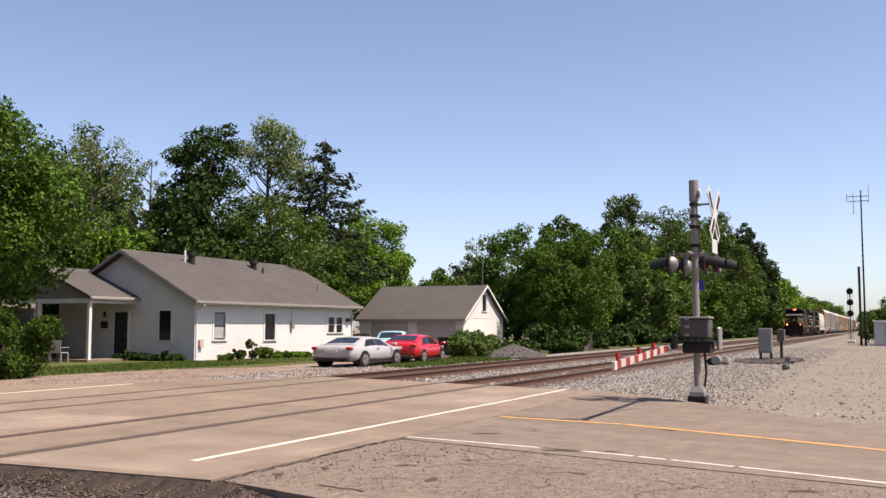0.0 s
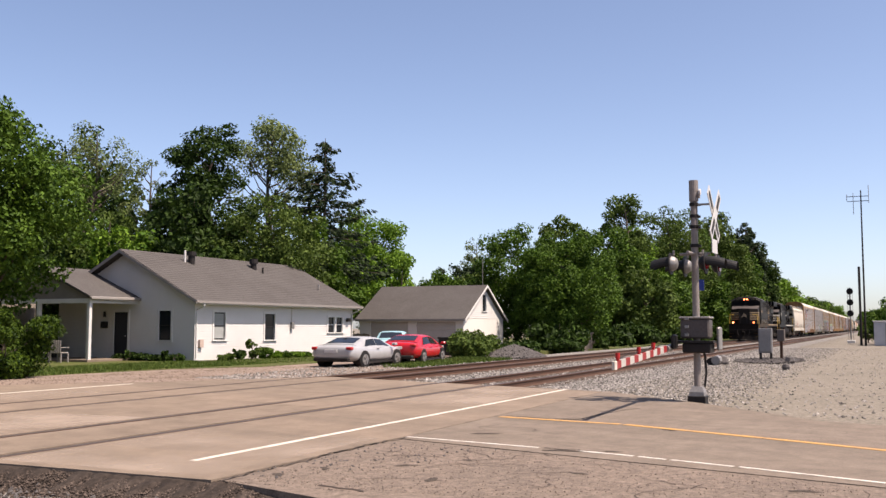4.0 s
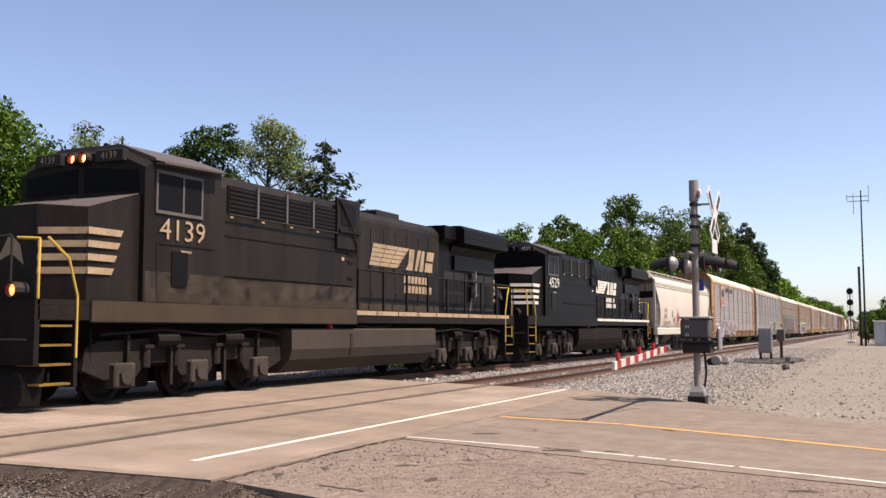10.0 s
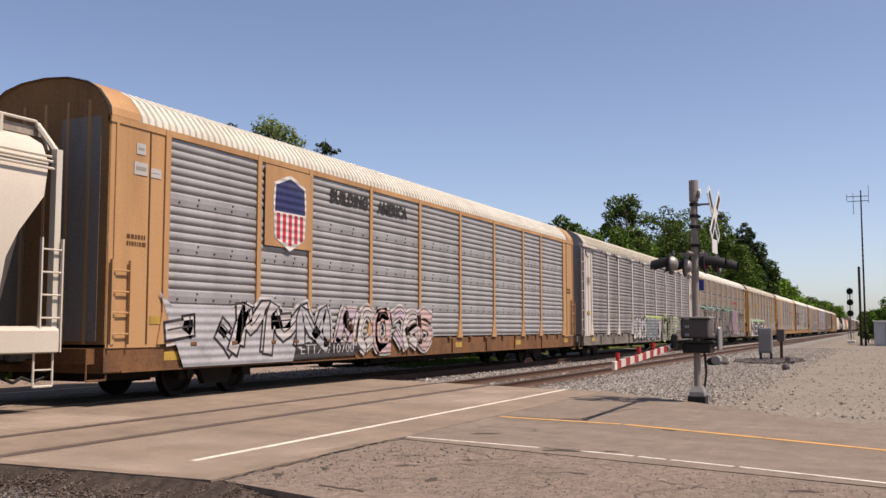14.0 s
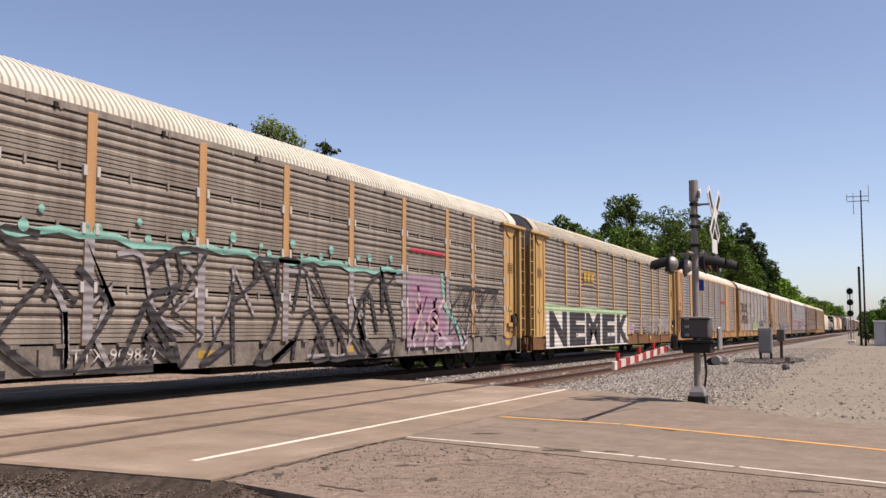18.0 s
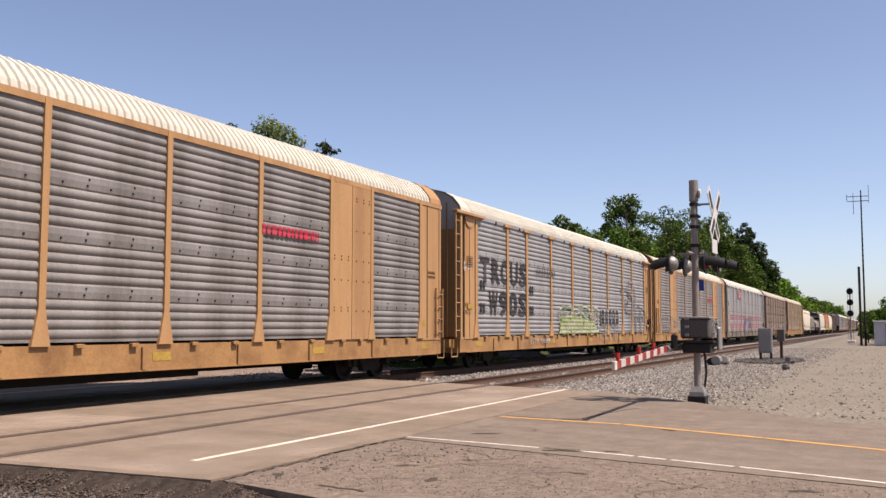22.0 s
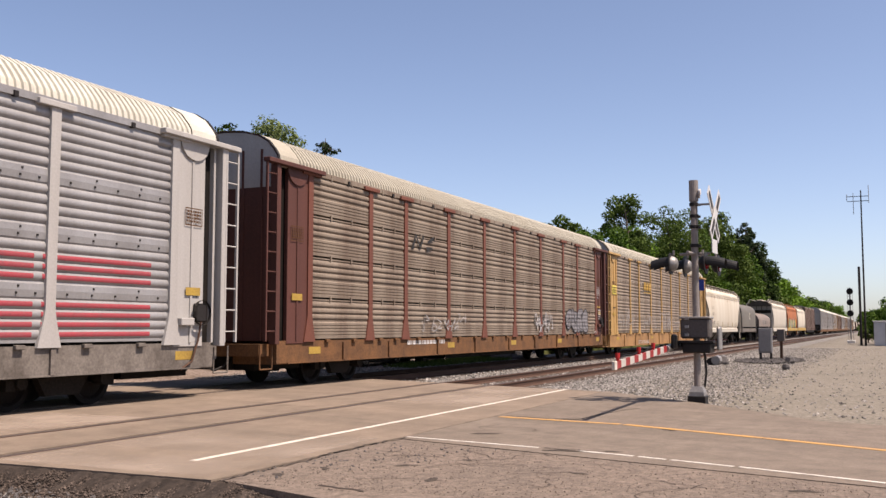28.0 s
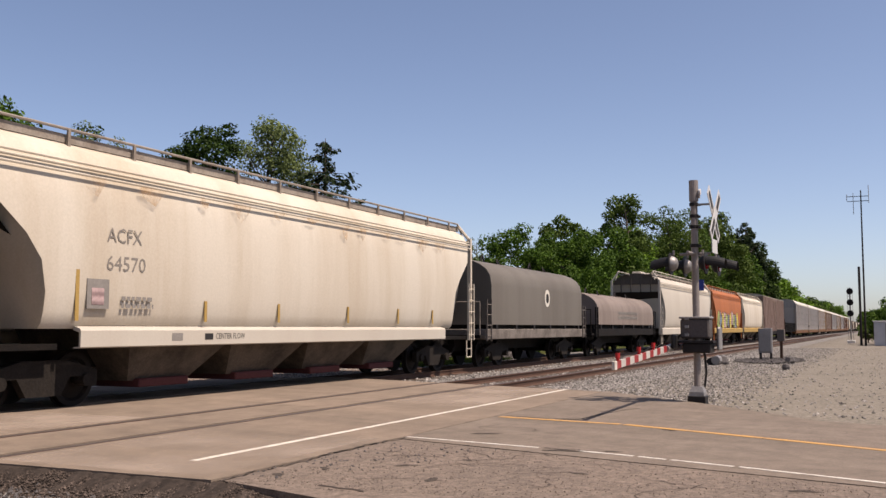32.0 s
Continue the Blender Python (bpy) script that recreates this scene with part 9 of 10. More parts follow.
GRIMY_SILL = mat("grimy_grey_sill", (0.19, 0.165, 0.145), 0.8, var=0.2, scale=1.6, bump=0.1, second=(0.06, 0.048, 0.04), amount=0.9)
# ten autoracks
R1 = couple(15.09, 16.85, lambda h: autorack("yellow autorack car with silver ribbed panels and a shield emblem", h, YEL, ALU_CLEAN, ROOF_W, style="flat", shift=0.07))
part("painted_ground", Geo().prism([(-11.6, 0.60), (-7.9, 0.60), (-7.75, 1.0), (-6.4, 1.05), (-7.0, 1.5), (-9.0, 1.75), (-11.9, 1.7), (-12.3, 2.0)], -1.560, -1.5575, "y"), P_SILVER, R1, "silver painted ground")
wild(R1, -12.2, -6.5, 0.72, 2.05, [P_CHALK, P_SILVER, P_CHALK], P_BLACK, 321, P_CHALK, n=5, fat=0.62, edge=0.09)
wild(R1, -5.9, -0.6, 0.70, 1.95, [P_PALEPINK, P_CHALK, P_PINK], P_BROWN, 22, P_CHALK, n=6, fat=0.55, edge=0.045)
part("painted_ground", Geo().prism([(-7.9, 0.62), (-5.2, 0.66), (-4.4, 0.98), (-7.7, 1.0)], -1.5635, -1.5625, "y"), P_BLACK, R1, "black painted patch on the sill")
for x0, x1, z0, z1 in ((-12.95, -12.72, 4.42, 4.62), (-13.0, -12.66, 4.05, 4.28), (-12.6, -12.3, 4.05, 4.22)):
    pl = part("sign_plate", Geo().box(x0, x1, -1.532, -1.52, z0, z1), GREYWHITE, R1, "small white plate")
    part("lettering_bar", Geo().box(x0 + 0.04, x1 - 0.04, -1.5345, -1.532, z0 + 0.08, z1 - 0.08), GREY_INK, pl)
sx = -8.1
part("emblem_board", Geo().box(sx - 0.95, sx + 0.9, -1.566, -1.552, 3.1, 4.85), YEL, R1, "yellow emblem board")
shield = [(sx - 0.62, 4.5), (sx - 0.3, 4.62), (sx, 4.72), (sx + 0.3, 4.62), (sx + 0.62, 4.5), (sx + 0.66, 4.1), (sx + 0.6, 3.3), (sx, 3.02), (sx - 0.6, 3.3), (sx - 0.66, 4.1)]
part("shield_emblem", Geo().prism(shield, -1.574, -1.567, "y"), P_WHITE, R1, "plain white shield")
part("shield_top", Geo().prism([(sx - 0.56, 4.45), (sx, 4.64), (sx + 0.56, 4.45), (sx + 0.6, 3.88), (sx - 0.6, 3.88)], -1.580, -1.575, "y"), paint("navy", (0.025, 0.03, 0.10)), R1, "plain navy shield top")
for k in range(5):
    part("shield_stripe", Geo().box(sx - 0.52 + k * 0.23, sx - 0.40 + k * 0.23, -1.580, -1.575, 3.15 + abs(k - 2) * 0.06, 3.84), P_RED, R1, "plain red shield stripe")
lettering("slogan", "BUILDING", 0.42, INK, R1, -5.38, -1.531, 4.5, "black lettering", width=1.85, bold=0.022)
lettering("slogan", "AMERICA", 0.42, INK, R1, -3.05, -1.531, 4.48, "black lettering", width=1.75, bold=0.022)
lettering("car_number", "ETTX 710700", 0.32, P_CHALK, R1, -6.4, -1.566, 0.84, "white lettering on the sill", width=2.4)

R2 = couple(16.85, 18.63, lambda h: autorack("grey ribbed autorack car with chalky white posts and graffiti", h, PINKWHITE, ALU, ROOF_T, sill=GRIMY_SILL, shift=0.34))
part("painted_band", Geo().ribbon([(-1.0 + k * 0.35, 1.93 + 0.04 * math.sin(k * 2.2)) for k in range(13)], 0.2, -1.5575), P_LIME, R2, "faint lime spray band")
piece(R2, -3.95, -0.95, 0.74, 1.90, P_CHALK, P_BLACK, 31, wild=0.16, w=0.055, n=5)
piece(R2, -0.8, 2.3, 0.74, 1.92, P_SLATE, P_SILVER, 32, wild=0.16, w=0.04, n=5)
piece(R2, 2.1, 2.9, 0.74, 1.7, P_PALEPINK, P_SILVER, 34, wild=0.16, w=0.03, n=1)
part("painted_ground", Geo().prism([(3.2, 0.60), (8.1, 0.60), (7.9, 1.25), (7.2, 1.4), (7.0, 2.0), (3.9, 2.05), (3.7, 1.5), (3.2, 1.2)], -1.5585, -1.557, "y"), P_DIRTGREEN, R2, "dark green-grey painted ground")
wild(R2, 3.7, 8.0, 0.62, 2.0, [P_GREY, P_DIRTGREEN, P_GREY], P_DULLLIME, 33, P_LIME, n=4, fat=0.62, edge=0.07)
bars(R2, 10.3, 11.4, 1.35, 1.6, 2, P_BLACK, -1.565, 2)
R3 = couple(18.63, 20.42, lambda h: autorack("dark ribbed autorack car with yellow ends and large black graffiti", h, YEL, ALU_DIRTY, ROOF_W, endc=YEL2, sill=GRIMY_SILL, rows=True, style="bar", shift=0.38))
part("painted_band", Geo().ribbon([(-12.1, 0.9), (-11.8, 1.5)] + [(-11.75 + k * 0.42, 2.84 + 0.05 * math.sin(k * 2.1) + 0.05 * math.sin(k * 0.7)) for k in range(40)], 0.12, -1.5615), P_TEAL, R3, "teal spray band")
lattice(R3, -11.8, 4.9, 0.62, 2.80, P_BLACK, 41, w=0.125, n=42, cell=0.78)
lattice(R3, -11.8, 4.9, 0.70, 2.6, P_GREY2, 42, y=-1.5605, w=0.10, n=12)
for k in range(26):
    part("painted_dot", Geo().cyl((-11.5 + k * 0.62 + 0.2 * math.sin(k * 3), -1.562, 3.05 + 0.16 * math.sin(k * 2.3)), (-11.5 + k * 0.62 + 0.2 * math.sin(k * 3), -1.566, 3.05 + 0.16 * math.sin(k * 2.3)), 0.07 + 0.02 * (k % 3), n=8), P_TEAL, R3)
for k in range(8):
    xx = EDGES[k] + 0.38
    part("painted_post", Geo().box(xx - 0.11, xx + 0.11, -1.561, -1.5565, 1.06, 2.86), P_GREY2, R3)
lettering("car_number", "ETTX 909822", 0.32, P_CHALK, R3, -6.3, -1.548, 0.86, "white lettering on the sill", width=2.2)
part("painted_patch", Geo().prism([(4.9, 0.80), (8.6, 0.80), (8.0, 1.5), (7.3, 1.9), (7.1, 2.9), (4.9, 2.8)], -1.560, -1.557, "y"), P_FADED, R3, "faded magenta patch")
part("painted_band", Geo().ribbon([(7.2, 2.95), (7.4, 2.0), (8.2, 1.5), (8.8, 0.85)], 0.16, -1.563), P_TEAL, R3)
lattice(R3, 7.9, 11.8, 1.15, 2.6, P_BLACK, 43, w=0.045, n=34)
slashes(R3, 5.0, 7.2, 0.9, 2.6, P_PINK, 44, w=0.16, n=2)
slashes(R3, 5.2, 9.2, 0.7, 1.5, P_PALEPINK, 45, w=0.14, n=3)
slashes(R3, 5.1, 7.3, 0.8, 2.6, P_MAGENTA, 46, w=0.2, n=2)
bars(R3, 5.1, 7.4, 3.42, 3.62, 1, P_RED, -1.565, 9)
R4 = couple(20.42, 22.22, lambda h: autorack("yellow-framed autorack car with bold black and white block graffiti", h, YEL2, ALU_DIRTY, ROOF_T, shift=0.29, deep=0.5))
part("painted_band", Geo().prism([(-11.9, 1.6), (1.3, 1.6), (1.35, 2.18), (0.2, 2.26), (-2, 2.2), (-5, 2.3), (-8, 2.22), (-11.9, 2.3)], -1.558, -1.556, "y"), P_MINT, R4, "pale green painted ground")
part("painted_band", Geo().prism([(-11.8, 0.53), (1.45, 0.53), (1.3, 1.3), (1.5, 1.9), (-1, 1.84), (-1.2, 1.93), (-4, 1.9), (-6, 1.95), (-11.8, 1.92)], -1.561, -1.559, "y"), P_WHITE, R4, "white painted ground")
for k, ch in enumerate("NEMEK"):
    lettering("painted_letter", ch, 1.80, P_BLACK, R4, -10.2 + k * 2.6, -1.564, 1.22, "bold black painted letter", width=2.35, bold=0.10)
part("painted_line", Geo().ribbon([(-11.8 + k * 0.5, 1.95 + 0.05 * math.sin(k * 1.9)) for k in range(27)], 0.035, -1.563), P_PINK, R4, "thin pink outline")
lettering("painted_number", "347", 0.55, P_WHITE, R4, 2.45, -1.562, 1.25, width=1.15, bold=0.05)
lettering("painted_number", "347", 0.5, P_PURPLE, R4, 2.45, -1.566, 1.25, "small purple painted number", width=1.05, bold=0.015)
scrawl(R4, 4.3, 11.6, 1.0, 1.9, P_GREY3, 52, w=0.045, n=26)
arches(R4, 4.6, 12.2, 0.95, 1.95, 8, P_CHALK, 0.05)
lattice(R4, 8.8, 11.8, 1.0, 1.9, P_GREY3, 54, y=-1.5605, w=0.07, n=16)
scrawl(R4, 12.0, 12.7, 1.3, 2.6, P_CHALK, 55, -1.53, 0.03, 8)
bx = -5.65
EMBLEM = [[(-0.85, 0), (-0.40, 0), (-0.32, 0.44), (-0.77, 0.44)], [(-0.27, 0), (0.20, 0), (0.28, 0.44), (-0.19, 0.44)], [(0.33, 0), (0.80, 0), (0.88, 0.44), (0.41, 0.44)]]
OCHRE2 = paint("ochre_emblem", (0.42, 0.25, 0.05))
for sh in EMBLEM:
    part("emblem_block", Geo().prism([(bx + a, 3.42 + b) for a, b in sh], -1.566, -1.560, "y"), OCHRE2, R4, "plain ochre emblem block")
part("emblem_bar", Geo().box(bx - 0.85, bx + 0.85, -1.566, -1.561, 3.26, 3.32), OCHRE2, R4)
R5 = couple(22.22, 23.99, lambda h: autorack("yellow autorack car with clean grey ribbed panels", h, YEL, ALU, ROOF_W, style="flat", closed=(1, 7), sill=RUST_YELLOW, shift=0.35))
bars(R5, 4.75, 7.0, 3.27, 3.62, 1, P_RED, -1.565, 11)
bars(R5, -5.9, -3.3, 0.82, 1.04, 1, INK, -1.508, 12)
R6 = couple(23.99, 25.765, lambda h: autorack("orange-yellow autorack car with silver panels and blocky black letters", h, YEL, ALU_CLEAN, ROOF_W, sill=RUST_YELLOW, shift=0.47))
for k, ch in enumerate("TROUS"):
    lettering("painted_letter", ch, 1.10, P_BLACK, R6, -10.95 + k * 0.93, -1.532, 3.22, "black painted block letter", width=0.80, bold=0.045)
for k, ch in enumerate("W90S"):
    lettering("painted_letter", ch, 1.10, P_BLACK, R6, -10.2 + k * 0.97, -1.532, 2.13, "black painted block letter", width=0.85, bold=0.045)
for x in (-11.3, -11.05, -6.4, -6.15):
    for z in (2.0, 2.75):
        part("painted_tick", Geo().box(x - 0.08, x + 0.08, -1.533, -1.529, z - 0.18, z + 0.15), P_BLACK, R6)
for k in range(8):
    part("emblem_block", Geo().ribbon([(-5.75 + k * 0.3, 3.35), (-5.7 + k * 0.3, 3.62 if k % 3 else 3.72), (-5.58 + k * 0.3, 3.35 + 0.1 * (k % 2))], 0.07, -1.565), INK, R6, "plain dark emblem mark")
lettering("car_number", "ETTX 703689", 0.3, P_CHALK, R6, -5.3, -1.548, 0.84, "white lettering on the sill", width=2.3)
lettering("car_number", "FXE", 0.2, INK, R6, -12.45, -1.53, 2.05, width=0.35)
lettering("car_number", "310124", 0.2, INK, R6, -12.45, -1.53, 1.83, width=0.6)
scrawl(R6, -12.75, -12.1, 3.15, 3.45, P_WHITE, 61, -1.53, 0.035, 4)
part("painted_patch", Geo().prism([(-3.0, 1.1), (3.1, 1.1), (2.2, 1.6), (-1.0, 1.9), (-2.6, 1.8)], -1.561, -1.558, "y"), P_DULLLIME, R6, "dull lime spray patch")
piece(R6, -2.8, 3.0, 1.12, 2.2, None, P_CHALK, 62, wild=0.25, w=0.08, n=4)
piece(R6, -2.8, 3.0, 1.12, 2.2, None, P_GREEN, 65, wild=0.25, w=0.05, n=4, y=-1.564)
arches(R6, 3.45, 6.7, 1.5, 2.25, 5, P_CHALK, 0.055, y=-1.564, fill=P_BLACK, seed=7)
arches(R6, 3.4, 6.9, 0.75, 1.55, 4, P_GREY3, 0.05, y=-1.56, seed=9)
piece(R6, 8.2, 10.2, 2.2, 3.6, None, P_GREY, 64, wild=0.25, w=0.15, n=1)
arches(R6, 9.4, 12.7, 1.1, 2.6, 3, P_GREY, 0.11, seed=5)
scrawl(R6, 7.2, 7.9, 3.0, 3.5, P_GREY, 68, w=0.03, n=3)
R7 = couple(25.765, 27.57, lambda h: autorack("yellow autorack car with grey panels and outlined white graffiti", h, YEL, ALU, ROOF_W, style="flat", closed=(1, 7), sill=RUST_YELLOW, shift=0.46))
wild(R7, -3.0, 9.6, 0.74, 2.1, [P_BLACK, P_GREY, P_BLACK, P_BLACK], P_WHITE, 71, P_BLACK, n=10, fat=0.5, edge=0.10)
arches(R7, -12.0, -7.9, 0.9, 2.15, 5, P_GREY, 0.055, y=-1.565, seed=3)
piece(R7, -7.9, -7.1, 1.4, 1.8, None, P_GREY, 73, w=0.055, wild=0.18, n=1)
lettering("car_number", "CTTX 690448", 0.3, P_CHALK, R7, -4.5, -1.548, 0.80, "white lettering on the sill", width=2.35)
part("painted_band", Geo().ribbon([(-2.8, 0.80), (3, 0.78), (9, 0.80)], 0.34, -1.548), P_BLUE, R7)
bars(R7, 5.1, 7.35, 3.30, 3.62, 1, P_RED, -1.565, 13)
R8 = couple(27.57, 29.345, lambda h: autorack("white-grey autorack car with red stripes along its ribbed panels", h, GREYWHITE, ALU_CLEAN, ROOF_W, sill=GRIMY_SILL, shift=0.16))
for zz in [RIB_GROUPS[1][0] + k * PITCH for k in range(3)] + [RIB_GROUPS[0][0] + k * PITCH for k in range(4)]:
    g = Geo()
    pr = [(y_ - 0.004, z_) for y_, z_ in rib(zz)[2:7]]
    for j in range(9):
        a, b = -11.9 + j * 2.65, -9.42 + j * 2.65
        g.add([(x, y_, z_) for x in (a, b) for y_, z_ in pr], [(i, 5 + i, 6 + i, i + 1) for i in range(4)])
    part("red_stripe", g, RED_BAND, R8, "dull red stripe")
part("sign", Geo().box(-6.5, -4.4, -1.57, -1.557, 4.02, 4.76), RED_BAND, R8, "plain red sign panel")
part("sign_mark", Geo().ribbon([(-5.7, 4.64), (-6.2, 4.6), (-6.3, 4.37), (-6.0, 4.17), (-5.7, 4.2)], 0.14, -1.574), P_WHITE, R8)
bars(R8, -5.45, -4.6, 4.2, 4.55, 2, P_WHITE, -1.574, 14)
wild(R8, -2.0, 3.4, 0.8, 2.35, [P_PURPLE, P_SILVER, P_PURPLE], P_BLACK, 81, P_LIME, n=5, fat=0.34)
R9 = couple(29.345, 31.13, lambda h: autorack("oxide-brown autorack car with weathered tan ribbed panels", h, BROWN, ALU_BROWN, ROOF_T, endc=OXIDE_DARK, rows=True, shift=0.70, deep=0.54))
part("emblem_block", Geo().ribbon([(-6.2, 3.55), (-6.0, 3.95), (-5.7, 3.6), (-5.5, 3.98)], 0.12, -1.566).ribbon([(-5.3, 3.6), (-4.9, 3.65), (-5.2, 3.8), (-4.8, 3.95)], 0.12, -1.566), INK, R9, "plain dark emblem shape")
scrawl(R9, 4.2, 6.4, 1.15, 1.9, P_CHALK, 91, w=0.07, n=12)
scrawl(R9, -5.8, -2.4, 1.2, 1.8, P_GREY3, 92, w=0.04, n=8)
piece(R9, 8.2, 11.4, 1.15, 2.1, P_GREY, P_BLACK, 93, wild=0.3, w=0.05)
bars(R9, -6.4, -3.9, 0.84, 1.02, 1, P_WHITE, -1.508, 15)
part("notice_outline", Geo().box(12.96, 13.5, -1.553, -1.549, 3.17, 3.19).box(12.96, 13.5, -1.553, -1.549, 2.84, 2.86).box(12.96, 12.975, -1.553, -1.549, 2.86, 3.17).box(13.485, 13.5, -1.553, -1.549, 2.86, 3.17), P_WHITE, R9, "thin white notice outline")
bars(R9, 13.0, 13.46, 2.89, 3.13, 4, P_CHALK, -1.551, 17)
bars(R9, 13.1, 13.34, 2.68, 2.76, 2, P_CHALK, -1.551, 18)
part("notice_strip", Geo().box(12.96, 13.62, -1.552, -1.548, 2.27, 2.33), DULL_YELLOW, R9, "narrow yellow strip")
bars(R9, 13.28, 13.68, 1.72, 2.2, 5, P_CHALK, -1.551, 19)
lettering("end_mark", "FT-62", 0.15, P_WHITE, R9, 12.78, -1.56, 1.13, "small white stencil", width=0.42)
R10 = couple(31.13, 32.91, lambda h: autorack("yellow-framed autorack car with dirty tan panels and faint graffiti", h, YEL2, ALU_BROWN, ROOF_T, sill=RUST_YELLOW, shift=0.36, deep=0.40))
bx = -5.0
for sh in EMBLEM:
    part("emblem_block", Geo().prism([(bx + a, 3.42 + b) for a, b in sh], -1.566, -1.560, "y"), OCHRE2, R10, "plain ochre emblem block")
part("emblem_bar", Geo().box(bx - 0.85, bx + 0.85, -1.566, -1.561, 3.26, 3.32), OCHRE2, R10)
scrawl(R10, -11.6, -8.2, 1.2, 2.3, P_CHALK, 101, w=0.03, n=10)
scrawl(R10, -6.4, -2.6, 1.2, 2.1, P_CHALK, 102, w=0.03, n=10)
arches(R10, -1.6, 1.3, 1.25, 2.25, 4, P_CHALK, 0.04, seed=4)
scrawl(R10, 0.2, 1.9, 1.05, 1.9, P_CHALK, 104, w=0.035, n=4)
arches(R10, 2.7, 4.4, 1.2, 1.75, 3, P_CHALK, 0.025, seed=6)
lettering("car_number", "ETTX 851685", 0.26, P_WHITE, R10, -5.98, -1.549, 0.58, "white lettering on the sill", width=2.5)
sign = part("sign_plate", Geo().box(-12.68, -11.95, -1.553, -1.547, 2.98, 3.42), P_YELLOW, R10, "yellow sign plate with dark lettering bars")
bars(sign, -12.58, -12.05, 3.04, 3.36, 3, INK, -1.555, 21)
bars(R10, -12.6, -12.1, 2.28, 2.38, 1, INK, -1.553, 22)

# mixed cars behind
c = couple(32.91, 34.16, lambda h: hopper("stained cream covered hopper car with grey lettering", h, CREAM2, CREAM, pockets=4, sill_in=2.25, slant=1.35, rail=GREY_RAIL, sill_low=1.0))
lettering("reporting_mark", "ACFX", 0.36, FAINT_INK, c, -6.25, Y, 2.9, "grey stencilled letters", width=0.85)
lettering("reporting_mark", "64570", 0.36, FAINT_INK, c, -6.2, Y, 2.42, "grey stencilled numbers", width=0.95)
for x in (-7.3, -4.0, -1.5, 1.5, 4.2, 6.4):
    part("reflector_tab", Geo().box(x - 0.04, x + 0.04, Y + 0.01, Y + 0.02, 1.45, 1.85 if x > -7 else 2.6), OCHRE, c, "ochre reflector strip")
lettering("builder_mark", "CENTER FLOW", 0.16, INK, c, -3.25, -1.604, 1.17, "small black lettering on the sill", width=0.95)
part("lettering_bar", Geo().box(-4.05, -3.8, -1.604, -1.6, 1.11, 1.23), INK, c, "plain bar for a maker's mark")
part("stencil_plate", Geo().box(-5.0, -4.7, -1.604, -1.6, 1.10, 1.24), GREY_INK, c)
drips(c, [-7.0, -5.6, -4.1, -2.9, -1.6, -0.2, 1.3, 2.2, 3.6, 4.4, 5.7, 6.9], 3.84, 5)
bars(c, -6.3, -5.5, 1.65, 1.9, 2, GREY_INK, Y, 18)
part("placard", Geo().box(-7.1, -6.6, Y, Y + 0.02, 1.65, 2.15), GREY_INK, c, "dark placard patch")
part("placard_patch", Geo().box(-7.0, -6.72, Y - 0.006, Y - 0.002, 1.72, 2.0), P_PINK, c)
c = couple(34.16, 35.0, lambda h: coil_car("steel coil car under a tall smooth grey cover", h, GREYCOVER, GRIMY_SILL, 3.75, 1.45))
part("emblem_ring", Geo().prism([(0.30 * math.cos(a) + 0.6, 0.34 * math.sin(a) + 2.5) for a in [i * math.pi / 12 for i in range(24)]], -1.460, -1.452, "y"), STRIPE, c, "plain white oval emblem")
part("emblem_disc", Geo().prism([(0.17 * math.cos(a) + 0.6, 0.2 * math.sin(a) + 2.5) for a in [i * math.pi / 12 for i in range(24)]], -1.466, -1.461, "y"), INK, c)
c = couple(35.0, 35.91, lambda h: coil_car("low coil car with a dirty tan round-topped cover", h, TANCOVER, DIRTY_BLACK, 3.05, 1.5))
bars(c, -2.2, 2.0, 1.75, 2.2, 2, GREY_INK, -1.46, 19)
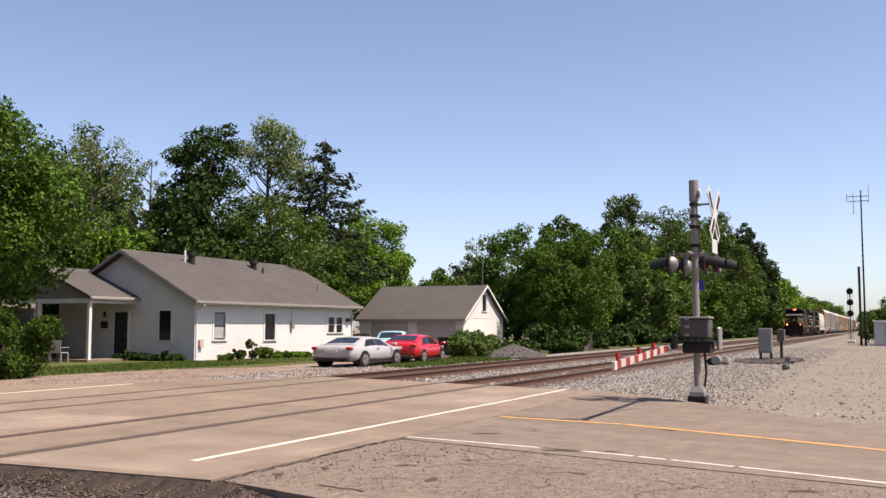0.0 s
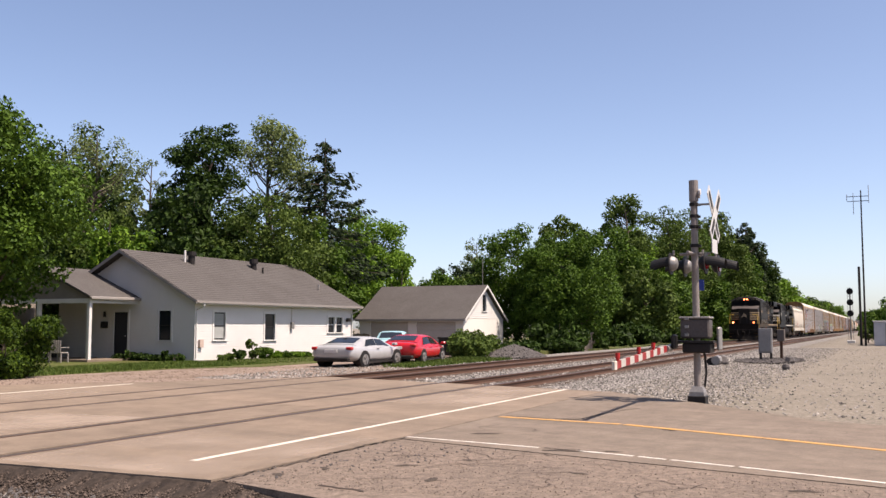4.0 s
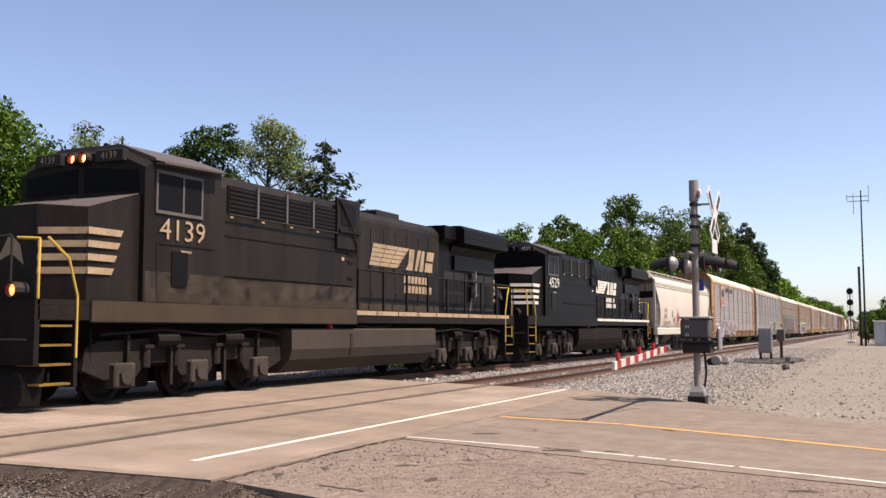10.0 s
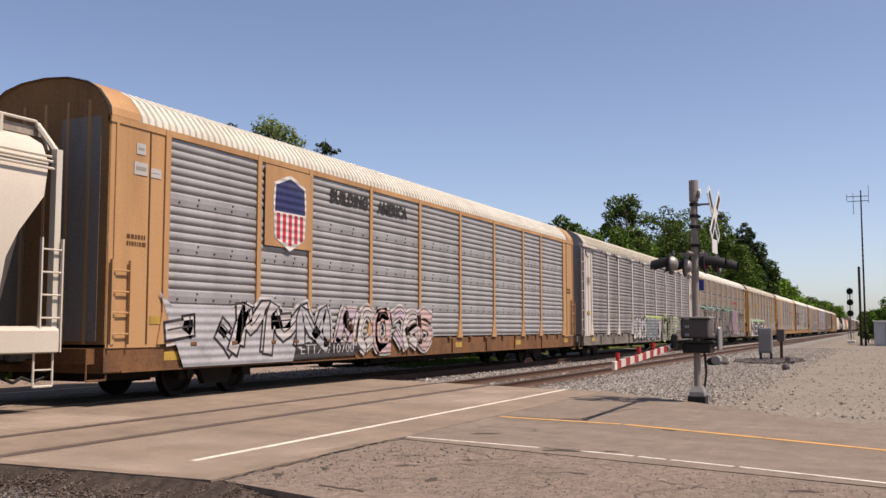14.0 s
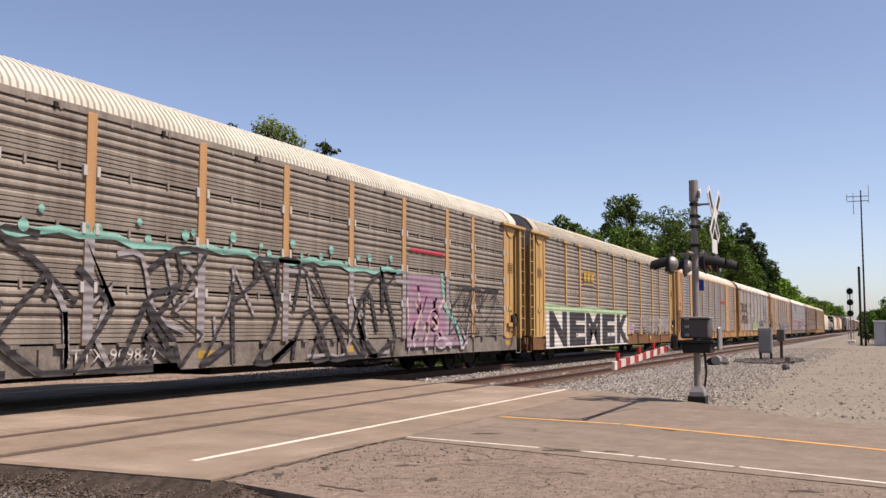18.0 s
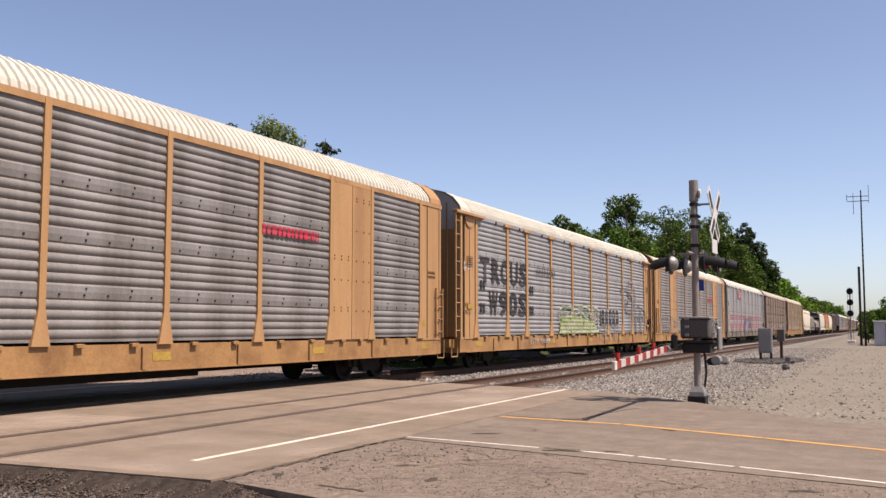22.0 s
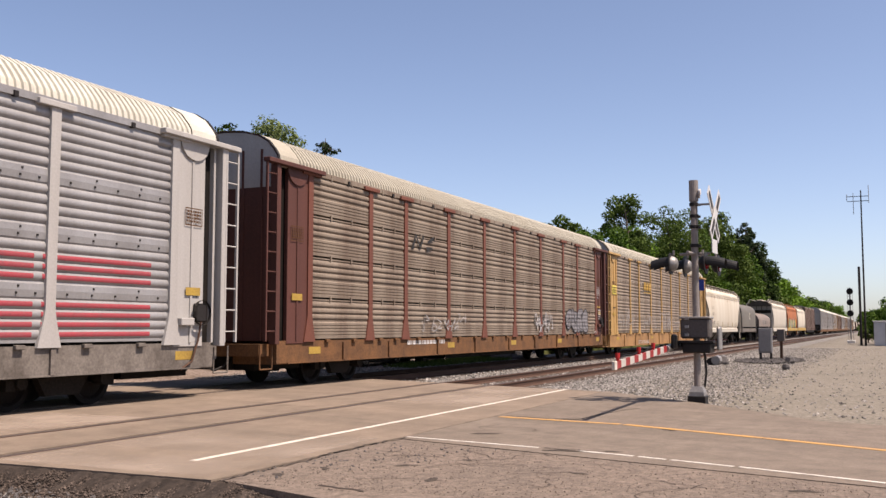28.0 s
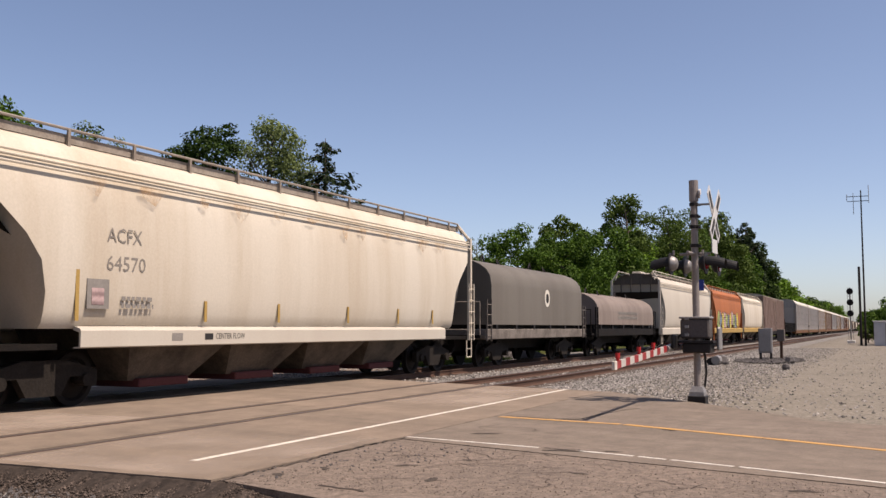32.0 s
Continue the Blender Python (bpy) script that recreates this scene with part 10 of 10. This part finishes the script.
couple(35.91, 37.13, lambda h: hopper("pale grey covered hopper car with a dark end", h, CREAM, CREAM, pockets=3, dark=DARK_METAL, top=4.7))
c = couple(37.13, 38.23, lambda h: hopper("rusty orange covered hopper car with graffiti", h, ORANGE, OCHRE, pockets=3))
piece(c, -6.5, 5.5, 1.3, 2.6, [P_LIME, P_BLUE, P_YELLOW, P_PINK], P_BROWN, 121, Y, 0.4)
couple(38.23, 39.33, lambda h: hopper("cream covered hopper car with a rust-stained top", h, CREAM2, OCHRE, pockets=3))
couple(39.33, 40.95, lambda h: boxcar("tall faded brown boxcar", h, BOXBROWN, ROOF_T, 4.9))
couple(40.95, 42.05, lambda h: gondola("low dark gondola car", h, DIRTY_BLACK))
t0 = 42.05
FAR_KINDS = [(PINKWHITE, ALU, ROOF_W), (YEL, ALU_CLEAN, ROOF_W), (BROWN, ALU_BROWN, ROOF_T)]
for k in range(9):
    tint, pan, rf = FAR_KINDS[(0, 0, 1, 2, 0, 1, 0, 2, 1)[k]]
    couple(t0, t0 + 1.775, lambda h: autorack("grey autorack car far back in the train", h, tint, pan, rf, far=True))
    t0 += 1.775
for k in range(12):
    L = (1.25, 1.0, 1.1)[k % 3]
    if k % 3 == 0:
        couple(t0, t0 + L, lambda h: hopper("pale covered hopper car far back in the train", h, CREAM2, CREAM, pockets=3))
    elif k % 3 == 1:
        couple(t0, t0 + L, lambda h: gondola("dark gondola car far back in the train", h, BOXBROWN, 2.4))
    else:
        couple(t0, t0 + L, lambda h: boxcar("brown boxcar far back in the train", h, BOXBROWN, ROOF_T, 4.3))
    t0 += L


def motions():
    """The train rolls by towards -x at a steady pace."""
    for ob, tp in train:
        walk(ob, [(t, pose(SPEED * (tp - t) - 5.44, FAR_Y, 0)) for t in (0.0, 8.0, 16.0, 24.0, 32.0)])
    # the locomotives' wheels turn on their axles, a little less than a sixth of a turn a frame
    for w, x, r in spinning:
        walk(w, [(k / 30, pose(x, 0, r, 0, -math.degrees(SPEED * k / 30 / r), 0)) for k in range(961)])


motions()
